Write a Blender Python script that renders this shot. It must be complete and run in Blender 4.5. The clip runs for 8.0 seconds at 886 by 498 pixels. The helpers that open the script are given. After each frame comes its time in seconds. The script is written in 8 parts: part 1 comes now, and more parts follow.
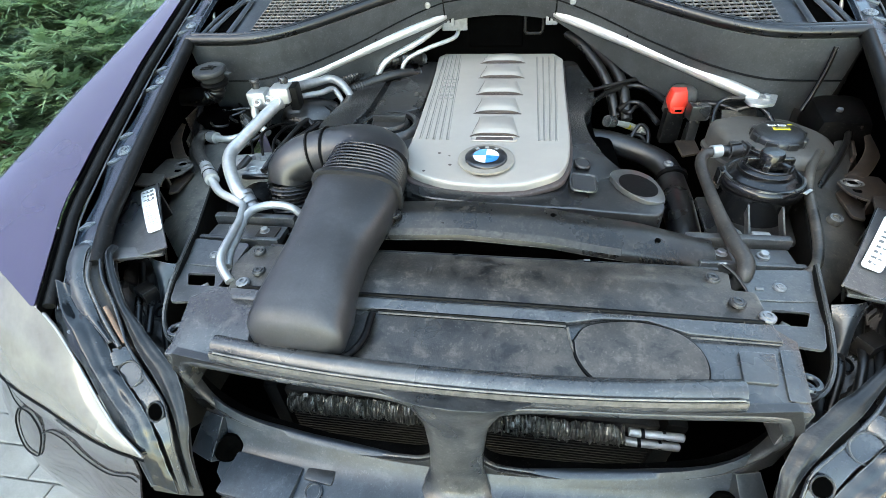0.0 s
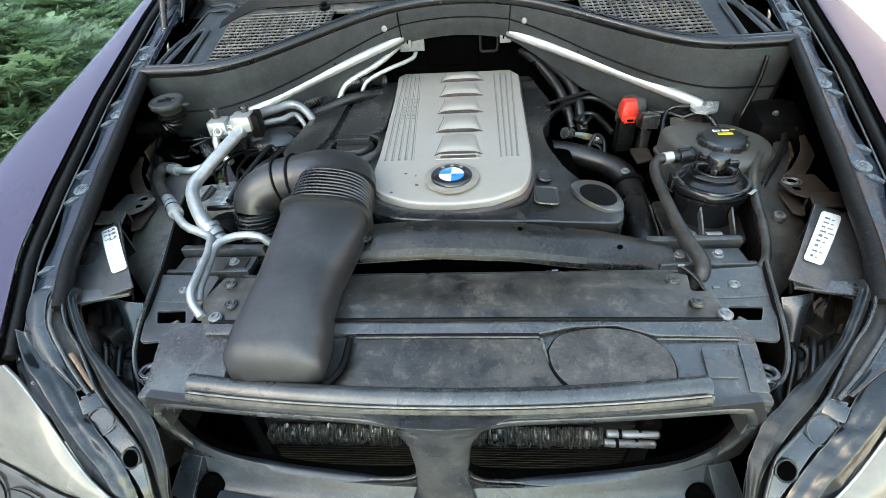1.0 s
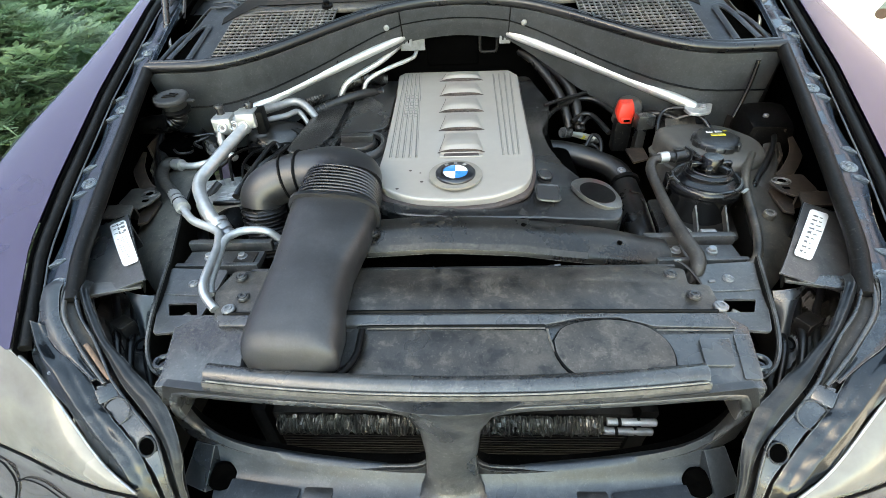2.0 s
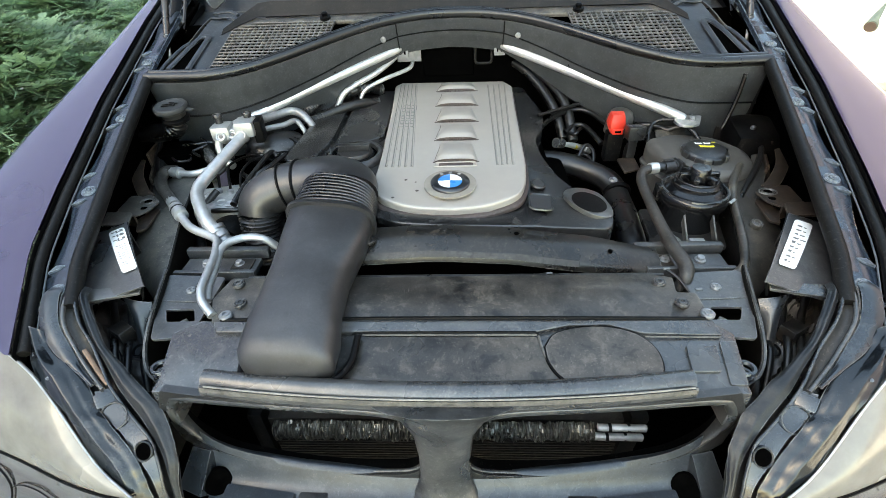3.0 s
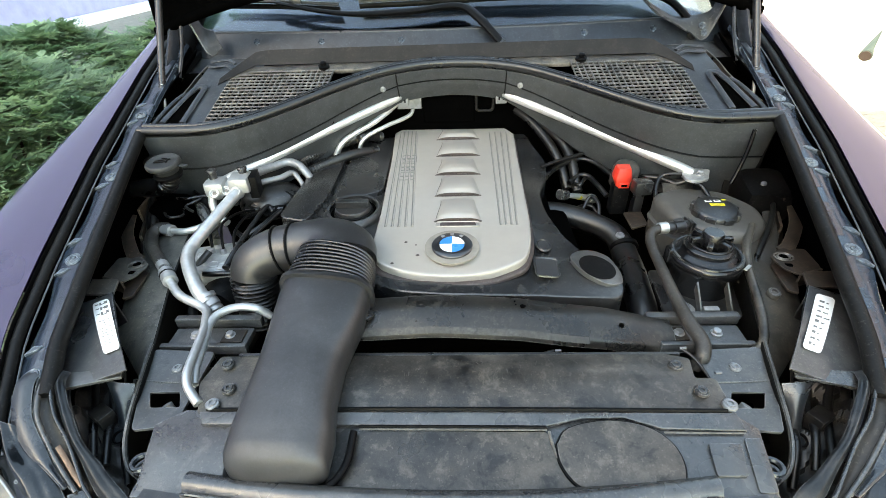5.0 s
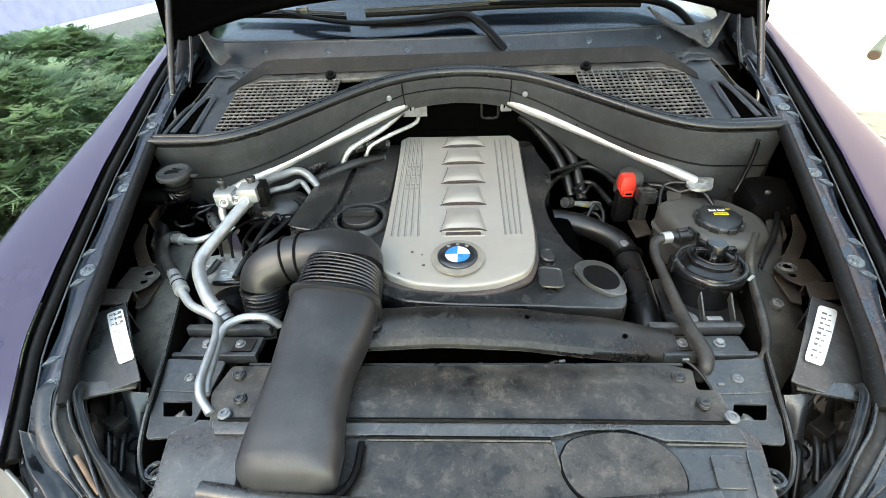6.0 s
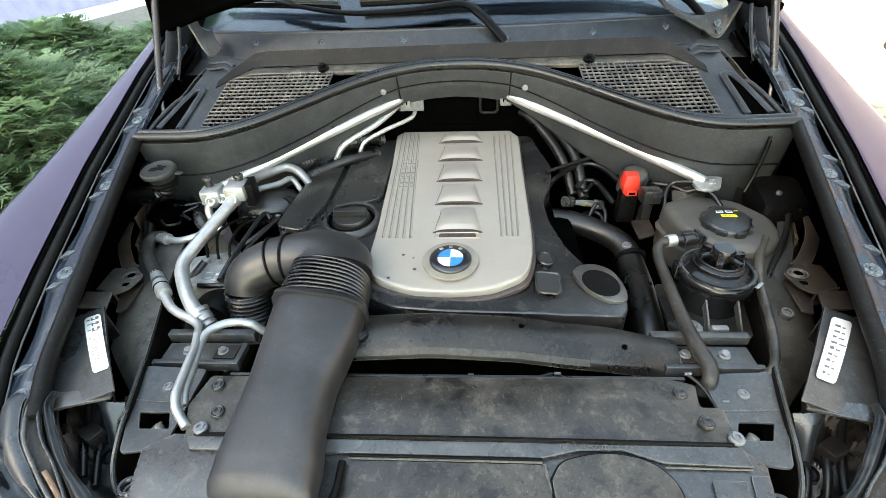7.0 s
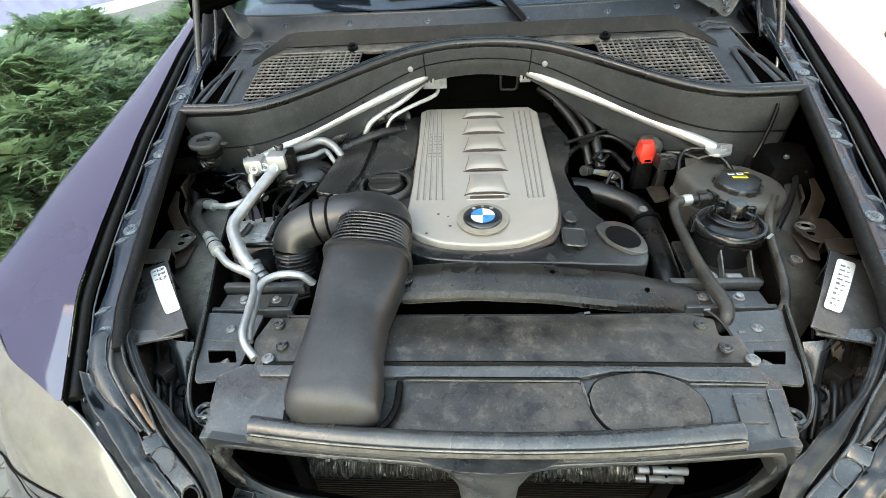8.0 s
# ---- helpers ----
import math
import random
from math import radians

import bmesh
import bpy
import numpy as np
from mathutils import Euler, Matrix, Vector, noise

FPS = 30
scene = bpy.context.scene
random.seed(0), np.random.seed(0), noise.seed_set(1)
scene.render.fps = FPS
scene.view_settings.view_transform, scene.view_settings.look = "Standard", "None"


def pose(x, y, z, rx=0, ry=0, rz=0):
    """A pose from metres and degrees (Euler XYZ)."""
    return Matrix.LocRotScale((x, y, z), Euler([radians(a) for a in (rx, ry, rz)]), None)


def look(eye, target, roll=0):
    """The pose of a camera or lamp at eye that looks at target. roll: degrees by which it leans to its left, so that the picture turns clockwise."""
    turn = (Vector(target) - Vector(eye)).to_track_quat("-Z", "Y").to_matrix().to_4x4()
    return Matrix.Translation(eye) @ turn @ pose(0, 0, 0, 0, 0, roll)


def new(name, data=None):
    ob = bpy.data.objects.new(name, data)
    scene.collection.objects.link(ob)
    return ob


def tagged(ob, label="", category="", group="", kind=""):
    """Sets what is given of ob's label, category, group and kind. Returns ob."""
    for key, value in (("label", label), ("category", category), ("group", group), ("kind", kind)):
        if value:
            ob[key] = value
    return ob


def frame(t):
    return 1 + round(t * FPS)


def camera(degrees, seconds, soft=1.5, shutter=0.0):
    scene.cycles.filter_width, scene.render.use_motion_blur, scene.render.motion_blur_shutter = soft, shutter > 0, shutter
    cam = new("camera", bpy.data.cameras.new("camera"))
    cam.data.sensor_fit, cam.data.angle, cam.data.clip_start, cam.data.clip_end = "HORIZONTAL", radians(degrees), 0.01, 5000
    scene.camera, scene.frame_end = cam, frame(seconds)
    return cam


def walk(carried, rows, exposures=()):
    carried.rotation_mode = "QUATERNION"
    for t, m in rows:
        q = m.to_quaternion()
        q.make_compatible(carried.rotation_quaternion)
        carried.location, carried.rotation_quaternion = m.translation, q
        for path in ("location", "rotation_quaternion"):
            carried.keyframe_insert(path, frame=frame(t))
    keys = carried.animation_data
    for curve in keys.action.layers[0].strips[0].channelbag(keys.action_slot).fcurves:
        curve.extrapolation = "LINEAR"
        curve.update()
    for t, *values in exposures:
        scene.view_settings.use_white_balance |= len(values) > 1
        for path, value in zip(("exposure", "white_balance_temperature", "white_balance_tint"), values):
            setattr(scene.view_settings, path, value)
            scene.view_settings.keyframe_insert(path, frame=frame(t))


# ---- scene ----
cam = camera(88.4, 8.0, 0.5)
PATH = [
    (0, (0.057, 0.09, 1.404), (-0.226, 1.626, 0.154), -3.6),
    (0.2, (0.043, 0.092, 1.418), (-0.198, 1.65, 0.188), -3.7),
    (0.5, (0.054, 0.095, 1.426), (-0.147, 1.675, 0.215), -4.2),
    (1, (0.057, 0.087, 1.424), (-0.1, 1.665, 0.206), -4.5),
    (1.5, (0.047, 0.087, 1.427), (-0.091, 1.664, 0.205), -4.3),
    (1.7, (0.036, 0.078, 1.43), (-0.092, 1.654, 0.206), -3.9),
    (2.8, (0.023, 0.049, 1.443), (-0.054, 1.64, 0.233), -2.0),
    (3, (0.032, 0.051, 1.445), (-0.06, 1.648, 0.245), -2.6),
    (3.5, (0.03, 0.08, 1.452), (-0.061, 1.694, 0.274), -3.1),
    (4, (0.024, 0.121, 1.465), (-0.061, 1.748, 0.305), -3.3),
    (4.5, (0.024, 0.133, 1.471), (-0.059, 1.774, 0.33), -2.8),
    (5, (0.026, 0.143, 1.5), (-0.061, 1.785, 0.363), -2.5),
    (5.2, (0.024, 0.141, 1.535), (-0.069, 1.79, 0.406), -2.5),
    (6.3, (0.028, 0.151, 1.525), (-0.084, 1.781, 0.371), -3.0),
    (6.5, (0.039, 0.172, 1.53), (-0.076, 1.794, 0.366), -2.9),
    (7, (0.05, 0.194, 1.521), (-0.084, 1.809, 0.35), -3.2),
    (7.2, (0.025, 0.185, 1.518), (-0.112, 1.804, 0.351), -3.1),
    (7.5, (-0.015, 0.168, 1.513), (-0.149, 1.783, 0.341), -2.9),
    (7.7, (-0.02, 0.145, 1.509), (-0.157, 1.756, 0.333), -3.2),
    (8, (-0.015, 0.083, 1.499), (-0.152, 1.692, 0.321), -3.7),
]
walk(cam, [(t, look(eye, target, roll)) for t, eye, target, roll in PATH], [(0.0, 3.56, 8200, 1), (1.0, 3.38, 8700, 1), (1.5, 3.41, 8900, 2), (3.5, 3.29, 9150, 3), (5.0, 3.42, 9500, 3), (8.0, 3.45, 10200, 3)])


# ---- light ----
world = bpy.data.worlds.new("sky")
scene.world = world
world.use_nodes = True
sky = world.node_tree.nodes.new("ShaderNodeTexSky")
sky.sky_type, sky.sun_disc = "NISHITA", False
sky.sun_elevation, sky.sun_rotation = radians(28.5), radians(230)
sky.air_density, sky.dust_density, sky.ozone_density = 1.0, 0.8, 1.0
world.node_tree.links.new(sky.outputs[0], world.node_tree.nodes["Background"].inputs[0])
world.node_tree.nodes["Background"].inputs[1].default_value = 0.15
sun = new("sun", bpy.data.lights.new("sun", "SUN"))
sun.data.energy, sun.data.angle, sun.data.color = 2.4, radians(0.6), (1.0, 0.95, 0.87)
sun.matrix_world = look((-6.73, -4.65, 4.77), (0, 1, 0))


# ---- materials ----
def mat(name, col, rough=0.5, metal=0.0, var=0.25, scale=25.0, dust=0.0, dustcol=(0.085, 0.08, 0.072), bump=0.15, bscale=500.0, coat=0.0, spec=0.5, stretch=(1, 1, 1), speck=None, edge=0.0, edgecol=(0.21, 0.21, 0.205), blotch=0.0, grain=0.15):
    speck = dust * 0.9 if speck is None else speck
    m = bpy.data.materials.new(name)
    m.use_nodes = True
    nt = m.node_tree
    n, l = nt.nodes, nt.links
    p = n["Principled BSDF"]
    tc = n.new("ShaderNodeTexCoord")
    mp = n.new("ShaderNodeMapping")
    mp.inputs["Scale"].default_value = stretch
    l.new(tc.outputs["Object"], mp.inputs[0])

    def noise_node(s, detail=5.0, rgh=0.6):
        t = n.new("ShaderNodeTexNoise")
        t.inputs["Scale"].default_value, t.inputs["Detail"].default_value, t.inputs["Roughness"].default_value = s, detail, rgh
        l.new(mp.outputs[0], t.inputs["Vector"])
        return t

    def remap(src, a, b, c, d):
        r = n.new("ShaderNodeMapRange")
        for i, v in enumerate((a, b, c, d)):
            r.inputs[i + 1].default_value = v
        l.new(src, r.inputs[0])
        return r.outputs[0]

    big, mid, fine = noise_node(scale * 0.3), noise_node(scale * 2.0), noise_node(bscale, 3.0)
    mix = n.new("ShaderNodeMix")
    mix.data_type, mix.blend_type = "RGBA", "MIX"
    mix.inputs[6].default_value = (*[c * (1 - var) for c in col], 1)
    mix.inputs[7].default_value = (*[min(1, c * (1 + var)) for c in col], 1)
    l.new(remap(mid.outputs[0], 0.3, 0.7, 0, 1), mix.inputs[0])
    out = mix.outputs[2]
    if dust > 0:
        dm = n.new("ShaderNodeMix")
        dm.data_type = "RGBA"
        dm.inputs[7].default_value = (*dustcol, 1)
        mul = n.new("ShaderNodeMath")
        mul.operation = "MULTIPLY"
        l.new(remap(big.outputs[0], 0.42, 0.68, 0.15 * dust, dust), mul.inputs[0])
        l.new(remap(mid.outputs[0], 0.3, 0.75, 0.35, 1.0), mul.inputs[1])
        l.new(mul.outputs[0], dm.inputs[0])
        l.new(out, dm.inputs[6])
        out = dm.outputs[2]
    if speck > 0:
        grit = noise_node(170.0, 4.0, 0.75)
        patch = n.new("ShaderNodeMath")
        patch.operation = "MULTIPLY"
        l.new(remap(grit.outputs[0], 0.585, 0.64, 0.0, 1.0), patch.inputs[0])
        l.new(remap(big.outputs[0], 0.35, 0.65, 0.1, speck), patch.inputs[1])
        sm2 = n.new("ShaderNodeMix")
        sm2.data_type = "RGBA"
        sm2.inputs[7].default_value = (*[min(1, c * 2.6) for c in dustcol], 1)
        l.new(patch.outputs[0], sm2.inputs[0])
        l.new(out, sm2.inputs[6])
        out = sm2.outputs[2]
        smear = noise_node(scale * 3.5, 8.0, 0.75)
        smear.inputs["Distortion"].default_value = 0.3
        sm3 = n.new("ShaderNodeMix")
        sm3.data_type = "RGBA"
        sm3.inputs[7].default_value = (*[min(1, c * 1.5) for c in dustcol], 1)
        l.new(remap(smear.outputs[0], 0.52, 0.64, 0.0, 0.3 * speck), sm3.inputs[0])
        l.new(out, sm3.inputs[6])
        out = sm3.outputs[2]
    if blotch > 0:
        # grease stains and dried, pale water marks
        st = noise_node(24.0, 9.0, 0.68)
        st.inputs["Distortion"].default_value = 0.25
        for a, b, tint, k in ((0.535, 0.62, [c * 0.4 for c in col], blotch), (0.455, 0.36, [min(1, c * 1.25) for c in dustcol], blotch * 0.55)):
            bm = n.new("ShaderNodeMix")
            bm.data_type = "RGBA"
            bm.inputs[7].default_value = (*tint, 1)
            l.new(remap(st.outputs[0], a, b, 0.0, k), bm.inputs[0])
            l.new(out, bm.inputs[6])
            out = bm.outputs[2]
    if edge > 0:
        bev, geo, dot = n.new("ShaderNodeBevel"), n.new("ShaderNodeNewGeometry"), n.new("ShaderNodeVectorMath")
        bev.samples = 4
        bev.inputs["Radius"].default_value = 0.0028
        dot.operation = "DOT_PRODUCT"
        l.new(bev.outputs[0], dot.inputs[0])
        l.new(geo.outputs["Normal"], dot.inputs[1])
        em, ex = n.new("ShaderNodeMath"), n.new("ShaderNodeMix")
        em.operation = "MULTIPLY"
        ex.data_type = "RGBA"
        l.new(remap(dot.outputs["Value"], 0.985, 0.88, 0.0, edge), em.inputs[0])
        l.new(remap(mid.outputs[0], 0.36, 0.6, 0.0, 1.0), em.inputs[1])
        l.new(em.outputs[0], ex.inputs[0])
        l.new(out, ex.inputs[6])
        ex.inputs[7].default_value = (*edgecol, 1)
        out = ex.outputs[2]
    if dust > 0 and grain > 0:
        gn, sc = noise_node(300.0, 3.0, 0.7), n.new("ShaderNodeVectorMath")
        sc.operation = "SCALE"
        l.new(out, sc.inputs[0])
        l.new(remap(gn.outputs[0], 0.34, 0.66, 1 - grain, 1 + grain), sc.inputs["Scale"])
        out = sc.outputs[0]
    l.new(out, p.inputs["Base Color"])
    l.new(remap(big.outputs[0], 0.3, 0.7, max(0.02, rough - 0.1), min(1, rough + 0.12)), p.inputs["Roughness"])
    p.inputs["Metallic"].default_value = metal
    p.inputs["Specular IOR Level"].default_value = spec
    p.inputs["Coat Weight"].default_value = coat
    p.inputs["Coat Roughness"].default_value = 0.04
    if bump > 0:
        b = n.new("ShaderNodeBump")
        b.inputs["Strength"].default_value, b.inputs["Distance"].default_value = bump, 0.001
        l.new(fine.outputs[0], b.inputs["Height"])
        l.new(b.outputs[0], p.inputs["Normal"])
    return m


M = {}
M["plastic"] = mat("black_plastic", (0.008, 0.0082, 0.0088), 0.3, dust=0.2, bump=0.25, edge=0.35, spec=0.7)
M["plastic_dusty"] = mat("dusty_black_plastic", (0.0165, 0.0155, 0.0145), 0.35, dust=0.95, dustcol=(0.125, 0.108, 0.086), scale=14, bump=0.4, speck=0.2, edge=0.6, spec=0.55, blotch=0.85)
M["plastic_grey"] = mat("weathered_grey_plastic", (0.028, 0.0295, 0.0305), 0.27, dust=0.5, dustcol=(0.14, 0.13, 0.113), scale=9, bump=0.2, speck=0.08, edge=0.8, spec=0.9, blotch=0.35)
M["carrier_grey"] = mat("glossy_grey_plastic", (0.011, 0.015, 0.0195), 0.26, dust=0.2, dustcol=(0.065, 0.07, 0.07), scale=20, bump=0.2, bscale=220, edge=0.7, speck=0.06, spec=0.75, blotch=0.35)
M["roll_plastic"] = mat("dusty_rolled_plastic", (0.0055, 0.0072, 0.009), 0.36, dust=0.22, dustcol=(0.04, 0.039, 0.035), scale=16, bump=0.5, bscale=220, speck=0.08, edge=0.6, spec=0.42, blotch=0.40)
M["brown_rubber"] = mat("dusty_brown_rubber", (0.02, 0.018, 0.015), 0.5, dust=0.5, dustcol=(0.07, 0.058, 0.045), scale=30)
M["bare"] = mat("bare_bright_edge", (0.26, 0.245, 0.21), 0.45, var=0.5, scale=40, dust=0.9, dustcol=(0.08, 0.075, 0.065), grain=0.0, speck=0.0)
M["chin"] = mat("smooth_grey_plastic", (0.022, 0.029, 0.037), 0.34, dust=0.25, dustcol=(0.08, 0.085, 0.088), scale=7, bump=0.2, speck=0.15, edge=0.4, spec=0.5, blotch=0.40)
M["gritty"] = mat("gritty_worn_steel", (0.026, 0.024, 0.02), 0.45, var=0.8, scale=70, dust=0.8, dustcol=(0.012, 0.0115, 0.011), speck=0.0, bump=1.0, bscale=160)
M["scuff"] = mat("pale_scuff", (0.075, 0.071, 0.064), 0.6, var=0.6, scale=60)
M["worn"] = mat("worn_bare_edge", (0.11, 0.10, 0.085), 0.5, var=0.6, scale=40, dust=0.9, dustcol=(0.025, 0.024, 0.022))
# black plastic, kept extra dark; also draws shade in creases and holes
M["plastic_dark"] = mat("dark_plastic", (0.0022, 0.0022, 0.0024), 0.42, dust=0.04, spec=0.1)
M["duct"] = mat("duct_plastic", (0.0172, 0.0165, 0.0165), 0.4, dust=0.4, dustcol=(0.06, 0.06, 0.062), scale=7, bump=0.15, bscale=300, speck=0.06, spec=0.75, blotch=0.3)
M["cover_black"] = mat("engine_cover_plastic", (0.0118, 0.0122, 0.013), 0.26, dust=0.25, scale=10, bump=0.15, speck=0.12, edge=0.2, spec=0.75, blotch=0.45)
M["rubber"] = mat("rubber", (0.0058, 0.0058, 0.006), 0.33, dust=0.06, bump=0.3, edge=0.3, spec=0.55, blotch=0.15)
M["cable"] = mat("black_cable", (0.003, 0.003, 0.0032), 0.3, dust=0.03, bump=0.1, spec=0.5, speck=0.0)
M["cap_black"] = mat("matt_black_cap", (0.028, 0.029, 0.029), 0.5, dust=0.25, dustcol=(0.06, 0.062, 0.06), spec=0.3, bump=0.2, speck=0.0)
M["dirty_steel"] = mat("dirty_grey_steel", (0.045, 0.044, 0.041), 0.45, dust=0.5, scale=20, dustcol=(0.11, 0.095, 0.075), edge=0.7, spec=0.5, blotch=0.5)
M["seal_rubber"] = mat("seal_rubber", (0.0042, 0.004, 0.0037), 0.5, dust=0.08, spec=0.2, bump=0.3)
M["cowl"] = mat("cowl_plastic", (0.032, 0.0352, 0.0378), 0.42, dust=0.4, dustcol=(0.09, 0.094, 0.092), scale=9, bump=0.25, speck=0.2, edge=0.3, blotch=0.3)
# brown for real stains, and for shade painted in slots and under ribs
M["brown_slot"] = mat("stain_and_slot_shade", (0.06, 0.042, 0.038), 0.5, 0.1, var=0.4, scale=40, dust=0.4)
M["silver"] = mat("silver_painted_plastic", (0.382, 0.352, 0.313), 0.4, 0.3, var=0.04, scale=12, dust=0.12, dustcol=(0.3, 0.25, 0.2), bump=0.05, grain=0.0, speck=0.0)
M["stripe"] = mat("silver_stripe", (0.21, 0.205, 0.19), 0.45, 0.3, var=0.1, grain=0.0, speck=0.0)
M["alu"] = mat("brushed_aluminium", (0.66, 0.66, 0.64), 0.42, 0.75, var=0.1, dust=0.15, bump=0.15, grain=0.0, speck=0.0)
M["alu_dull"] = mat("dull_aluminium", (0.48, 0.48, 0.47), 0.5, 0.7, var=0.3, dust=0.3, grain=0.0, speck=0.0)
M["alu_pipe"] = mat("weathered_aluminium_pipe", (0.50, 0.505, 0.495), 0.38, 0.72, var=0.15, scale=30, dust=0.15, dustcol=(0.3, 0.29, 0.27), bump=0.1, grain=0.0, speck=0.0)
M["gloss_black"] = mat("glossy_black_plastic", (0.0035, 0.0035, 0.004), 0.2, dust=0.06, scale=18, bump=0.1, edge=0.4, speck=0.05, spec=0.5, grain=0.0)
M["tower"] = mat("dusty_tower_steel", (0.062, 0.062, 0.057), 0.45, 0.0, dust=0.6, scale=16, dustcol=(0.12, 0.103, 0.08), edge=0.6, speck=0.4, spec=0.5, blotch=0.80)
M["tower_brown"] = mat("brown_tower_steel", (0.03, 0.029, 0.026), 0.45, 0.0, dust=0.6, scale=16, dustcol=(0.08, 0.066, 0.05), edge=0.6, speck=0.3, spec=0.5, blotch=0.8)
M["alu_grey"] = mat("grey_aluminium", (0.26, 0.265, 0.27), 0.42, 0.5, var=0.25, dust=0.3, grain=0.0, speck=0.0)
M["pewter"] = mat("dull_pewter", (0.16, 0.165, 0.17), 0.45, 0.5, var=0.3, dust=0.4, grain=0.0, speck=0.0)
M["screw"] = mat("dull_screw", (0.24, 0.245, 0.25), 0.4, 0.5, var=0.3, scale=80, dust=0.3, grain=0.0, speck=0.0)
M["rivet"] = mat("grey_rivet_plastic", (0.022, 0.022, 0.023), 0.35, dust=0.3, edge=0.9, edgecol=(0.12, 0.12, 0.118), speck=0.2)
M["sheet_grey"] = mat("dusty_grey_sheet", (0.036, 0.039, 0.043), 0.32, dust=0.6, dustcol=(0.10, 0.092, 0.08), scale=18, bump=0.3, bscale=250, speck=0.3, edge=0.8, spec=0.7, blotch=0.6)
M["rim_grey"] = mat("chipped_grey_rim", (0.021, 0.0235, 0.0255), 0.3, dust=0.6, dustcol=(0.105, 0.1, 0.09), scale=26, bump=0.3, bscale=180, speck=0.2, edge=1.0, edgecol=(0.19, 0.185, 0.17), spec=0.7, blotch=0.7)
M["fold_plastic"] = mat("glossy_folded_plastic", (0.006, 0.0082, 0.0105), 0.19, dust=0.18, dustcol=(0.035, 0.038, 0.04), scale=14, bump=0.4, bscale=50, speck=0.08, edge=0.8, spec=0.55, blotch=0.4)
M["housing"] = mat("dirty_housing_plastic", (0.009, 0.0085, 0.008), 0.4, dust=0.45, dustcol=(0.055, 0.045, 0.036), scale=22, bump=0.5, bscale=200, speck=0.3, edge=0.5, spec=0.5, blotch=0.5)
M["seal_gloss"] = mat("clean_black_rubber", (0.0055, 0.0055, 0.0058), 0.3, dust=0.12, dustcol=(0.03, 0.029, 0.027), scale=30, bump=0.2, spec=0.6)
M["steel"] = mat("zinc_bolt", (0.36, 0.36, 0.36), 0.4, 0.8, var=0.2, dust=0.2, grain=0.0, speck=0.0)
M["paint"] = mat("dark_purple_paint", (0.022, 0.0155, 0.052), 0.35, 0.0, var=0.04, scale=3, coat=1.0, bump=0.0, spec=0.3, grain=0.0, speck=0.0)
M["paint"].node_tree.nodes["Principled BSDF"].inputs["Coat IOR"].default_value = 1.85
# taupe base holds the reflection of warm ground; the paint itself is purple
M["bumper_paint"] = mat("bumper_ground_tint", (0.105, 0.09, 0.085), 0.24, 0.55, var=0.05, scale=3, coat=1.0, bump=0.0, spec=0.5, grain=0.0, speck=0.0)
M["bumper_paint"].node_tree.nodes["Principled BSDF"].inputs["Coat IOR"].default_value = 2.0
M["flange"] = mat("painted_flange", (0.013, 0.0205, 0.031), 0.22, 0.0, var=0.35, dust=0.12, dustcol=(0.06, 0.085, 0.11), scale=30, coat=0.0, bump=0.12, bscale=200, spec=0.8, edge=0.9, edgecol=(0.17, 0.2, 0.23), blotch=0.2, speck=0.05)
M["dusty_hose"] = mat("dusty_grey_hose", (0.022, 0.020, 0.018), 0.45, dust=0.7, scale=30, dustcol=(0.08, 0.07, 0.058), speck=0.4, bump=0.4, blotch=0.4)
M["cup"] = mat("pale_bolt_cup", (0.055, 0.07, 0.085), 0.35, 0.2, var=0.6, scale=120, edge=0.9, edgecol=(0.3, 0.34, 0.37), grain=0.0, speck=0.0)
M["body_dull"] = mat("dusty_painted_steel", (0.034, 0.034, 0.033), 0.34, 0.0, dust=0.6, scale=12, dustcol=(0.085, 0.078, 0.068), edge=0.7, speck=0.3, spec=0.6, blotch=0.60)
# dirty steel, base cut to near-black to put shade on recessed walls
M["wall_dark"] = mat("shaded_dirty_steel", (0.004, 0.0038, 0.0035), 0.5, dust=0.3, scale=20, dustcol=(0.02, 0.016, 0.012), spec=0.12)
M["rust"] = mat("brown_dirty_steel", (0.014, 0.0105, 0.008), 0.55, 0.1, dust=0.65, scale=22, dustcol=(0.062, 0.040, 0.026), edge=0.8, edgecol=(0.15, 0.12, 0.09), blotch=0.60)
M["beam"] = mat("crossmember_steel", (0.0105, 0.0102, 0.0098), 0.27, 0.0, dust=0.3, scale=24, dustcol=(0.065, 0.056, 0.045), speck=0.2, edge=0.9, spec=0.45, blotch=0.60)
# beige base paints the pale ground that the clear lens would mirror
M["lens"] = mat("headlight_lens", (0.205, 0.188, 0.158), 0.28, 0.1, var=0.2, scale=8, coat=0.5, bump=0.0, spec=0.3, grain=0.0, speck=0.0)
M["white"] = mat("white_label", (0.8, 0.8, 0.78), 0.5, var=0.05, dust=0.1, grain=0.0, speck=0.0)
M["ink"] = mat("label_ink", (0.13, 0.13, 0.13), 0.6, var=0.1, grain=0.0, speck=0.0)
M["red"] = mat("red_plastic", (0.62, 0.035, 0.02), 0.4, var=0.1, grain=0.0, speck=0.0)
M["yellow"] = mat("yellow_sticker", (0.75, 0.6, 0.03), 0.5, var=0.05, grain=0.0, speck=0.0)
M["blue"] = mat("emblem_blue", (0.02, 0.22, 0.62), 0.2, var=0.02, coat=1.0, bump=0, grain=0.0, speck=0.0)
M["emblem_white"] = mat("emblem_white", (0.8, 0.8, 0.8), 0.2, var=0.02, coat=1.0, bump=0, grain=0.0, speck=0.0)
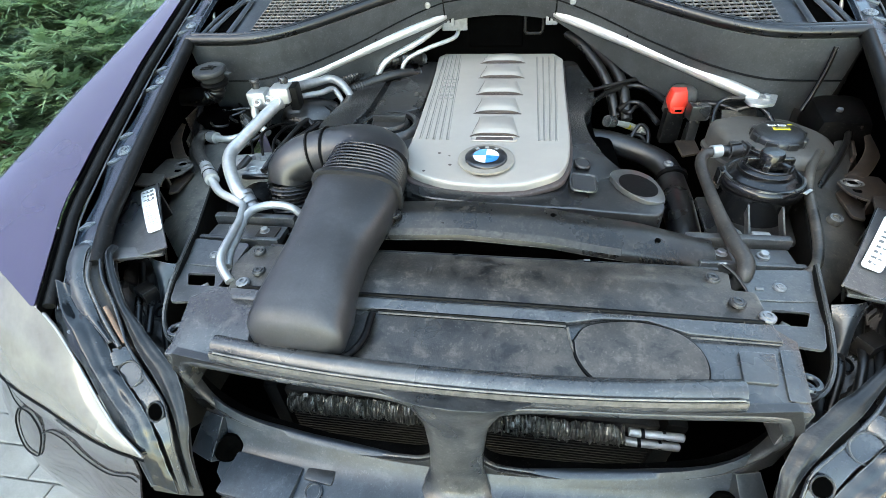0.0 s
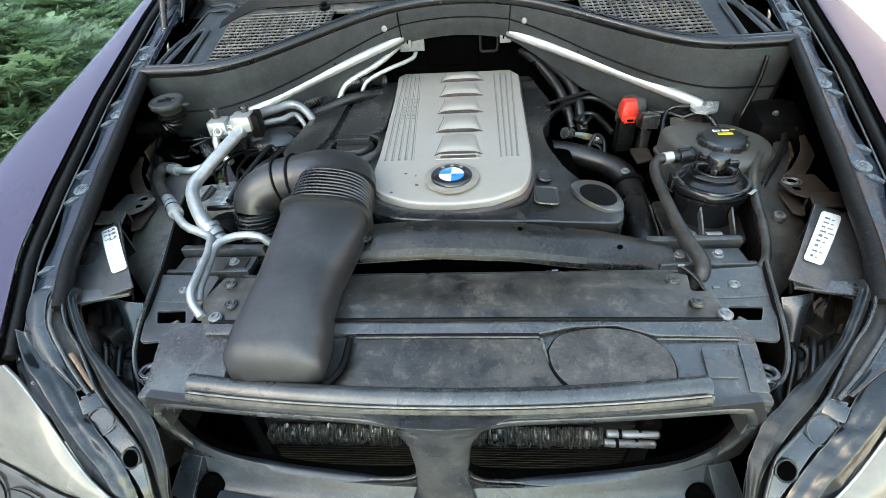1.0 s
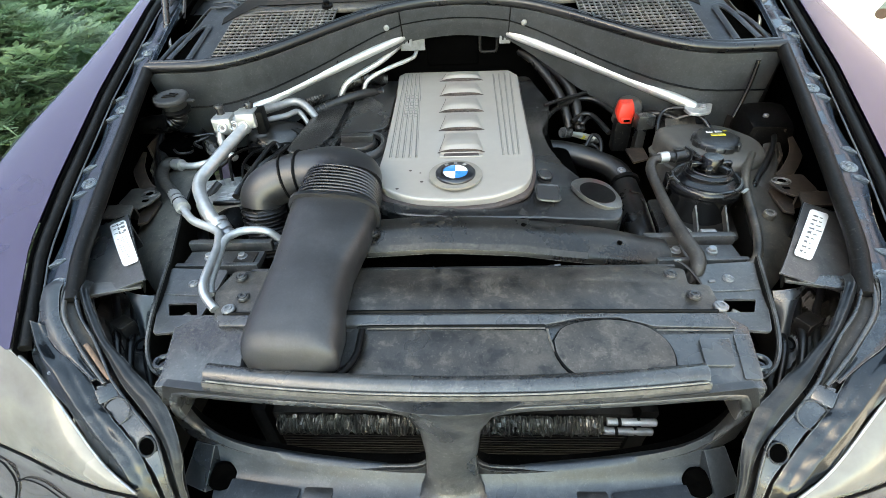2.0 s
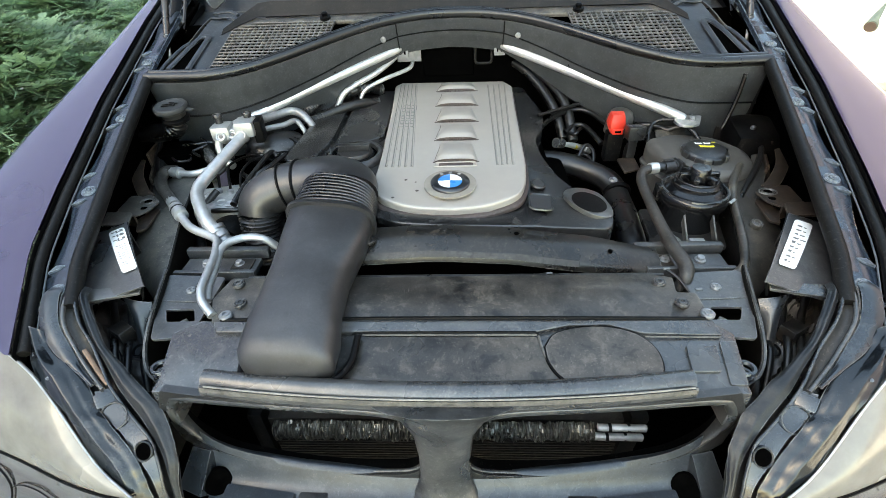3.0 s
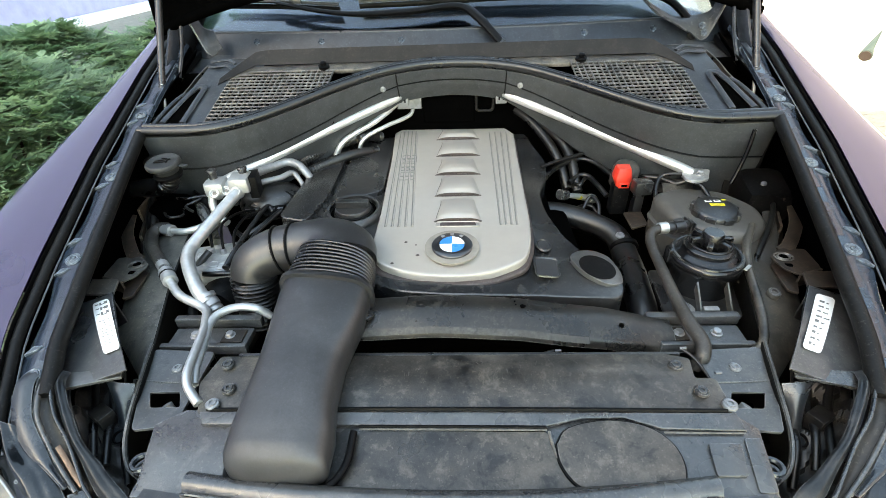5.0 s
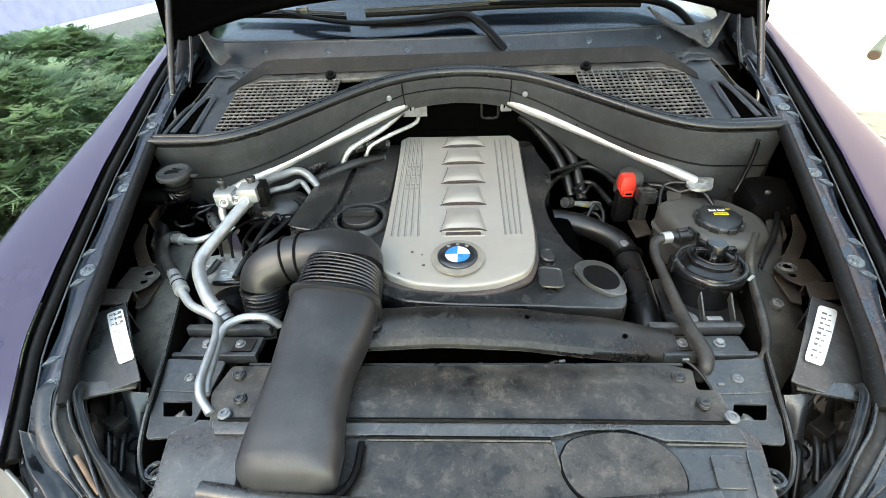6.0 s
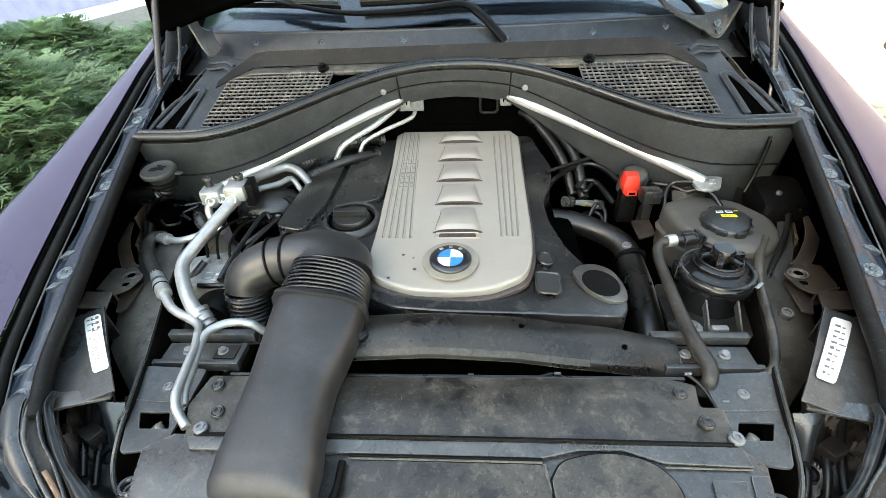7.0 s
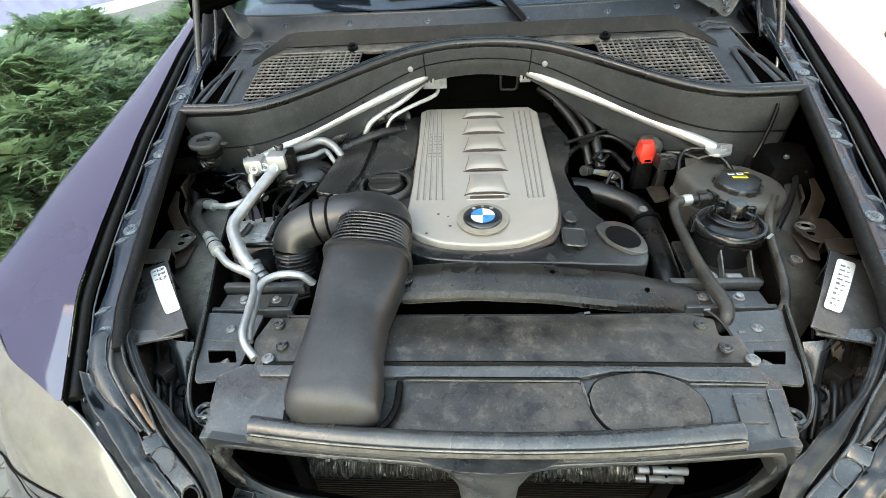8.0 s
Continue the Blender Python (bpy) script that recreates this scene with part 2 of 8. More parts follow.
M["emblem_black"] = mat("emblem_black", (0.015, 0.015, 0.017), 0.25, var=0.05, coat=1.0, bump=0, grain=0.0, speck=0.0)
M["ring_beige"] = mat("emblem_seat", (0.25, 0.225, 0.19), 0.5, 0.1, var=0.12, scale=30)
M["reservoir"] = mat("smoky_reservoir_plastic", (0.078, 0.074, 0.067), 0.45, dust=0.3, scale=12, bump=0.1, blotch=0.2, spec=0.35, grain=0.0, speck=0.0)
M["foil"] = mat("foil_insulation", (0.15, 0.15, 0.132), 0.3, 0.5, var=0.9, scale=110, dust=1.0, dustcol=(0.008, 0.007, 0.006), bump=0.8, bscale=160, stretch=(1, 0.4, 0.4))
M["fin"] = mat("radiator_fin", (0.03, 0.026, 0.022), 0.5, 0.4, dust=0.2)
M["copper"] = mat("copper_strip", (0.20, 0.115, 0.07), 0.45, 0.3, var=0.4, dust=0.5)
M["scuttle"] = mat("scuttle_paint", (0.010, 0.0145, 0.021), 0.4, 0.0, dust=0.25, scale=14, dustcol=(0.05, 0.055, 0.062), edge=0.5, spec=0.4, blotch=0.35)
M["deck"] = mat("deck_paint", (0.022, 0.027, 0.034), 0.45, 0.0, dust=0.45, scale=14, dustcol=(0.075, 0.075, 0.072), edge=0.5, spec=0.4)
M["flap"] = mat("brown_black_rubber", (0.0085, 0.0075, 0.0068), 0.6, dust=0.25, dustcol=(0.045, 0.036, 0.03), scale=8, speck=0.1, spec=0.25, blotch=0.40)
# deep shade as a colour: near-black for cavities, gap floors and holes
M["void"] = mat("shade_black", (0.0009, 0.0009, 0.0009), 0.9, dust=0.012, spec=0.0, speck=0.0)
M["paving"] = mat("paving_stone", (0.295, 0.275, 0.24), 0.8, var=0.22, scale=3, dust=0.3, dustcol=(0.22, 0.2, 0.165))
M["sand"] = mat("paving_sand", (0.26, 0.235, 0.19), 0.9, var=0.2, scale=4)
M["teal_pipe"] = mat("teal_grey_pipe", (0.035, 0.055, 0.055), 0.6, var=0.3, scale=10)
M["rust_dark"] = mat("dark_brown_rust", (0.016, 0.0095, 0.0085), 0.7, var=0.3, scale=20)
M["plaster"] = mat("lavender_plaster", (0.28, 0.27, 0.385), 0.85, var=0.12, scale=2)
M["plaster_mauve"] = mat("mauve_plaster", (0.20, 0.187, 0.235), 0.85, var=0.1, scale=2)
M["plaster_white"] = mat("white_plaster", (0.8, 0.8, 0.78), 0.85, var=0.04, scale=2)
M["leaf"] = mat("juniper_leaf", (0.158, 0.25, 0.128), 0.5, var=0.5, scale=3, bump=0, grain=0.0, speck=0.0)
M["leaf2"] = mat("juniper_tip", (0.285, 0.385, 0.205), 0.5, var=0.4, scale=3, bump=0, grain=0.0, speck=0.0)
for name in ("leaf", "leaf2"):
    nt = M[name].node_tree
    tr, mx = nt.nodes.new("ShaderNodeBsdfTranslucent"), nt.nodes.new("ShaderNodeMixShader")
    p = nt.nodes["Principled BSDF"]
    nt.links.new(p.inputs["Base Color"].links[0].from_socket, tr.inputs[0])
    mx.inputs[0].default_value = 0.4
    nt.links.new(p.outputs[0], mx.inputs[1])
    nt.links.new(tr.outputs[0], mx.inputs[2])
    nt.links.new(mx.outputs[0], nt.nodes["Material Output"].inputs[0])
M["wood"] = mat("juniper_wood", (0.09, 0.06, 0.04), 0.8)
M["dash"] = mat("dashboard", (0.02, 0.02, 0.022), 0.7)
glass = mat("windscreen_glass", (0.35, 0.45, 0.55), 0.02, var=0.01, bump=0)
glass.node_tree.nodes["Principled BSDF"].inputs["Transmission Weight"].default_value = 1.0
glass.node_tree.nodes["Principled BSDF"].inputs["IOR"].default_value = 1.55
M["glass"] = glass


# ---- mesh helpers ----
WM = {}


def thing(name, base, label, category, group="", kind=""):
    ob = new(name)
    ob.location = base
    ob.empty_display_size = 0.05
    WM[ob.name] = Matrix.Translation(base)
    return tagged(ob, label, category, group, kind)


def mesh_of(name, bm, material, sharp=50):
    bmesh.ops.recalc_face_normals(bm, faces=bm.faces[:])
    me = bpy.data.meshes.new(name)
    bm.to_mesh(me)
    bm.free()
    me.materials.append(material)
    me.polygons.foreach_set("use_smooth", [True] * len(me.polygons))
    me.set_sharp_from_angle(angle=radians(sharp))
    return me


def hang(ob, parent):
    ob.parent = parent
    ob.matrix_parent_inverse = WM.get(parent.name, Matrix()).inverted()
    return ob


def part(name, bm, material, parent, label="", kind="", sharp=50):
    ob = new(name, mesh_of(name, bm, material, sharp))
    return tagged(hang(ob, parent), label, kind=kind)


def solo(name, bm, material, label, category, group="", kind="", sharp=50):
    return tagged(new(name, mesh_of(name, bm, material, sharp)), label, category, group, kind)


def place(name, me, m, parent, label=""):
    ob = new(name, me)
    hang(ob, parent)
    ob.matrix_basis = m
    WM[ob.name] = m
    return tagged(ob, label)


def spline(pts, sub):
    pts = [Vector(p) for p in pts]
    if len(pts) < 3 or sub < 2:
        return pts
    ext = [2 * pts[0] - pts[1]] + pts + [2 * pts[-1] - pts[-2]]
    res = []
    for i in range(1, len(ext) - 2):
        a, b, c, d = ext[i - 1:i + 3]
        for k in range(sub):
            t = k / sub
            res.append(0.5 * ((2 * b) + (c - a) * t + (2 * a - 5 * b + 4 * c - d) * t * t + (3 * b - 3 * c + d - a) * t ** 3))
    return res + [pts[-1]]


def skin(bm, rings, closed=True, caps=True):
    vs = [[bm.verts.new(p) for p in r] for r in rings]
    n = len(vs[0])
    for a, b in zip(vs, vs[1:]):
        for i in range(n if closed else n - 1):
            j = (i + 1) % n
            bm.faces.new((a[i], a[j], b[j], b[i]))
    if caps and closed:
        bm.faces.new(vs[0][::-1])
        bm.faces.new(vs[-1])
    return vs


def tube(bm, pts, r, segs=12, sub=6, wide=1.0, flat=1.0, up=(0, 0, 1), caps=True, ribs=0.0, pitch=0.01):
    path = spline(pts, sub)
    if isinstance(r, (list, tuple)):
        rs = list(np.interp(np.linspace(0, 1, len(path)), np.linspace(0, 1, len(r)), r))
    else:
        rs = [r] * len(path)
    side = None
    rings, run = [], 0.0
    for i, p in enumerate(path):
        d = (path[min(i + 1, len(path) - 1)] - path[max(i - 1, 0)]).normalized()
        if side is None:
            side = d.cross(Vector(up))
            side = side.normalized() if side.length > 1e-3 else d.orthogonal().normalized()
        side = (side - d * side.dot(d)).normalized()
        top = side.cross(d)
        if i:
            run += (p - path[i - 1]).length
        k = rs[i] + (ribs * math.cos(run / pitch * 2 * math.pi) if ribs else 0)
        rings.append([p + side * (math.cos(a) * k * wide) + top * (math.sin(a) * k * flat) for a in (2 * math.pi * j / segs for j in range(segs))])
    skin(bm, rings, True, caps)
    return bm


def pipe(pts, r, **kw):
    return tube(bmesh.new(), pts, r, **kw)


def lathe(bm, profile, segs=24, m=Matrix()):
    rings = [[m @ Vector((r * math.cos(2 * math.pi * j / segs), r * math.sin(2 * math.pi * j / segs), z)) for j in range(segs)] for r, z in profile]
    skin(bm, rings)
    return bm


def bevel(bm, w, seg=2, angle=30):
    es = [e for e in bm.edges if len(e.link_faces) == 2 and e.calc_face_angle(0) > radians(angle)]
    bmesh.ops.bevel(bm, geom=es, offset=w, segments=seg, profile=0.6, affect="EDGES", clamp_overlap=True)
    return bm


def box(bm, c, s, m=Matrix(), bev=0.0):
    b2 = bmesh.new()
    bmesh.ops.create_cube(b2, size=1.0)
    for v in b2.verts:
        v.co = Vector((v.co.x * s[0], v.co.y * s[1], v.co.z * s[2]))
    if bev:
        bevel(b2, bev)
    merge(bm, b2, Matrix.Translation(c) @ m)
    return bm


def merge(bm, other, m=Matrix()):
    vs = {v: bm.verts.new(m @ v.co) for v in other.verts}
    for f in other.faces:
        bm.faces.new([vs[v] for v in f.verts])
    other.free()
    return bm


def slab(outline, top, thick, bev=0.003, seg=2, bm=None):
    b2 = bmesh.new()
    f = top if callable(top) else (lambda x, y: top)
    hi = [b2.verts.new((x, y, f(x, y))) for x, y in outline]
    lo = [b2.verts.new((x, y, f(x, y) - thick)) for x, y in outline]
    b2.faces.new(hi)
    b2.faces.new(lo[::-1])
    n = len(hi)
    for i in range(n):
        j = (i + 1) % n
        b2.faces.new((hi[j], hi[i], lo[i], lo[j]))
    bmesh.ops.recalc_face_normals(b2, faces=b2.faces[:])
    if bev:
        bevel(b2, bev, seg)
    return merge(bm, b2) if bm else b2


def grid(fn, us, vs, thick=0.0):
    bm = bmesh.new()
    rows = [[bm.verts.new(fn(u, v)) for v in vs] for u in us]
    for a, b in zip(rows, rows[1:]):
        for i in range(len(vs) - 1):
            bm.faces.new((a[i], a[i + 1], b[i + 1], b[i]))
    if thick:
        bmesh.ops.recalc_face_normals(bm, faces=bm.faces[:])
        bmesh.ops.solidify(bm, geom=bm.faces[:], thickness=thick)
    return bm


def rounded(pts, r, n=4):
    """An outline with its corners rounded to r."""
    res = []
    for i, p in enumerate(pts):
        p = Vector(p)
        a, b = Vector(pts[i - 1]) - p, Vector(pts[(i + 1) % len(pts)]) - p
        k = min(r[i] if isinstance(r, (list, tuple)) else r, a.length * 0.45, b.length * 0.45)
        s, e = p + a.normalized() * k, p + b.normalized() * k
        for j in range(n + 1):
            t = j / n
            q = s * (1 - t) ** 2 + p * 2 * t * (1 - t) + e * t * t
            res.append((q.x, q.y))
    return res


def holed(outer, hole, top, thick):
    """A sheet with one opening through it."""
    g, es = bmesh.new(), []
    for ring in (outer, hole):
        vs = [g.verts.new((x, y, 0)) for x, y in ring]
        es += [g.edges.new((vs[i], vs[(i + 1) % len(vs)])) for i in range(len(vs))]
    bmesh.ops.triangle_fill(g, use_beauty=True, edges=es)
    for v in g.verts:
        v.co.z = top(v.co.x, v.co.y)
    bmesh.ops.recalc_face_normals(g, faces=g.faces[:])
    if sum(f.normal.z for f in g.faces) < 0:
        bmesh.ops.reverse_faces(g, faces=g.faces[:])
    bmesh.ops.solidify(g, geom=g.faces[:], thickness=thick)
    return g


def ellipse(cx, cy, rx, ry, n=28, turn=0.0):
    res = []
    for i in range(n):
        a = 2 * math.pi * i / n
        x, y = rx * math.cos(a), ry * math.sin(a)
        res.append((cx + x * math.cos(turn) - y * math.sin(turn), cy + x * math.sin(turn) + y * math.cos(turn)))
    return res


def along(p, normal=(0, 0, 1)):
    return Matrix.Translation(p) @ Vector(normal).to_track_quat("Z", "Y").to_matrix().to_4x4()


def lin(x, xs, ys):
    return float(np.interp(x, xs, ys))


# shared small meshes: a flange bolt, a hex bolt, a plastic rivet
b = lathe(bmesh.new(), [(0.0140, -0.004), (0.0140, 0.001), (0.0125, 0.0022), (0.0108, 0.0016), (0.0100, 0.0032), (0.0078, 0.0032), (0.0070, 0.0016), (0.0056, 0.0048), (0.0036, 0.0048), (0.0030, 0.0028)], 16)
b2 = b.copy()
BOLT = mesh_of("bolt", b, M["flange"])
CUP = mesh_of("bolt", b2, M["cup"])
b = lathe(bmesh.new(), [(0.010, -0.003), (0.010, 0.0015), (0.0085, 0.002)], 18)
lathe(b, [(0.0075, 0.002), (0.0075, 0.007), (0.0062, 0.0084)], 6)
HEX = mesh_of("bolt", b, M["steel"], 20)
b = lathe(bmesh.new(), [(0.0108, -0.003), (0.0108, 0.0), (0.0092, 0.0018), (0.007, 0.0005), (0.0062, 0.003), (0.0034, 0.003), (0.003, 0.001)], 18)
RIVET = mesh_of("rivet", b, M["rivet"])
b = lathe(bmesh.new(), [(0.0105, -0.003), (0.0105, 0.001), (0.009, 0.0025), (0.007, 0.0025), (0.0065, 0.0045), (0.004, 0.0045), (0.0036, 0.002)], 18)
SCREW = mesh_of("screw", b, M["screw"])


# ---- body lines of the car; the bay is symmetrical about x = 0 ----
def fz(y):
    return 0.96 + 0.284 * (y - 0.589)


def x_in(y):
    return lin(y, [0.40, 0.466, 0.652, 0.8, 1.076, 1.433, 1.8], [0.60, 0.63, 0.713, 0.749, 0.805, 0.856, 0.89])


def x_bolt(y):
    return lin(y, [0.5, 0.59, 0.812, 1.034, 1.258, 1.6], [0.612, 0.64, 0.702, 0.741, 0.781, 0.825])


def x_rail(y):
    return lin(y, [0.55, 0.59, 0.647, 0.82, 1.0, 1.192, 1.3], [0.595, 0.61, 0.633, 0.672, 0.71, 0.749, 0.77])


PROF_P = [0, 0.1, 0.3, 0.5, 0.65, 0.75, 0.83, 0.92, 1.0]
PROF_S = [0, 0.12, 0.35, 0.6, 0.78, 0.9, 0.97, 1.0, 1.0]
PROF_Z = [0.0225, 0.0212, 0.0172, 0.0095, -0.002, -0.016, -0.04, -0.13, -0.40]
smooth = spline(list(zip(PROF_P, PROF_S, PROF_Z)), 8)
PROF_P, PROF_S, PROF_Z = [v.x for v in smooth], [min(1.0, v.y) for v in smooth], [v.z for v in smooth]
FULL = next(i for i, s in enumerate(PROF_S) if s >= 0.995) + 1


def fender_point(side, y, p):
    s, dz = lin(p, PROF_P, PROF_S), lin(p, PROF_P, PROF_Z)
    return Vector((side * (x_in(y) + s * (0.98 - x_in(y))), y, fz(y) + dz - 0.045 * s * s * max(0, min(1, (y - 1.0) / 0.6))))


def fender_end(y):
    """How far the fender goes outwards before the headlight begins."""
    if y > 0.95:
        return 1.0
    x = lin(y, [0.466, 0.538, 0.626, 0.72, 0.82], [0.634, 0.765, 0.861, 0.93, 0.962])
    p = lin((x - x_in(y)) / (0.98 - x_in(y)), PROF_S[:FULL], PROF_P[:FULL])
    return p if y < 0.82 else p + (1 - p) * (y - 0.82) / 0.13


def seal_y(x):
    x = abs(x)
    return lin(x, [0, 0.15, 0.236, 0.34, 0.46, 0.545, 0.64, 0.75], [1.462, 1.44, 1.40, 1.325, 1.238, 1.188, 1.180, 1.188])


def seal_curve(off=0.0, n=41, half=0.75, back=0.0):
    xs = np.linspace(-half, half, n)
    k = np.array([seal_y(x) for x in xs])
    k = np.convolve(np.pad(k, 2, "edge"), np.ones(5) / 5, "valid")
    return [Vector((float(x), float(y) + back, fz(float(y)) + 0.004 + off)) for x, y in zip(xs, k)]


# ---- the car: painted body, rails, cowl, windscreen ----
car = thing("car", (0, 1.2, 0.0), "dark purple car with open bonnet and bare front end", "car")
for side in (-1, 1):
    ys = list(np.linspace(0.468, 1.9, 44))
    fen = part("fender", grid(lambda y, q: fender_point(side, y, q * fender_end(y)), ys, np.linspace(0, 1, 44), 0.0015), M["paint"], car, "glossy dark purple fender")
    # return lip of the fender, rubber strips in the gutter
    g = grid(lambda y, q: Vector((side * (x_in(y) - 0.001 - 0.002 * q), y, fz(y) + 0.018 - 0.03 * q)), ys, [0, 1], 0.001)
    part("fender_lip", g, M["plastic_dark"], fen)
    ys2 = list(np.linspace(0.48, 1.62, 30))
    g = pipe([(side * (x_in(y) - 0.011), y, fz(y) + 0.006) for y in ys2], 0.0085, segs=8, sub=1)
    part("gutter_seal", g, M["seal_rubber"], fen, "black rubber seal strip")
    g = pipe([(side * (x_in(y) - 0.023), y, fz(y) + 0.001) for y in ys2], 0.0015, segs=6, sub=1)
    part("gutter_trim", g, M["pewter"], fen, "thin bright trim line")
    # bolt flange, stepped section, with a dark channel outside it
    sec = [(0.027, -0.036), (0.025, -0.005), (0.021, -0.001), (0.0, 0.001), (-0.017, 0.0), (-0.0205, 0.004), (-0.0235, 0.004), (-0.027, -0.006)]
    g = grid(lambda y, i: Vector((side * (x_bolt(y) + sec[int(i)][0] + (0.005 * math.cos((y - 0.59) * 2 * math.pi / 0.222) if i < 3 else 0)), y, fz(y) + sec[int(i)][1] + (0.0008 * math.sin(y * 55) if i == 3 else 0))), list(np.linspace(0.545, 1.62, 81)), range(8), 0.002)
    rail = part("bolt_flange", g, M["flange"], car, "painted steel flange with bolts")
    # near-black sheet paints the shade at the bottom of the channel
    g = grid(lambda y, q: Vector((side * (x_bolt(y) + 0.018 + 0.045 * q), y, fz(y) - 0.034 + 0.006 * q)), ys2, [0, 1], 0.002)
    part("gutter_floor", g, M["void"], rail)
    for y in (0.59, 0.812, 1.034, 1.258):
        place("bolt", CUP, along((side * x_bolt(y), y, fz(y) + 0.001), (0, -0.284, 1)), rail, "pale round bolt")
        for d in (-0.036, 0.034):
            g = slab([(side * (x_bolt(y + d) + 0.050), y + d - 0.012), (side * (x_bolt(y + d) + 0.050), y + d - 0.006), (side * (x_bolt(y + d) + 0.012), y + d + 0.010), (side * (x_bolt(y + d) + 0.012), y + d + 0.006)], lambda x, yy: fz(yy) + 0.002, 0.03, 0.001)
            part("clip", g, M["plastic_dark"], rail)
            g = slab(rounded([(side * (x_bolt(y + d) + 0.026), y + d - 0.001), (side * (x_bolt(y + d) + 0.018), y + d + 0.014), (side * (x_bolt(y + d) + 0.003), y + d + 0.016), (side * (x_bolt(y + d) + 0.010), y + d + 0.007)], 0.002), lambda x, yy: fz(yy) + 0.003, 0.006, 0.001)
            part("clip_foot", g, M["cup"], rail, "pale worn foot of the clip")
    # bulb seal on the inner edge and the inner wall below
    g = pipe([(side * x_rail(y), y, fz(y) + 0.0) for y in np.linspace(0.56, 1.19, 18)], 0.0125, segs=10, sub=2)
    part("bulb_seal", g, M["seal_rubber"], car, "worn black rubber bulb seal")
    # inner wall gets the shade colour, not a colour of its own
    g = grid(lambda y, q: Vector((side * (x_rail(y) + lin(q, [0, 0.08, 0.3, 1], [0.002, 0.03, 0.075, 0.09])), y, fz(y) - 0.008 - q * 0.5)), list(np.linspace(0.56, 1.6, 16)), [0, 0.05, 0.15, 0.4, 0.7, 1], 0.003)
    part("inner_wall", g, M["void"], car, "inner wing panel, coloured near-black as deep shade")

# firewall, undertray, both coloured near-black as the depth of the bay is shaded
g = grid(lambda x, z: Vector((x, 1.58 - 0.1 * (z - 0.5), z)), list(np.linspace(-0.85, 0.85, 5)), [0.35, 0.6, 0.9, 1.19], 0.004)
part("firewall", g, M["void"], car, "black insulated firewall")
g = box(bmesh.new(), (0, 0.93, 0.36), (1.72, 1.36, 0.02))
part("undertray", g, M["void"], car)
g = slab(rounded([(-0.088, 1.516), (0.068, 1.516), (0.068, 1.545), (-0.088, 1.545)], 0.006), 1.112, 0.09, 0.006, 3)
part("firewall_panel", g, M["void"], car, "glossy black firewall panel", sharp=40)
# cowl panel: wall below the seal with a crease
seal = seal_curve()


def cowl_face(i, q):
    p = seal[int(i)]
    h = lin(abs(p.x), [0, 0.15, 0.25, 0.35, 0.6, 0.75], [0.085, 0.09, 0.13, 0.17, 0.22, 0.23])
    return Vector((p.x, p.y - 0.002 + lin(q, [0, 0.1, 0.36, 0.40, 0.46, 1], [0, 0.003, 0.014, 0.017, 0.018, 0.05]), p.z - 0.012 - q * h))


cowl = part("cowl_panel", grid(cowl_face, range(len(seal)), [0, 0.05, 0.1, 0.2, 0.36, 0.40, 0.46, 0.6, 0.8, 1], 0.004), M["cowl"], car, "black plastic cowl panel in front of the windscreen")
# dark line laid on the fold, painted as its shade
part("crease", pipe([cowl_face(i, 0.40) + Vector((0, -0.0052, 0)) for i in range(len(seal))], 0.0024, segs=5, sub=1), M["plastic_dark"], cowl)
g = pipe([p + Vector((0, 0.0, 0.0)) for p in seal], 0.0115, segs=10, sub=2)
part("cowl_seal", g, M["seal_gloss"], cowl, "black rubber bonnet seal")
g = pipe([p + Vector((0, 0.022, 0.004)) for p in seal], 0.008, segs=8, sub=2)
part("cowl_seal", g, M["seal_gloss"], cowl)
for i in (15, 25):
    p = cowl_face(i, 0.32)
    place("screw", SCREW, along(p + Vector((0, -0.013, 0.0)), (0, -1, 0.05)) @ Matrix.Scale(0.75, 4), cowl)
    part("panel_joint", pipe([cowl_face(i + (1 if i < 20 else -1), q) + Vector((0, -0.006, 0)) for q in (0.02, 0.3, 0.6, 0.95)], 0.0018, segs=5, sub=2), M["plastic_dark"], cowl)


# grille deck behind the seal
def scuttle_pt(x, q):
    bow = 0.075 * (x / 0.75) ** 2
    return Vector((x, lin(q, [0, 0.3, 1], [1.555, 1.575, 1.60]) + bow, lin(q, [0, 0.3, 1], [1.205, 1.235, 1.268])))


def deck(x, y):
    return fz(y) - 0.02


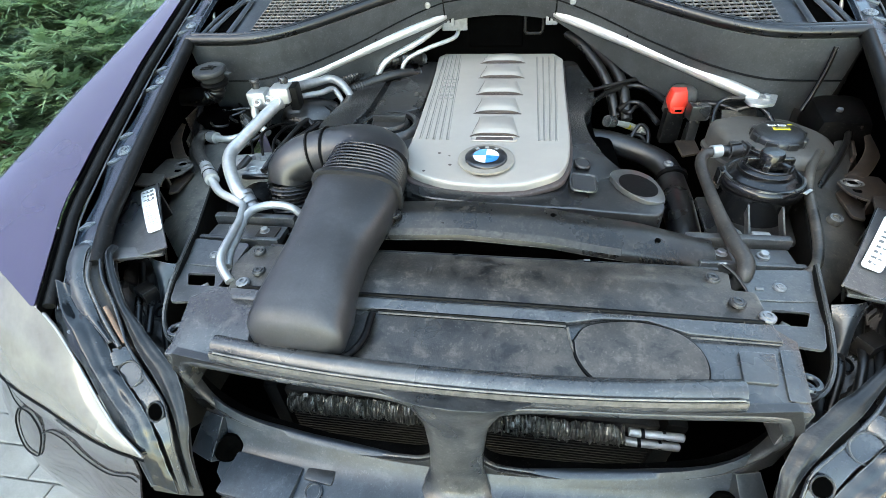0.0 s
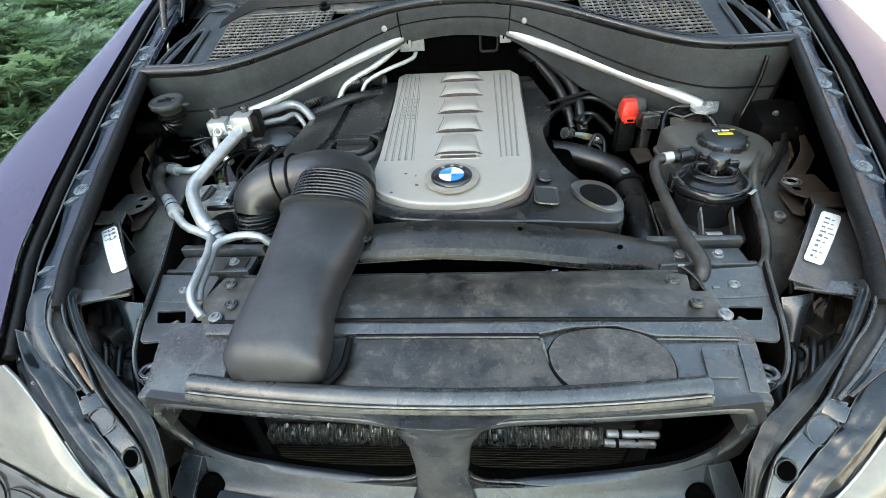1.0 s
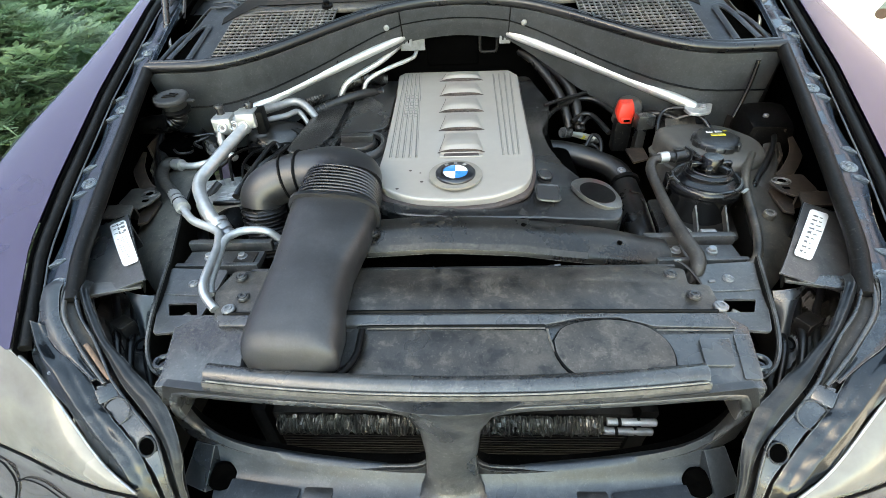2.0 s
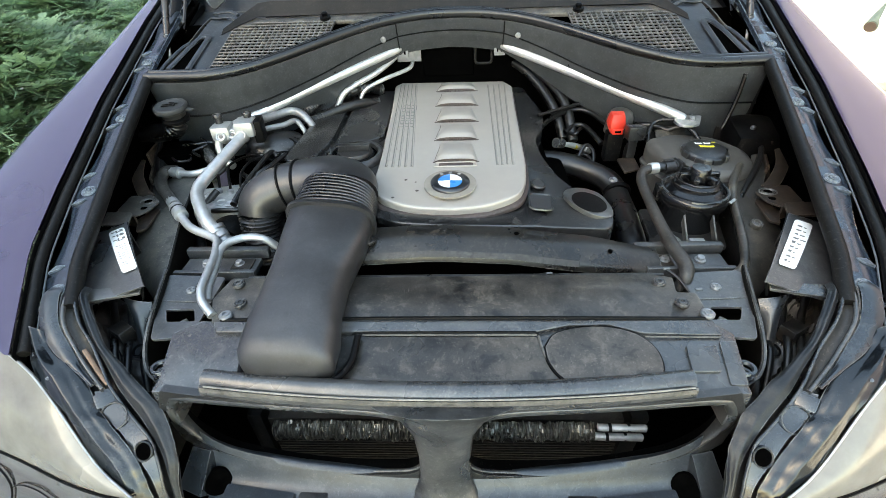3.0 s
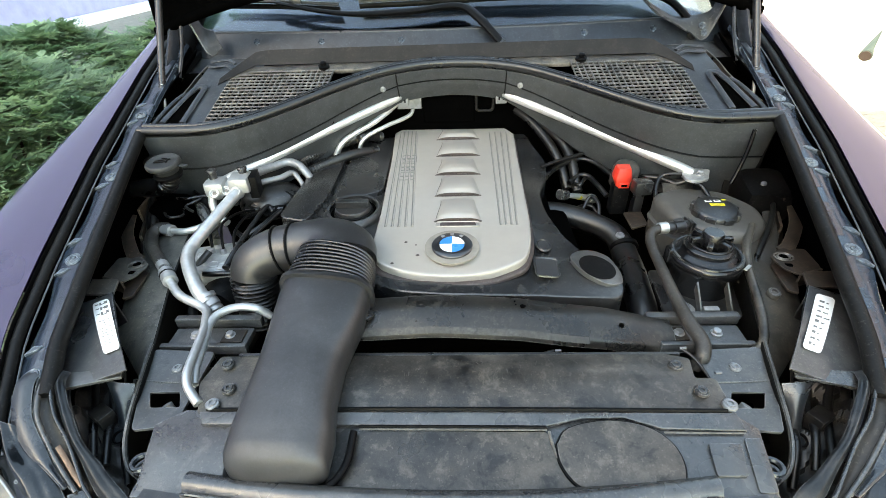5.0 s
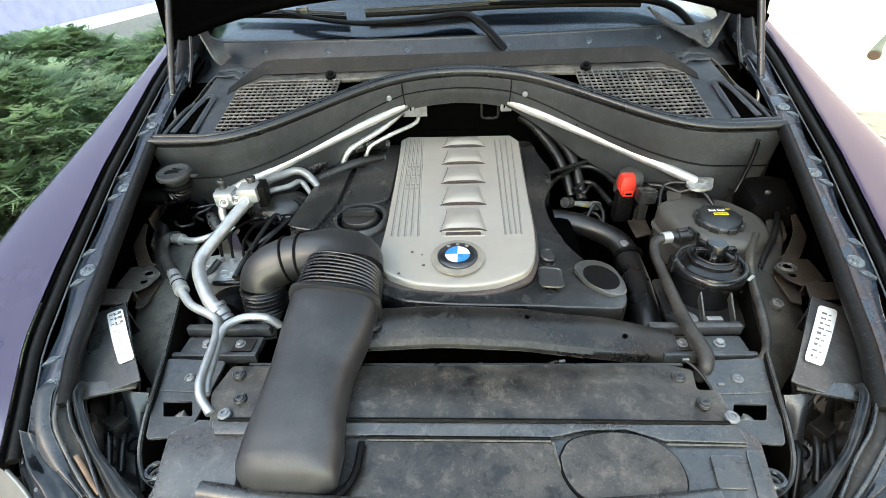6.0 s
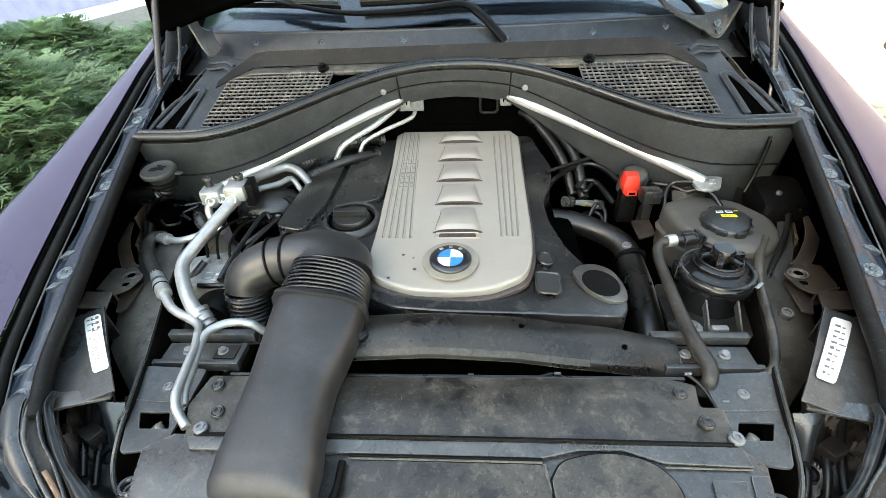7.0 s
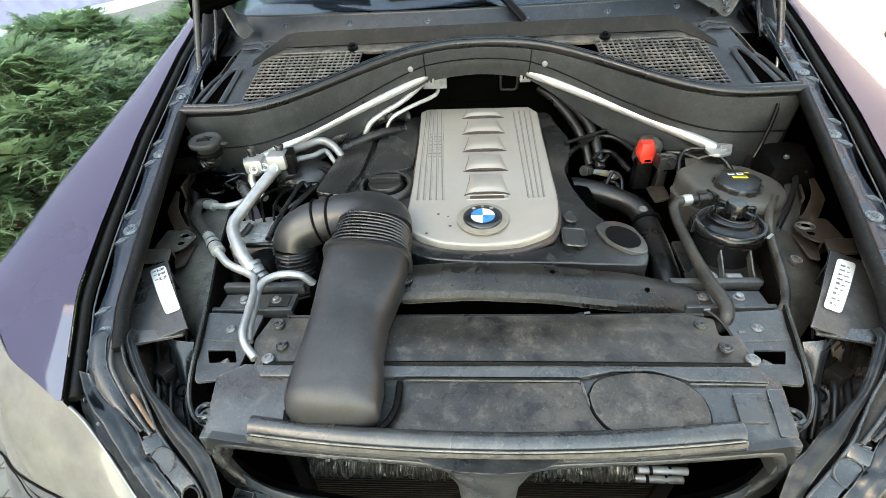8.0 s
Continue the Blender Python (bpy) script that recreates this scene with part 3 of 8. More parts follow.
for side in (-1, 1):
    g = bmesh.new()
    for x in np.arange(0.335, 0.625, 0.0150):
        y0, y1 = seal_y(x) + 0.026, lin(x, [0.33, 0.42, 0.62], [1.472, 1.472, 1.44])
        if y1 - y0 > 0.015:
            tube(g, [(side * x, y0, deck(x, y0) + 0.005), (side * (x - 0.006), y1, deck(x, y1) + 0.005)], 0.0022, segs=6, sub=1, wide=1.0, flat=1.3)
    for y in np.arange(1.215, 1.475, 0.0150):
        lo = 0.33
        while seal_y(lo) + 0.024 > y and lo < 0.62:
            lo += 0.004
        if lo < 0.6:
            tube(g, [(side * lo, y, deck(0, y) + 0.0055), (side * 0.618, y + 0.004, deck(0, y + 0.004) + 0.0055)], 0.0026, segs=6, sub=1)
    part("grille_mesh", g, M["plastic_dusty"], cowl, "dusty plastic air intake grille", "stuff")
    # near-black sheet paints the shade below the grille
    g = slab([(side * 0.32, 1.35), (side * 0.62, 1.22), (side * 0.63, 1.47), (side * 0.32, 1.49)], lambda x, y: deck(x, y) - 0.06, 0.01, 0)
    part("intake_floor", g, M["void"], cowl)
    # frame strips round the mesh
    g = slab([(side * 0.30, 1.470), (side * 0.56, 1.474), (side * 0.625, 1.442), (side * 0.64, 1.46), (side * 0.57, 1.50), (side * 0.0, 1.51), (side * 0.0, 1.478)], lambda x, y: deck(x, y) + 0.008, 0.012, 0.003)
    part("grille_frame", g, M["plastic_dusty"], cowl)
    g = slab([(side * 0.615, 1.21), (side * 0.69, 1.205), (side * 0.71, 1.40), (side * 0.70, 1.53), (side * 0.615, 1.48)], lambda x, y: deck(x, y) + 0.007, 0.012, 0.004)
    part("grille_frame", g, M["deck"], cowl, "grey blue painted deck corner")
    g = grid(lambda t, q: Vector((side * lin(t, [0, 0.4, 1], [0.57, 0.70, 0.80]), lin(t, [0, 0.4, 1], [1.505, 1.53, 1.50]), 1.178)).lerp(scuttle_pt(side * lin(t, [0, 1], [0.57, 0.83]), 0.1), q) + Vector((0, 0.015 * math.sin(math.pi * q) + 0.006 * math.sin(t * 9), -0.012 * math.sin(math.pi * q))), list(np.linspace(0, 1, 12)), list(np.linspace(0, 1, 8)), 0.002)
    part("corner_wall", g, M["deck"], cowl, sharp=60)
    g = pipe([(side * 0.718, 1.235, 1.139), (side * 0.712, 1.295, 1.153), (side * 0.697, 1.375, 1.176), (side * 0.684, 1.396, 1.182), (side * 0.668, 1.388, 1.180), (side * 0.668, 1.33, 1.163), (side * 0.668, 1.235, 1.137)], 0.0042, segs=8, sub=5, wide=1.9, flat=0.7)
    part("drain_channel", g, M["deck"], cowl)
    g = pipe([(side * 0.748, 1.225, 1.128), (side * 0.740, 1.29, 1.148), (side * 0.728, 1.35, 1.164), (side * 0.716, 1.372, 1.170)], 0.005, segs=8, sub=5, flat=0.7)
    part("drain_lip", g, M["deck"], cowl)
    for dy, z in ((0.0, 0.012), (0.022, 0.016)):
        g = pipe([(side * 0.622, 1.488 + dy, deck(0, 1.488 + dy) + z * 0.7), (side * 0.645, 1.500 + dy, deck(0, 1.50 + dy) + z), (side * 0.672, 1.496 + dy, deck(0, 1.496 + dy) + z), (side * 0.700, 1.506 + dy, deck(0, 1.506 + dy) + z * 0.6)], 0.006, segs=8, sub=5, flat=0.6)
        part("deck_bead", g, M["deck"], cowl)
    g = grid(lambda t, q: Vector((side * lin(t, [0, 0.5, 1], [0.722, 0.742, 0.792]), lin(t, [0, 0.5, 1], [1.545, 1.43, 1.27]), lin(t, [0, 0.5, 1], [1.205, 1.168, 1.118]) - 0.12 * q)) + Vector((side * (0.004 * math.sin(7 * t) + 0.012 * q), 0, 0)), list(np.linspace(0, 1, 12)), [0, 0.08, 0.5, 1], 0.003)
    part("drain_wall", g, M["tower_brown"], cowl, "dusty brown side wall of the drain")
    g = slab(rounded([(side * 0.714, 1.24), (side * 0.706, 1.33), (side * 0.684, 1.39), (side * 0.670, 1.385), (side * 0.670, 1.24)], 0.006), lambda x, y: deck(x, y) + 0.0085, 0.004, 0)
    part("drain_hole", g, M["void"], cowl)
    g = lathe(bmesh.new(), [(0.016, -0.006), (0.016, 0.002), (0.009, 0.004), (0.009, 0.012), (0.006, 0.014)], 8, along((side * 0.358, 1.480, 1.206), (0, -0.28, 1)))
    part("clip", g, M["plastic_dark"], cowl)
# rubber flap and scuttle in front of the glass
g = grid(lambda x, q: Vector((x, 1.503 + 0.022 * q - 0.08 * max(0, abs(x) - 0.565) / 0.065, fz(1.503) - 0.012 + 0.036 * q * lin(abs(x), [0.54, 0.64], [1.0, 0.3]) - 0.024 * max(0, abs(x) - 0.565) / 0.065)), list(np.linspace(-0.64, 0.64, 33)), [0, 0.3, 0.6, 1], 0.003)
part("cowl_flap", g, M["flap"], cowl, "dusty brown black rubber flap")


scuttle = part("scuttle", grid(scuttle_pt, list(np.linspace(-0.84, 0.84, 33)), [0, 0.15, 0.3, 0.6, 1], 0.003), M["scuttle"], car, "grey blue scuttle panel below the windscreen")
for x in (-0.59, -0.385, -0.145, 0.145, 0.384, 0.59):
    place("screw", BOLT, along(scuttle_pt(x, 0.6), (0, -0.75, 0.66)), scuttle)
# raised end covers of the scuttle round the glass corners
for side in (-1, 1):
    first = 0 if side > 0 else 3
    up = spline([(0.552, 1.627, 1.322), (0.624, 1.627, 1.283), (0.667, 1.627, 1.271), (0.714, 1.627, 1.279), (0.747, 1.627, 1.293), (0.760, 1.627, 1.320)][first:], 6)
    low = spline([(0.538, 1.60, 1.33), (0.584, 1.60, 1.293), (0.634, 1.60, 1.268), (0.689, 1.60, 1.241), (0.735, 1.60, 1.224), (0.769, 1.60, 1.316)][first:], 6)
    cover = part("end_cover", grid(lambda i, q: Vector((side, 1, 1)) * low[int(i)].lerp(up[int(i)], q) - Vector((0, 0.006 * math.sin(math.pi * q), 0)), range(len(up)), [0, 0.25, 0.5, 0.75, 1], 0.005), M["deck"], scuttle, "raised grey end cover of the scuttle", sharp=60)
    part("cover_edge", pipe([Vector((side, 1, 1)) * p + Vector((0, -0.002, 0)) for p in low], 0.003, segs=6, sub=1), M["carrier_grey"], cover)
    part("cover_edge", pipe([Vector((side, 1, 1)) * p + Vector((0, -0.001, 0)) for p in up], 0.0035, segs=6, sub=1), M["pewter"], cover)
    for x, z in ((0.717, 1.259), (0.727, 1.240)) if side > 0 else ():
        place("screw", BOLT, along((side * x, 1.595, z), (0, -0.9, 0.3)) @ Matrix.Scale(0.7, 4), cover)
g = bmesh.new()
tube(g, [scuttle_pt(x, 1) + Vector((0, 0.004, 0.001)) for x in np.linspace(-0.8, 0.8, 25)], 0.006, segs=8, sub=1)
part("glass_seal", g, M["rubber"], scuttle)
ws = part("windscreen", grid(lambda x, q: Vector((x * (1 - 0.12 * q), 1.605 + 0.075 * (x / 0.75) ** 2 + 0.8 * q, 1.272 + 0.5 * q)), list(np.linspace(-0.8, 0.8, 25)), list(np.linspace(0, 1, 9)), 0.004), M["glass"], car, "tinted windscreen reflecting the sky")
g = box(bmesh.new(), (0, 2.05, 1.22), (1.6, 0.7, 0.1), Matrix(), 0.03)
part("dashboard", g, M["dash"], car)
g = box(bmesh.new(), (0, 2.9, 1.0), (1.7, 0.1, 1.3))
part("cabin_back", g, M["dash"], car)
for side in (-1, 1):
    g = pipe([(side * 0.83, 1.62, 1.24), (side * 0.80, 1.85, 1.40), (side * 0.72, 2.4, 1.78)], 0.035, segs=8, sub=3)
    part("pillar", g, M["plastic_dark"], car)
    g = box(bmesh.new(), (side * 0.90, 2.6, 0.85), (0.12, 1.9, 0.75), Matrix(), 0.03)
    part("door", g, M["paint"], car)
g = box(bmesh.new(), (0, 2.95, 1.79), (1.35, 1.2, 0.04), Matrix(), 0.015)
part("roof", g, M["paint"], car)

for side in (-1, 1):
    for y in (0.95, 3.6):
        m = along((side * 0.80, y, 0.36), (side, 0, 0))
        wheel = part("wheel", lathe(bmesh.new(), [(0.24, -0.11), (0.33, -0.115), (0.36, -0.09), (0.36, 0.09), (0.33, 0.115), (0.245, 0.11), (0.24, 0.08)], 40, m), M["rubber"], car, "black rubber tyre")
        part("rim", lathe(bmesh.new(), [(0.243, -0.09), (0.243, 0.09), (0.22, 0.085), (0.07, 0.06), (0.0, 0.065)], 32, m), M["alu_dull"], wheel)
    part("side_panel", box(bmesh.new(), (side * 0.93, 2.75, 0.62), (0.08, 1.9, 0.42), Matrix(), 0.03), M["paint"], car)
part("rear_panel", box(bmesh.new(), (0, 4.15, 0.85), (1.8, 0.12, 0.95), Matrix(), 0.04), M["paint"], car)
part("rear_floor", box(bmesh.new(), (0, 2.9, 0.36), (1.72, 2.5, 0.06), Matrix(), 0.01), M["void"], car)
for side in (-1, 1):
    part("rear_quarter", box(bmesh.new(), (side * 0.90, 3.85, 0.85), (0.12, 0.6, 0.75), Matrix(), 0.03), M["paint"], car)

# open bonnet with arched rear edge, hinge arms, gas struts
def bonnet_pt(x, q):
    low = 1.40 - 0.10 * (abs(x) / 0.82) ** 3
    z = low + q * (2.45 - low)
    return Vector((x * (1.0 - 0.12 * q), 1.60 - 0.02 * q - 0.03 * (x / 0.8) ** 2, z))


bonnet = part("bonnet", grid(bonnet_pt, list(np.linspace(-0.84, 0.84, 25)), list(np.linspace(0, 1, 9)), 0.025), M["void"], car, "open bonnet with black insulated underside")
g = pipe([bonnet_pt(x, 0) + Vector((0, -0.02, 0.004)) for x in np.linspace(-0.84, 0.84, 25)], 0.014, segs=8, sub=1)
part("edge_seal", g, M["void"], bonnet)
for side in (-1, 1):
    g = pipe([(side * 0.815, 1.50, 1.20), (side * 0.80, 1.53, 1.26), (side * 0.79, 1.575, 1.34)], 0.008, segs=6, sub=3, flat=2.2)
    part("hinge", g, M["scuttle"], car, "grey blue painted bonnet hinge arm")
    g = pipe([(side * 0.775, 1.47, 1.19), (side * 0.768, 1.52, 1.26), (side * 0.765, 1.57, 1.36)], 0.004, segs=6, sub=3, flat=1.2)
    part("hinge", g, M["scuttle"], car)
    bracket = part("hinge_bracket", box(bmesh.new(), (side * 0.797, 1.475, 1.196), (0.016, 0.085, 0.045), Matrix.Rotation(0.3, 4, "X"), 0.005), M["scuttle"], car, "painted hinge bracket")
    for y, z in ((1.455, 1.196), (1.492, 1.210)):
        place("bolt", CUP, along((side * 0.786, y, z), (-side, -0.4, 0.2)) @ Matrix.Scale(0.7, 4), bracket)
    g = slab([(side * 0.80, 1.42), (side * 0.87, 1.44), (side * 0.86, 1.66), (side * 0.78, 1.64)], lambda x, y: fz(y) - 0.03, 0.02, 0.004)
    part("hinge_plate", g, M["plastic_dark"], car)
    strut = thing("gas_strut", (side * 0.787, 1.345, 1.07), "black gas strut holding the bonnet open", "gas strut", "gas struts")
    g = pipe([(side * 0.785, 1.394, 1.19), (side * 0.769, 1.49, 1.39), (side * 0.755, 1.575, 1.565)], 0.0088, segs=12, sub=1)
    part("cylinder", g, M["plastic"], strut)
    g = pipe([(side * 0.787, 1.345, 1.07), (side * 0.785, 1.396, 1.194)], 0.0045, segs=8, sub=1)
    part("rod", g, M["alu"], strut)
    g = lathe(bmesh.new(), [(0.0102, 0), (0.0098, 0.012), (0.007, 0.014)], 12, along((side * 0.7853, 1.387, 1.176), (0, 0.43, 1)))
    part("end_cap", g, M["plastic"], strut)
    g = lathe(bmesh.new(), [(0.009, -0.03), (0.009, 0.01)], 10, along((side * 0.787, 1.345, 1.07), (side, 0, 0)))
    part("ball_joint", g, M["plastic_dark"], strut)

# wipers at rest on the glass
def gl(x, up, off=0.0):
    return Vector((x, 1.605 + 0.075 * (x / 0.75) ** 2 + 1.6 * up - 0.010 - off * 0.5, 1.272 + up + 0.012 + off))


WIPERS = (
    ((0.143, 1.552, 1.240), [(-0.72, 0.052), (-0.57, 0.05), (-0.45, 0.046), (-0.335, 0.040)], [(0.08, 0.0), (0.021, 0.026), (-0.12, 0.018), (-0.278, 0.016), (-0.40, 0.026), (-0.53, 0.045)]),
    ((0.71, 1.615, 1.250), [(-0.274, 0.046), (-0.074, 0.049), (0.133, 0.053), (0.337, 0.050), (0.551, 0.040)], [(0.64, 0.016), (0.55, 0.040), (0.427, 0.046), (0.246, 0.047), (0.16, 0.049), (0.10, 0.05)]),
)
for pv, blade, arm in WIPERS:
    wiper = thing("wiper", pv, "black wiper arm and blade resting on the windscreen", "wiper", "wipers")
    part("blade", pipe([gl(x, u) for x, u in blade], 0.006, segs=6, sub=5, flat=1.3), M["plastic_dark"], wiper)
    part("blade_bow", pipe([gl(x, u, 0.014) for x, u in blade], 0.0055, segs=6, sub=5), M["plastic_grey"], wiper, "grey spoiler of the blade")
    mid = blade[len(blade) // 2]
    part("joint", box(bmesh.new(), gl(mid[0] - 0.02, mid[1], 0.020), (0.035, 0.02, 0.016), Matrix(), 0.003), M["plastic_grey"], wiper)
    part("arm", pipe([pv] + [gl(x, u, 0.016) for x, u in arm], [0.016, 0.018, 0.016, 0.012, 0.009], segs=8, sub=6, flat=0.6), M["plastic_dark"], wiper)
    part("pivot", lathe(bmesh.new(), [(0.014, -0.03), (0.014, 0.006), (0.009, 0.010)], 14, along(pv, (0, -0.5, 0.86))), M["plastic"], wiper)

# ---- headlights, bumper, brackets ----
UPPER = [(0.448, 0.345, 0.784), (0.502, 0.375, 0.820), (0.576, 0.436, 0.896), (0.628, 0.470, 0.930), (0.765, 0.538, 0.962), (0.861, 0.626, 0.982), (0.93, 0.72, 0.994), (0.965, 0.82, 1.005)]
LOWER = [(0.446, 0.343, 0.781), (0.500, 0.352, 0.779), (0.564, 0.368, 0.78), (0.651, 0.398, 0.78), (0.744, 0.428, 0.785), (0.811, 0.46, 0.79), (0.90, 0.54, 0.81), (0.968, 0.80, 0.84)]
# edge lines of the folded headlight carrier, from the lens inwards
ROLL_OUT = [(0.640, 0.515, 0.946), (0.610, 0.467, 0.920), (0.576, 0.438, 0.898), (0.546, 0.417, 0.873), (0.519, 0.392, 0.84), (0.497, 0.372, 0.812), (0.473, 0.355, 0.784), (0.455, 0.33, 0.72)]
ROLL_IN = [(0.622, 0.515, 0.946), (0.593, 0.482, 0.920), (0.557, 0.459, 0.906), (0.521, 0.426, 0.872), (0.496, 0.404, 0.847), (0.465, 0.379, 0.814), (0.446, 0.358, 0.778), (0.43, 0.33, 0.71)]
LOBE_OUT = [(0.652, 0.604, 0.958), (0.648, 0.572, 0.964), (0.627, 0.525, 0.947), (0.591, 0.490, 0.927), (0.554, 0.469, 0.912), (0.518, 0.448, 0.897)]
LOBE_IN = [(0.632, 0.604, 0.957), (0.621, 0.574, 0.963), (0.599, 0.530, 0.947), (0.567, 0.497, 0.926), (0.542, 0.473, 0.909), (0.516, 0.453, 0.896)]
RIM = [(0.622, 0.604, 0.955), (0.611, 0.572, 0.960), (0.593, 0.531, 0.947), (0.559, 0.495, 0.922), (0.531, 0.470, 0.904), (0.507, 0.451, 0.889)]
GROOVE = [(0.612, 0.604, 0.955), (0.597, 0.572, 0.960), (0.572, 0.535, 0.945), (0.542, 0.506, 0.924), (0.515, 0.474, 0.900), (0.500, 0.457, 0.888)]
BLADE_OUT = [(0.519, 0.448, 0.890), (0.499, 0.424, 0.862), (0.475, 0.409, 0.846), (0.456, 0.392, 0.823), (0.434, 0.373, 0.796), (0.426, 0.361, 0.773), (0.415, 0.335, 0.71)]
BLADE_IN = [(0.500, 0.457, 0.888), (0.471, 0.433, 0.861), (0.450, 0.418, 0.845), (0.431, 0.403, 0.830), (0.420, 0.380, 0.796), (0.416, 0.364, 0.768), (0.405, 0.335, 0.70)]
SEAL_OUT = [(0.607, 0.604, 0.953), (0.590, 0.570, 0.958), (0.551, 0.519, 0.930), (0.516, 0.485, 0.904), (0.488, 0.456, 0.880), (0.452, 0.428, 0.852), (0.419, 0.396, 0.813), (0.407, 0.366, 0.763), (0.40, 0.34, 0.70)]
SEAL_IN = [(0.596, 0.604, 0.952), (0.577, 0.570, 0.957), (0.535, 0.517, 0.925), (0.492, 0.483, 0.897), (0.453, 0.455, 0.874), (0.426, 0.434, 0.850), (0.404, 0.400, 0.812), (0.399, 0.367, 0.760), (0.39, 0.34, 0.70)]
for side in (-1, 1):
    up, low = spline(UPPER, 5), spline(LOWER, 5)
    n = len(up)

    def lens_pt(i, q):
        a, c = up[int(i)], low[int(i)]
        p = a.lerp(c, q)
        k = 0.012 * math.sin(math.pi * q) * min(1, i / 8)
        return Vector((side * (p.x + k * 0.5), p.y - k, p.z + k * 0.3))
    lamp = thing("headlight", (side * 0.7, 0.5, 0.75), "clear glossy headlight with pale ground painted into its lens", "headlight", "headlights")
    part("lens", grid(lens_pt, range(n), list(np.linspace(0, 1, 10)), 0.003), M["lens"], lamp, "glossy lens with the ground reflection painted in beige")
    g = pipe([lens_pt(i, 1.0) + Vector((0, -0.002, -0.003)) for i in range(n)], 0.0016, segs=6, sub=1)
    part("lens_edge", g, M["plastic_dark"], lamp)
    g = pipe([lens_pt(i, 0.0) + Vector((0, -0.001, 0.001)) for i in range(18)], 0.0014, segs=6, sub=1)
    part("lens_rim", g, M["alu_dull"], lamp, "pale rim of the lens")

    # bumper skin below
    def bump_pt(i, q):
        k = min(int(i), n - 2)
        p = low[k].lerp(low[k + 1], i - k)
        return Vector((side * (p.x + 0.02 * math.sin(2.6 * q)), p.y - 0.075 * math.sin(2.6 * q) + 0.02 * min(1, 8 * q), p.z - 0.008 - 0.36 * q))

    def seam(pts, r=0.0011):
        return pipe([bump_pt(p.x, p.y) + Vector((0, -0.0024, 0.0008)) for p in spline([(a, c, 0) for a, c in pts], 5)], r, segs=6, sub=1)
    bumper = part("bumper", grid(bump_pt, [2.6] + list(range(3, n)), list(np.linspace(0, 1, 16)), 0.003), M["bumper_paint"], car, "glossy dark purple bumper corner with a painted ground reflection")
    part("washer_cap", seam([(21.5, 0.155), (19.6, 0.15), (18.3, 0.20), (18.6, 0.29), (20.0, 0.385), (23.5, 0.40), (24.0, 0.28), (22.6, 0.18), (21.5, 0.155)], 0.0015), M["plastic_dark"], bumper, "edge of the washer nozzle cap")
    part("bumper_joint", seam([(18.2, 0.21), (17.0, 0.175), (15.0, 0.165), (12.4, 0.18), (8.0, 0.18), (4.5, 0.15), (3.0, 0.16)]), M["plastic_dark"], bumper)
    part("bumper_joint", seam([(21.5, 0.155), (23.5, 0.145), (26.0, 0.13), (30.0, 0.12)]), M["plastic_dark"], bumper)
    # folded black plastic carrier between headlight and radiator panel
    def fold(outer, inner, arch, material, name, label="", lift=0.0, wob=0.0, across=9, ridge=0.0, reach=1.0):
        a, c = spline(outer, 9), spline(inner, 9)
        c = [c[round(i * (len(c) - 1) / (len(a) - 1))] for i in range(len(a))]

        def pt(i, q):
            p = a[int(i)].lerp(c[int(i)], q * reach)
            w = wob * (noise.noise(p * 24 + Vector((3.1 * side, 0, 0))) + 0.5 * noise.noise(p * 60))
            s = 0.3 + 0.06 * math.sin(i * 0.17)
            bumps = ridge * (math.exp(-((q - s) / 0.10) ** 2) - 0.8 * math.exp(-((q - s - 0.33) / 0.12) ** 2))
            return Vector((side * (p.x - w * q), p.y, p.z + lift + arch * math.sin(math.pi * q) + w + bumps))
        return part(name, grid(pt, range(len(a)), list(np.linspace(0, 1, across)), 0.0025), M[material], carrier, label, sharp=70)
    carrier = thing("headlight_carrier", (side * 0.5, 0.45, 0.7), "folded black plastic headlight carrier, dusty and worn", "bracket", "headlight carriers")
    fold([(x, y, z - 0.012) for x, y, z in ROLL_OUT], [(x, y, z - 0.016) for x, y, z in SEAL_IN], -0.006, "rubber", "channel")
    fold(ROLL_OUT, ROLL_IN, 0.010, "fold_plastic", "rolled_edge", "dusty dark rolled edge", 0.0, 0.004, 22, 0.0035, 1.55)
    fold(LOBE_OUT, LOBE_IN, 0.003, "carrier_grey", "lobe", "smooth blue grey plastic lobe", 0.003, 0.001, 12)
    fold(LOBE_IN, RIM, -0.008, "plastic_grey", "step")
    part("rim", pipe([(side * x, y, z + 0.002) for x, y, z in RIM], 0.0035, segs=8, sub=6), M["plastic_grey"], carrier, sharp=80)
    fold(RIM, GROOVE, -0.005, "brown_rubber", "groove_strip", "dusty brown groove strip", -0.003)
    part("rim", pipe([(side * x, y, z + 0.001) for x, y, z in GROOVE + BLADE_IN[1:]], 0.0024, segs=8, sub=5), M["carrier_grey"], carrier, sharp=80)
    fold(BLADE_OUT, BLADE_IN, 0.0, "carrier_grey", "blade", "grey plastic blade with a round hole", -0.002)
    fold(SEAL_OUT, SEAL_IN, 0.005, "roll_plastic", "edge_seal", "worn broad inner edge", 0.001, 0.003, 14, 0.0015, 1.25)
    g = box(bmesh.new(), (side * 0.505, 0.444, 0.877), (0.026, 0.022, 0.010), Matrix.Rotation(side * -0.6, 4, "Z") @ Matrix.Rotation(0.75, 4, "X"), 0.003)
    part("latch", g, M["carrier_grey"], carrier)
    dm = along((side * 0.487, 0.425, 0.862), (-side * 0.1, -0.7, 0.7))
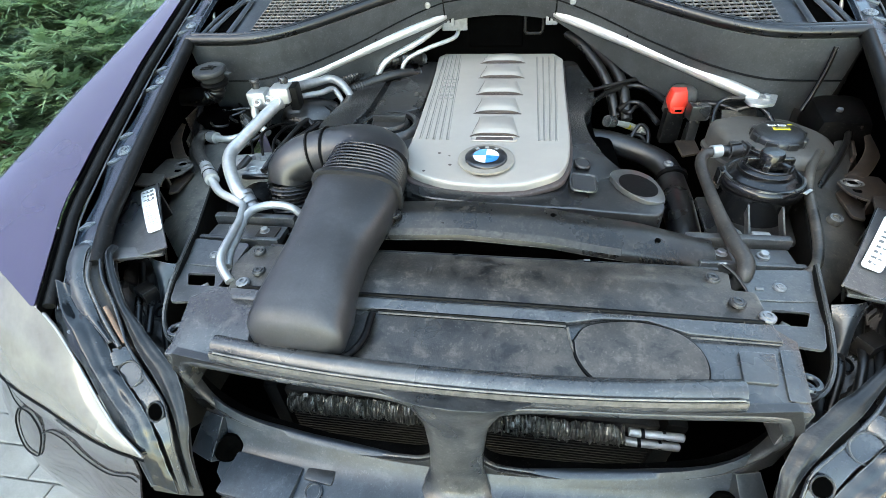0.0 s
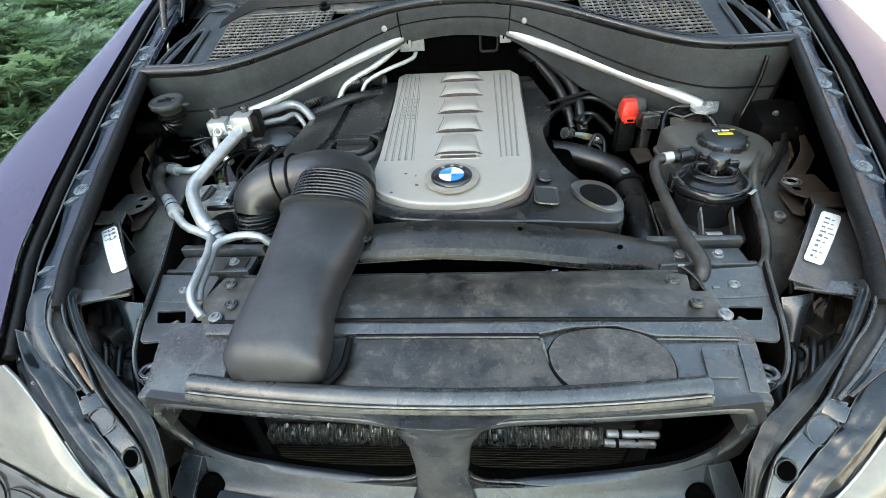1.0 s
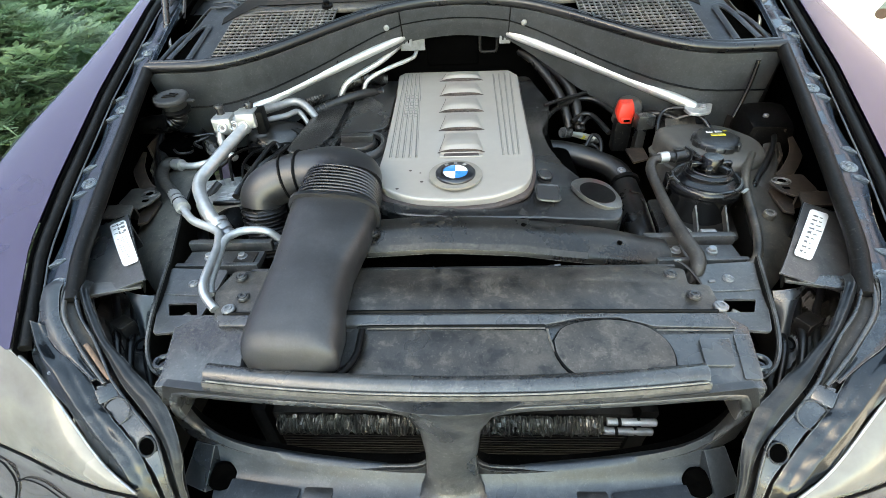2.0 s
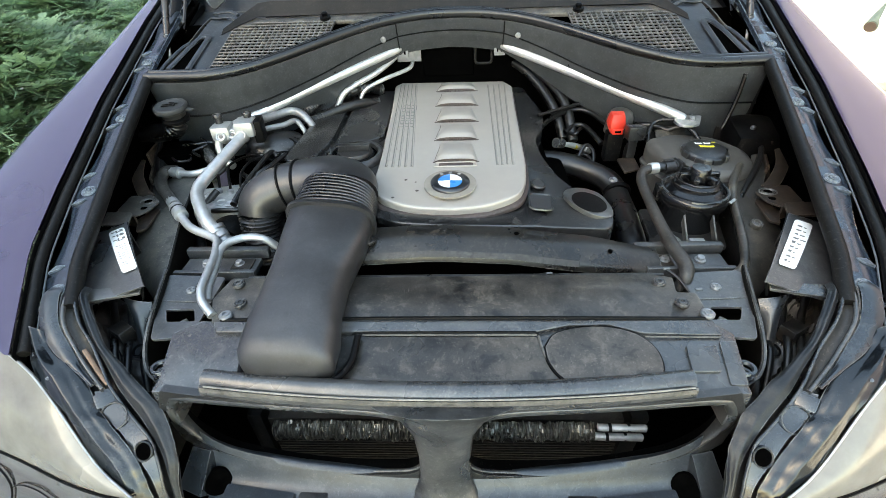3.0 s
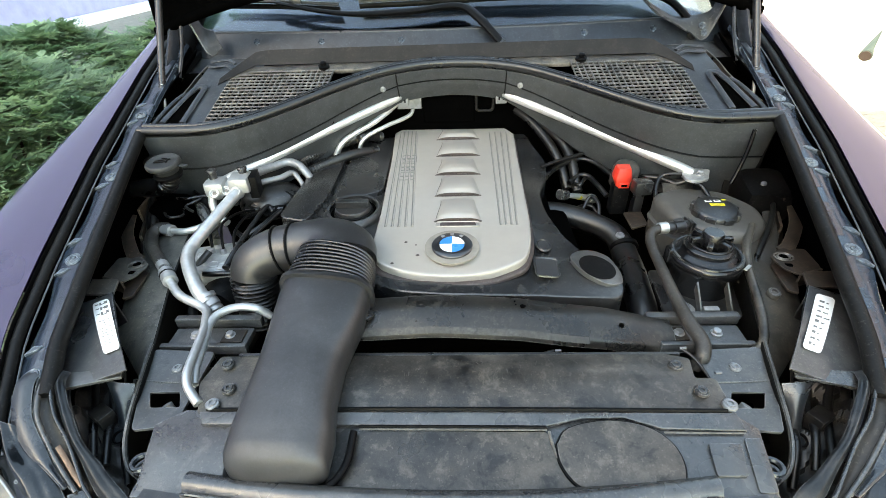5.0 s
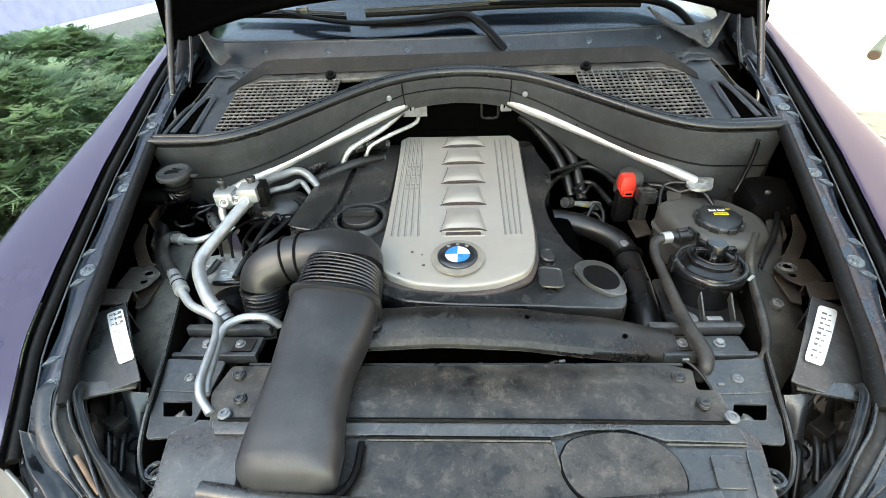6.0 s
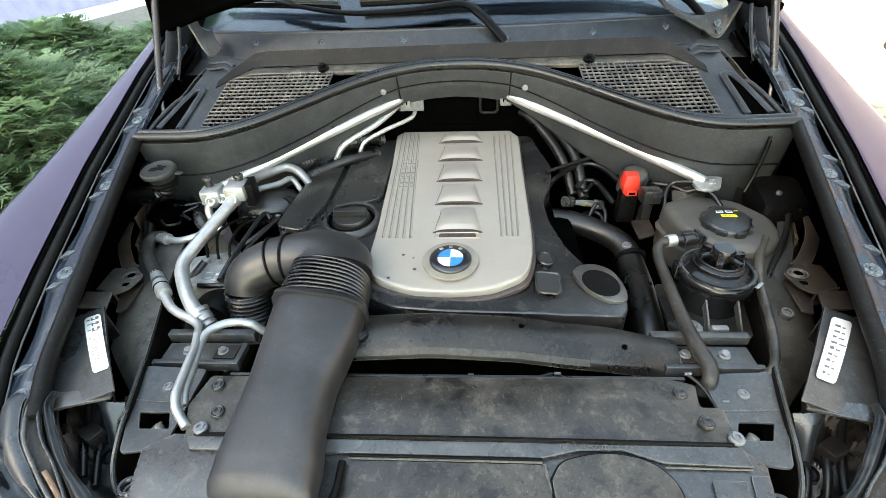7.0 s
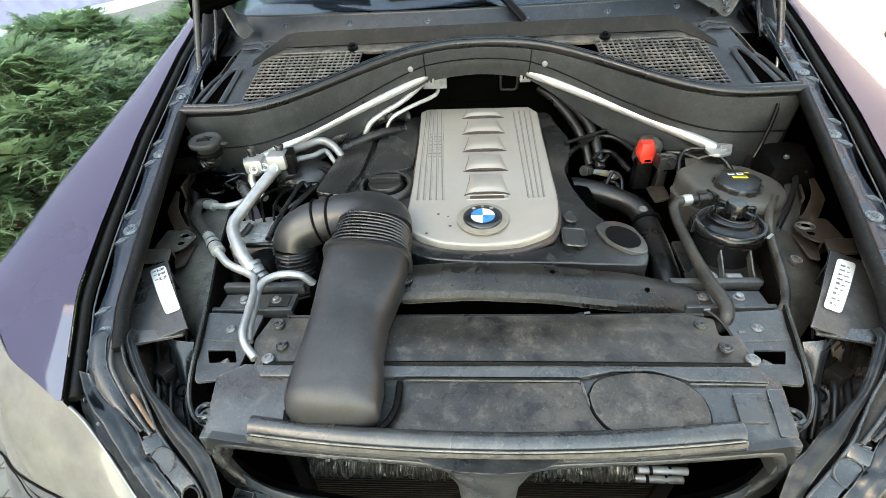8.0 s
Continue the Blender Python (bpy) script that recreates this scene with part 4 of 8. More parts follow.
    g = tube(bmesh.new(), [dm @ Vector((0.019 * math.cos(a), 0.019 * math.sin(a), 0)) for a in np.linspace(0, 2 * math.pi, 25)], 0.0011, segs=6, sub=1, caps=False)
    part("disc_edge", g, M["roll_plastic"], carrier)
    hole = along((side * 0.440, 0.394, 0.822), (side * 0.1, -0.75, 0.65))
    g = lathe(bmesh.new(), [(0.012, -0.002), (0.0145, 0.002), (0.0155, 0.003), (0.0145, 0.0042), (0.0128, 0.003), (0.0125, -0.008)], 20, hole)
    part("socket", g, M["roll_plastic"], carrier)
    g = lathe(bmesh.new(), [(0.0125, -0.001), (0.0123, 0.0022)], 18, hole)
    part("socket_hole", g, M["void"], carrier)
    part("speck", lathe(bmesh.new(), [(0.003, 0), (0.002, 0.002)], 8, along((side * 0.578, 0.452, 0.915), (0, -0.5, 0.8))), M["cup"], carrier)
    if side < 0:
        g = pipe([(-0.549, 0.497, 0.925), (-0.534, 0.484, 0.912), (-0.518, 0.470, 0.901), (-0.503, 0.459, 0.892)], 0.0032, segs=8, sub=4, flat=0.4)
        part("copper_strip", g, M["copper"], carrier, "bare copper coloured strip")

# ---- radiator panel with the air duct ----
def lip_y(x):
    return 0.419 + 0.024 * (x / 0.345) ** 2


def panel_z(x, y):
    return 0.898 + 0.2 * (y - 0.44) + 0.004 * math.cos(x * 3.6)


panel = thing("front_end_panel", (0, 0.5, 0.6), "dusty grey black plastic radiator panel with twin air openings", "radiator panel")
front_edge = [(float(x), lip_y(float(x)) + 0.012) for x in np.linspace(0.35, -0.35, 15)]
outline = [(0.352, 0.441), (0.421, 0.441), (0.437, 0.535), (0.405, 0.560), (-0.395, 0.560), (-0.435, 0.538), (-0.419, 0.441), (-0.352, 0.441)] + front_edge[::-1]
part("top_panel", slab(outline, panel_z, 0.03, 0.004), M["plastic_grey"], panel, "dusty grey plastic top panel", sharp=25)
# raised lip with two beads
sec = [(0.026, -0.012), (0.022, 0.007), (0.016, 0.0125), (0.008, 0.0135), (0.001, 0.0105), (-0.004, 0.003), (-0.007, 0.0045), (-0.0105, 0.0005), (-0.011, -0.012)]
g = grid(lambda x, i: Vector((x, lip_y(x) + sec[int(i)][0], 0.914 + sec[int(i)][1] + 0.004 * math.cos(x * 4))), list(np.linspace(-0.343, 0.343, 31)), range(len(sec)), 0.003)
part("lip", g, M["plastic_grey"], panel, "worn rounded lip of the panel", sharp=60)
part("worn_edge", pipe([(x, lip_y(x) - 0.0072, 0.9195 + 0.004 * math.cos(x * 4)) for x in np.linspace(-0.335, 0.338, 25)], 0.0013, segs=6, sub=1), M["bare"], panel, "bare worn edge line")
g = grid(lambda x, q: Vector((x, lip_y(x) - 0.0092 - 0.0025 * q, 0.9185 - 0.006 * q + 0.004 * math.cos(x * 4))), list(np.linspace(-0.34, 0.34, 31)), [0, 0.5, 1], 0.001)
part("sandy_band", g, M["worn"], panel, "sandy dirt band under the lip")
for side in (-1, 1):
    g = box(bmesh.new(), (side * 0.415, 0.47, 0.86), (0.02, 0.06, 0.08), Matrix(), 0.006)
    part("side_wall", g, M["plastic_grey"], panel)
# stepped end of the panel
part("end_step", slab(rounded([(0.352, 0.470), (0.392, 0.470), (0.400, 0.512), (0.356, 0.512)], 0.004), lambda x, y: panel_z(x, y) + 0.005, 0.008, 0.002), M["plastic_grey"], panel)
part("end_step", slab(rounded([(0.398, 0.452), (0.4225, 0.452), (0.432, 0.52), (0.408, 0.52)], 0.004), lambda x, y: panel_z(x, y) + 0.003, 0.008, 0.002), M["plastic_grey"], panel)
# recess, strip and oval cover
pts = rounded([(-0.128, 0.525), (0.142, 0.525), (0.15, 0.49), (0.19, 0.452), (0.0, 0.443), (-0.172, 0.448), (-0.14, 0.475)], 0.008)
part("recess_panel", slab(pts, lambda x, y: panel_z(x, y) + 0.004, 0.006, 0.002), M["plastic_dusty"], panel, "dust covered recessed plastic field")
pts = [(-0.36, 0.534), (0.14, 0.532), (0.19, 0.543), (0.25, 0.545), (0.30, 0.530), (0.415, 0.528), (0.41, 0.553), (-0.37, 0.553)]
part("strip", slab(pts, lambda x, y: panel_z(x, y) + 0.006, 0.008, 0.002), M["plastic_grey"], panel, "smooth grey plastic strip")
pts = spline([(*p, 0) for p in [(0.150, 0.505), (0.170, 0.528), (0.226, 0.539), (0.278, 0.531), (0.307, 0.508), (0.313, 0.478), (0.300, 0.456), (0.263, 0.447), (0.201, 0.446), (0.170, 0.456), (0.153, 0.48), (0.150, 0.505)]], 4)[:-1]
part("oval_cover", slab([(p.x, p.y) for p in pts], lambda x, y: panel_z(x, y) + 0.009, 0.012, 0.003), M["plastic_dusty"], panel, "dark dusty oval cover plate")
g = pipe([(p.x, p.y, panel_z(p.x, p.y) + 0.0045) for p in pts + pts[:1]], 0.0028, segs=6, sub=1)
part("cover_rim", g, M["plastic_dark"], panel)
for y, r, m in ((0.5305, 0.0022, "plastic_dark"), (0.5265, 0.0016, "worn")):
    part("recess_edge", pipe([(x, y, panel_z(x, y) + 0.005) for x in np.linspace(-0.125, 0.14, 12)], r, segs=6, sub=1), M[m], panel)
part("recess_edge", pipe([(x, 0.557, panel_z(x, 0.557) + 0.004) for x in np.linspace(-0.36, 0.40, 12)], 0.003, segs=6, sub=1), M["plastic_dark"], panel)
part("recess_edge", pipe([(x, 0.526, panel_z(x, 0.526) + 0.003) for x in np.linspace(0.302, 0.412, 6)], 0.0014, segs=6, sub=1), M["worn"], panel)
g = pipe([(0.143, 0.525, panel_z(0, 0.525) + 0.004), (0.147, 0.50, panel_z(0, 0.5) + 0.004), (0.159, 0.472, panel_z(0, 0.472) + 0.004), (0.187, 0.449, panel_z(0, 0.449) + 0.004)], 0.002, segs=6, sub=5)
part("recess_rim", g, M["worn"], panel, "sandy dirt line along the rim")

OPEN = [(0.384, 0.869), (0.345, 0.873), (0.25, 0.8755), (0.133, 0.877), (0.085, 0.873), (0.060, 0.862), (0.046, 0.834), (0.043, 0.787), (0.054, 0.752), (0.09, 0.743), (0.18, 0.738), (0.26, 0.743), (0.337, 0.756), (0.366, 0.774), (0.387, 0.800), (0.396, 0.838)]


def bow(x):
    return 0.414 + 0.027 * (x / 0.385) ** 2


def mouth_rim(side, grow, dy, n=4, thin=False):
    pts = spline([(x, z, 0) for x, z in OPEN + OPEN[:1]], n)[:-1]
    res = []
    for i, p in enumerate(pts):
        d = (pts[(i + 1) % len(pts)] - pts[i - 1]).normalized()
        if thin:
            k = lin(p.y, [0.745, 0.83], [0.2, 1.0])
            grow, dy = 0.0115 + (thin[0] - 0.0115) * k, thin[1] * k
        x, z = p.x + d.y * -grow * TURN, p.y + d.x * grow * TURN
        res.append(Vector((side * x, bow(x) + dy, z)))
    return res


TURN = 1.0 if sum(a[0] * b[1] - b[0] * a[1] for a, b in zip(OPEN, OPEN[1:])) < 0 else -1.0


g = bmesh.new()
outer = [(x, 0.905) for x in np.linspace(-0.405, 0.405, 13)] + [(0.426, 0.86), (0.420, 0.775), (0.37, 0.72), (0.245, 0.70), (0.10, 0.695), (0, 0.695), (-0.10, 0.695), (-0.245, 0.70), (-0.37, 0.72), (-0.420, 0.775), (-0.426, 0.86)]
es = []
for r in [[Vector((x, 0, z)) for x, z in outer]] + [mouth_rim(s2, 0.014, 0.0, 3) for s2 in (-1, 1)]:
    vs = [g.verts.new((p.x, 0, p.z)) for p in r]
    es += [g.edges.new((vs[i], vs[(i + 1) % len(vs)])) for i in range(len(vs))]
bmesh.ops.triangle_fill(g, use_beauty=True, edges=es)
for v in g.verts:
    v.co.y = bow(v.co.x) + 0.006
bmesh.ops.recalc_face_normals(g, faces=g.faces[:])
bmesh.ops.solidify(g, geom=g.faces[:], thickness=0.012)
face = part("front_face", g, M["plastic"], panel, "black plastic face with two rounded openings", sharp=50)
for side in (-1, 1):
    g = bmesh.new()
    rings = [mouth_rim(side, gr, dy, 5, (gr, dy)) for gr, dy in ((0.026, 0.004), (0.0265, -0.003), (0.0245, -0.0065), (0.021, -0.0075), (0.015, -0.0065), (0.0125, -0.003), (0.0115, 0.003), (0.013, 0.014))]
    skin(g, rings, caps=False)
    part("opening_rim", g, M["rim_grey"], face, "rounded dusty rim of the opening", sharp=60)
    g = bmesh.new()
    skin(g, [mouth_rim(side, 0.013, 0.004), mouth_rim(side, 0.014, 0.012), mouth_rim(side, 0.017, 0.022)], caps=False)
    bmesh.ops.solidify(g, geom=g.faces[:], thickness=0.003)
    part("duct_wall", g, M["plastic_dark"], face)
g = pipe([(0, 0.419, 0.908), (0, 0.412, 0.885), (0, 0.407, 0.85), (0, 0.405, 0.79), (0, 0.404, 0.735), (0, 0.395, 0.70), (0, 0.375, 0.67)], [0.10, 0.062, 0.043, 0.038, 0.040, 0.052, 0.08], segs=16, sub=5, wide=1.0, flat=0.36, up=(0, 1, 0))
part("center_bar", g, M["rim_grey"], panel, "dusty black centre bar between the openings", sharp=80)


# chin: falls from the openings and runs out into a flat shelf
def chin_pt(x, i):
    base = lin(abs(x), [0, 0.1, 0.17, 0.24, 0.32, 0.352, 0.375, 0.39], [0.728, 0.730, 0.733, 0.738, 0.749, 0.760, 0.778, 0.80])
    dy, dz = CHIN[int(i)]
    return Vector((x, bow(x) + dy * lin(abs(x), [0.3, 0.39], [1.0, 0.75]), base + dz * (base - 0.692) / 0.044))


CHIN = [(0.012, -0.010), (0.005, -0.002), (0.0, -0.001), (-0.006, -0.009), (-0.012, -0.019), (-0.018, -0.028), (-0.026, -0.0355), (-0.040, -0.040), (-0.065, -0.044), (-0.085, -0.047), (-0.090, -0.058), (-0.090, -0.12)]
part("chin", grid(chin_pt, list(np.linspace(-0.388, 0.388, 61)), range(len(CHIN)), 0.003), M["chin"], panel, "smooth blue grey chin below the openings", sharp=70)
bc = thing("bumper_carrier", (0, 0.33, 0.6), "grey plastic bumper carrier with flat pads", "bumper carrier")
part("beam", box(bmesh.new(), (0, 0.355, 0.632), (0.76, 0.12, 0.05), Matrix.Rotation(0.1, 4, "X"), 0.01), M["plastic_grey"], bc)
for side in (-1, 1):
    turn = Matrix.Rotation(side * 0.12, 4, "Z") @ Matrix.Rotation(0.07, 4, "X")
    part("pad", box(bmesh.new(), (side * 0.304, 0.368, 0.694), (0.118, 0.064, 0.016), turn, 0.004), M["chin"], bc)
    part("socket", box(bmesh.new(), (side * 0.2135, 0.388, 0.6945), (0.048, 0.024, 0.010), turn, 0.003), M["plastic"], bc, "dark square socket")
    part("plug", lathe(bmesh.new(), [(0.014, 0), (0.014, 0.004), (0.011, 0.005), (0.010, 0.003), (0.0, 0.003)], 20, along((side * 0.216, 0.362, 0.694), (0, -0.1, 1))), M["chin"], bc)
    quad = [Vector((side * x, y, z)) for x, y, z in ((0.411, 0.437, 0.760), (0.378, 0.430, 0.760), (0.390, 0.380, 0.710), (0.428, 0.391, 0.718))]
    g = bmesh.new()
    skin(g, [quad, [p + Vector((side * -0.006, 0.035, -0.05)) for p in quad]])
    bevel(g, 0.005)
    arm = part("side_arm", g, M["carrier_grey"], bc, "blue grey box shaped side arm")
    part("arm_hole", lathe(bmesh.new(), [(0.020, -0.02), (0.022, 0.0), (0.019, 0.003), (0.0, -0.004)], 20, along((side * 0.372, 0.405, 0.712), (side * -0.5, -0.5, 0.6))), M["void"], arm, "dark round opening")
part("socket", box(bmesh.new(), (0.005, 0.374, 0.691), (0.042, 0.022, 0.010), Matrix(), 0.003), M["plastic"], bc, "dark square socket")

# ---- radiator behind the openings ----
rad = thing("radiator", (0, 0.54, 0.4), "black finned radiator with foil wrapped top", "radiator")
part("core", box(bmesh.new(), (0.0, 0.555, 0.53), (0.72, 0.03, 0.30), Matrix(), 0.002), M["fin"], rad)
g = bmesh.new()
for z in np.arange(0.40, 0.66, 0.009):
    box(g, (0.0, 0.536, z), (0.68, 0.008, 0.0025))
part("fin_field", g, M["fin"], rad, "horizontal cooling fins", "stuff")
def foil_pt(x, a):
    r = 0.019 + 0.006 * noise.noise(Vector((x * 330, a * 0.7, 1))) + 0.004 * noise.noise(Vector((x * 90, a * 3, 7)))
    return Vector((x, 0.526 - r * math.cos(a), 0.672 + r * math.sin(a) * 1.15 + 0.004 * noise.noise(Vector((x * 25, 0, 3)))))


part("foil_wrap", grid(foil_pt, list(np.linspace(-0.325, 0.262, 480)), list(np.linspace(-1.9, 1.6, 12)), 0.001), M["foil"], rad, "crinkled silver foil insulation", "stuff", sharp=12)
for z in (0.709, 0.680):
    part("pipe", pipe([(0.262, 0.508, z), (0.275, 0.507, z), (0.28, 0.507, z), (0.335, 0.505, z + 0.002), (0.341, 0.505, z + 0.002)], 0.0068, segs=12, sub=4), M["alu_dull"], rad, "bright pipe end")
    for x in (0.286, 0.318):
        part("pipe_ring", lathe(bmesh.new(), [(0.006, -0.003), (0.0082, -0.0025), (0.0082, 0.0025), (0.006, 0.003)], 14, along((x - 0.004, 0.507, z), (1, 0, 0))), M["plastic_dark"], rad)
part("side_tank", box(bmesh.new(), (0.33, 0.55, 0.55), (0.035, 0.05, 0.32), Matrix.Rotation(0.08, 4, "Y"), 0.008), M["wall_dark"], rad)
part("side_tank", box(bmesh.new(), (-0.36, 0.55, 0.55), (0.03, 0.05, 0.32), Matrix(), 0.008), M["plastic_dark"], rad)

# ---- cover plate over the radiator, brackets, crossmember ----
plate = thing("radiator_cover", (0, 0.6, 0.9), "flat dusty black plastic cover over the radiator", "cover plate")
pts = [(0.412, 0.557), (0.407, 0.611), (0.376, 0.612), (0.387, 0.655), (0.352, 0.669), (-0.385, 0.664), (-0.392, 0.60), (-0.375, 0.552)]
part("sheet", slab(rounded(pts, 0.006), lambda x, y: 0.921 + 0.01 * math.sin((y - 0.55) * 25) , 0.012, 0.003), M["plastic_dusty"], plate)
for x, y in ((-0.362, 0.64), (-0.340, 0.591), (0.357, 0.636), (0.376, 0.587)):
    place("rivet", RIVET, Matrix.Translation((x, y, 0.932)), plate)
for x, y in ((-0.355, 0.565), (0.407, 0.565)):
    place("screw", SCREW, Matrix.Translation((x, y, 0.929)), plate, "bright round screw")
def scuffs(name, owner, count, area, zf, size, seed, material="scuff", lean=0.35):
    """Many short pale scratches, chips and dirt flecks lying on a surface."""
    rs, g = random.Random(seed), bmesh.new()
    x0, x1, y0, y1 = area
    for k in range(count):
        x, y = rs.triangular(x0, x1), rs.uniform(y0, y1)
        a, w, h = rs.gauss(0, lean), size * rs.uniform(0.12, 0.3), size * rs.uniform(0.4, 1.6)
        d = Vector((-math.sin(a), math.cos(a))) * h / 2
        n2 = Vector((math.cos(a), math.sin(a))) * w / 2
        ring = [(x + d.x * p + n2.x * q, y + d.y * p + n2.y * q) for p, q in ((-1, -0.6), (-0.2, -1), (1, -0.3), (0.8, 0.4), (0.1, 1), (-0.9, 0.5))]
        g.faces.new([g.verts.new((px, py, zf(px, py) + 0.0003)) for px, py in ring])
    part(name, g, M[material], owner, "short pale scratches and flecks", "stuff")


def cover_top(x, y):
    return 0.921 + 0.01 * math.sin((y - 0.55) * 25)


scuffs("scratch_wear", plate, 18, (-0.10, 0.37, 0.615, 0.652), cover_top, 0.010, 5)
scuffs("fleck_wear", plate, 34, (-0.14, 0.38, 0.565, 0.655), cover_top, 0.0035, 6, lean=1.5)
scuffs("fleck_wear", panel, 22, (-0.12, 0.14, 0.452, 0.522), lambda x, y: panel_z(x, y) + 0.004, 0.005, 7, lean=1.5)
scuffs("fleck_wear", panel, 12, (0.17, 0.30, 0.46, 0.525), lambda x, y: panel_z(x, y) + 0.009, 0.0045, 8, lean=1.5)
scuffs("chip_wear", panel, 26, (0.13, 0.29, 0.547, 0.552), lambda x, y: panel_z(x, y) + 0.0062, 0.006, 10, lean=1.4)
scuffs("chip_wear", panel, 24, (-0.36, 0.40, 0.538, 0.552), lambda x, y: panel_z(x, y) + 0.0062, 0.003, 11, lean=1.4)
part("edge_lip", box(bmesh.new(), (0.01, 0.672, 0.905), (0.74, 0.006, 0.03), Matrix(), 0.002), M["plastic"], plate)

for side in (-1, 1):
    br = thing("radiator_bracket", (side * 0.48, 0.64, 0.8), "folded grey steel bracket beside the radiator", "bracket", "radiator brackets")
    outer = [(0.416, 0.548), (0.420, 0.697), (0.530, 0.700), (0.504, 0.602), (0.480, 0.540)]
    hole = [(0.425, 0.581), (0.474, 0.580), (0.490, 0.609), (0.440, 0.611)]
    part("sheet", holed([(side * x, y) for x, y in rounded(outer, 0.008)], [(side * x, y) for x, y in rounded(hole, 0.004)], lambda x, y: 0.899 + 0.1 * max(0, abs(x) - 0.49) ** 1.0, 0.005), M["sheet_grey"], br, "folded grey sheet with a square hole")
    part("fold_line", pipe([(side * 0.424, 0.628, 0.9002), (side * 0.47, 0.629, 0.9002), (side * 0.508, 0.631, 0.901)], 0.0012, segs=6, sub=1), M["sheet_grey"], br)
    # near-black sheet under the opening, painted shade
    part("gap_shade", slab([(side * 0.41, 0.56), (side * 0.49, 0.56), (side * 0.50, 0.63), (side * 0.41, 0.63)], 0.845, 0.004, 0), M["void"], br)
    g = pipe([(side * 0.452, 0.590, 0.868), (side * 0.460, 0.596, 0.885)], 0.008, segs=8, sub=1)
    part("fitting", g, M["alu"], br)
    place("bolt", SCREW, Matrix.Translation((side * 0.468, 0.658, 0.901)) @ Matrix.Scale(0.85, 4), br)
    # upright folded wall outside the bracket
    rim = spline([(0.534, 0.702, 0.912), (0.516, 0.645, 0.912), (0.504, 0.600, 0.908), (0.498, 0.565, 0.898), (0.492, 0.530, 0.880), (0.478, 0.503, 0.862), (0.452, 0.488, 0.852)], 5)
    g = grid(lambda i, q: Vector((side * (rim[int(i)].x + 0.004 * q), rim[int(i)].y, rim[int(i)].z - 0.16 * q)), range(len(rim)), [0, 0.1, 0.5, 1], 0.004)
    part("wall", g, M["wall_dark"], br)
    g = pipe([(side * p.x, p.y, p.z + 0.001) for p in rim], 0.0032, segs=6, sub=1)
    part("edge", g, M["body_dull"], br)
    for zz in (0.86, 0.875):
        g = bmesh.new()
        tube(g, [Vector((side * 0.452 + 0.013 * math.cos(a), 0.503 + 0.012 * math.sin(a), zz)) for a in np.linspace(0, 2 * math.pi, 15)], 0.004, segs=6, sub=1, caps=False)
        part("rubber_ring", g, M["carrier_grey"], br)
    # arm that runs from the wing to the carrier
    a, c = spline([(0.572, 0.625, 0.915), (0.558, 0.612, 0.905), (0.548, 0.594, 0.878), (0.546, 0.575, 0.842), (0.548, 0.555, 0.80)], 4), spline([(0.520, 0.622, 0.905), (0.523, 0.607, 0.885), (0.523, 0.590, 0.855), (0.521, 0.572, 0.83), (0.522, 0.552, 0.79)], 4)
    g = grid(lambda i, q: Vector((side, 1, 1)) * (a[int(i)].lerp(c[int(i)], q) + Vector((0, -0.006 * math.sin(math.pi * q), 0.004 * math.sin(math.pi * q)))), range(len(a)), list(np.linspace(0, 1, 6)), 0.004)
    part("arm_block", box(bmesh.new(), (side * 0.537, 0.572, 0.822), (0.044, 0.03, 0.05), Matrix.Rotation(side * 0.15, 4, "Z") @ Matrix.Rotation(0.35, 4, "X"), 0.006), M["carrier_grey"], br)
    part("block_hole", lathe(bmesh.new(), [(0.011, -0.004), (0.0115, 0.001), (0.009, 0.0015), (0.008, -0.003), (0.0, -0.003)], 18, along((side * 0.535, 0.5625, 0.847), (0, -0.35, 0.94))), M["plastic_dark"], br, "dark round hole in the block")
    part("arm", g, M["carrier_grey"], br, "blue grey plastic arm")
    place("bolt", BOLT, along((side * 0.536, 0.572, 0.836), (0, -0.7, 0.7)) @ Matrix.Scale(0.8, 4), br)

beam = thing("crossmember", (0, 0.73, 0.85), "dusty arched steel crossmember in front of the engine", "crossmember")


def beam_z(x):
    return lin(abs(x + 0.03), [0, 0.15, 0.3, 0.42, 0.55], [0.962, 0.955, 0.932, 0.905, 0.896])


sec = [(0.777, -0.035), (0.775, -0.004), (0.768, 0.0), (0.728, -0.003), (0.722, -0.007), (0.708, -0.012), (0.701, -0.019), (0.698, -0.034)]


def beam_pt(x, i):
    y, dz = sec[int(i)]
    k = lin(abs(x), [0.0, 0.30, 0.42], [1.0, 1.0, 0.72])
    return Vector((x, 0.735 + (y - 0.735) * k + lin(abs(x), [0.0, 0.2, 0.42], [0.004, 0, 0.005]), beam_z(x) + dz))


part("worn_face", grid(lambda x, q: beam_pt(x, 5).lerp(beam_pt(x, 6), q) + Vector((0, -0.0042, 0.0006)), list(np.linspace(-0.15, 0.24, 60)), [0.15, 0.6, 1.3], 0.0008), M["gritty"], beam, "rough sandy worn front face", sharp=20)
part("channel", grid(beam_pt, list(np.linspace(-0.31, 0.40, 33)), range(len(sec)), 0.004), M["beam"], beam, sharp=50)
g = bmesh.new()
for x, y in ((0.13, 0.752), (0.303, 0.733)):
    lathe(g, [(0.0045, -0.002), (0.0045, 0.0012)], 12, Matrix.Translation((x, y, beam_z(x) - 0.001)))
part("holes", g, M["void"], beam, kind="stuff")
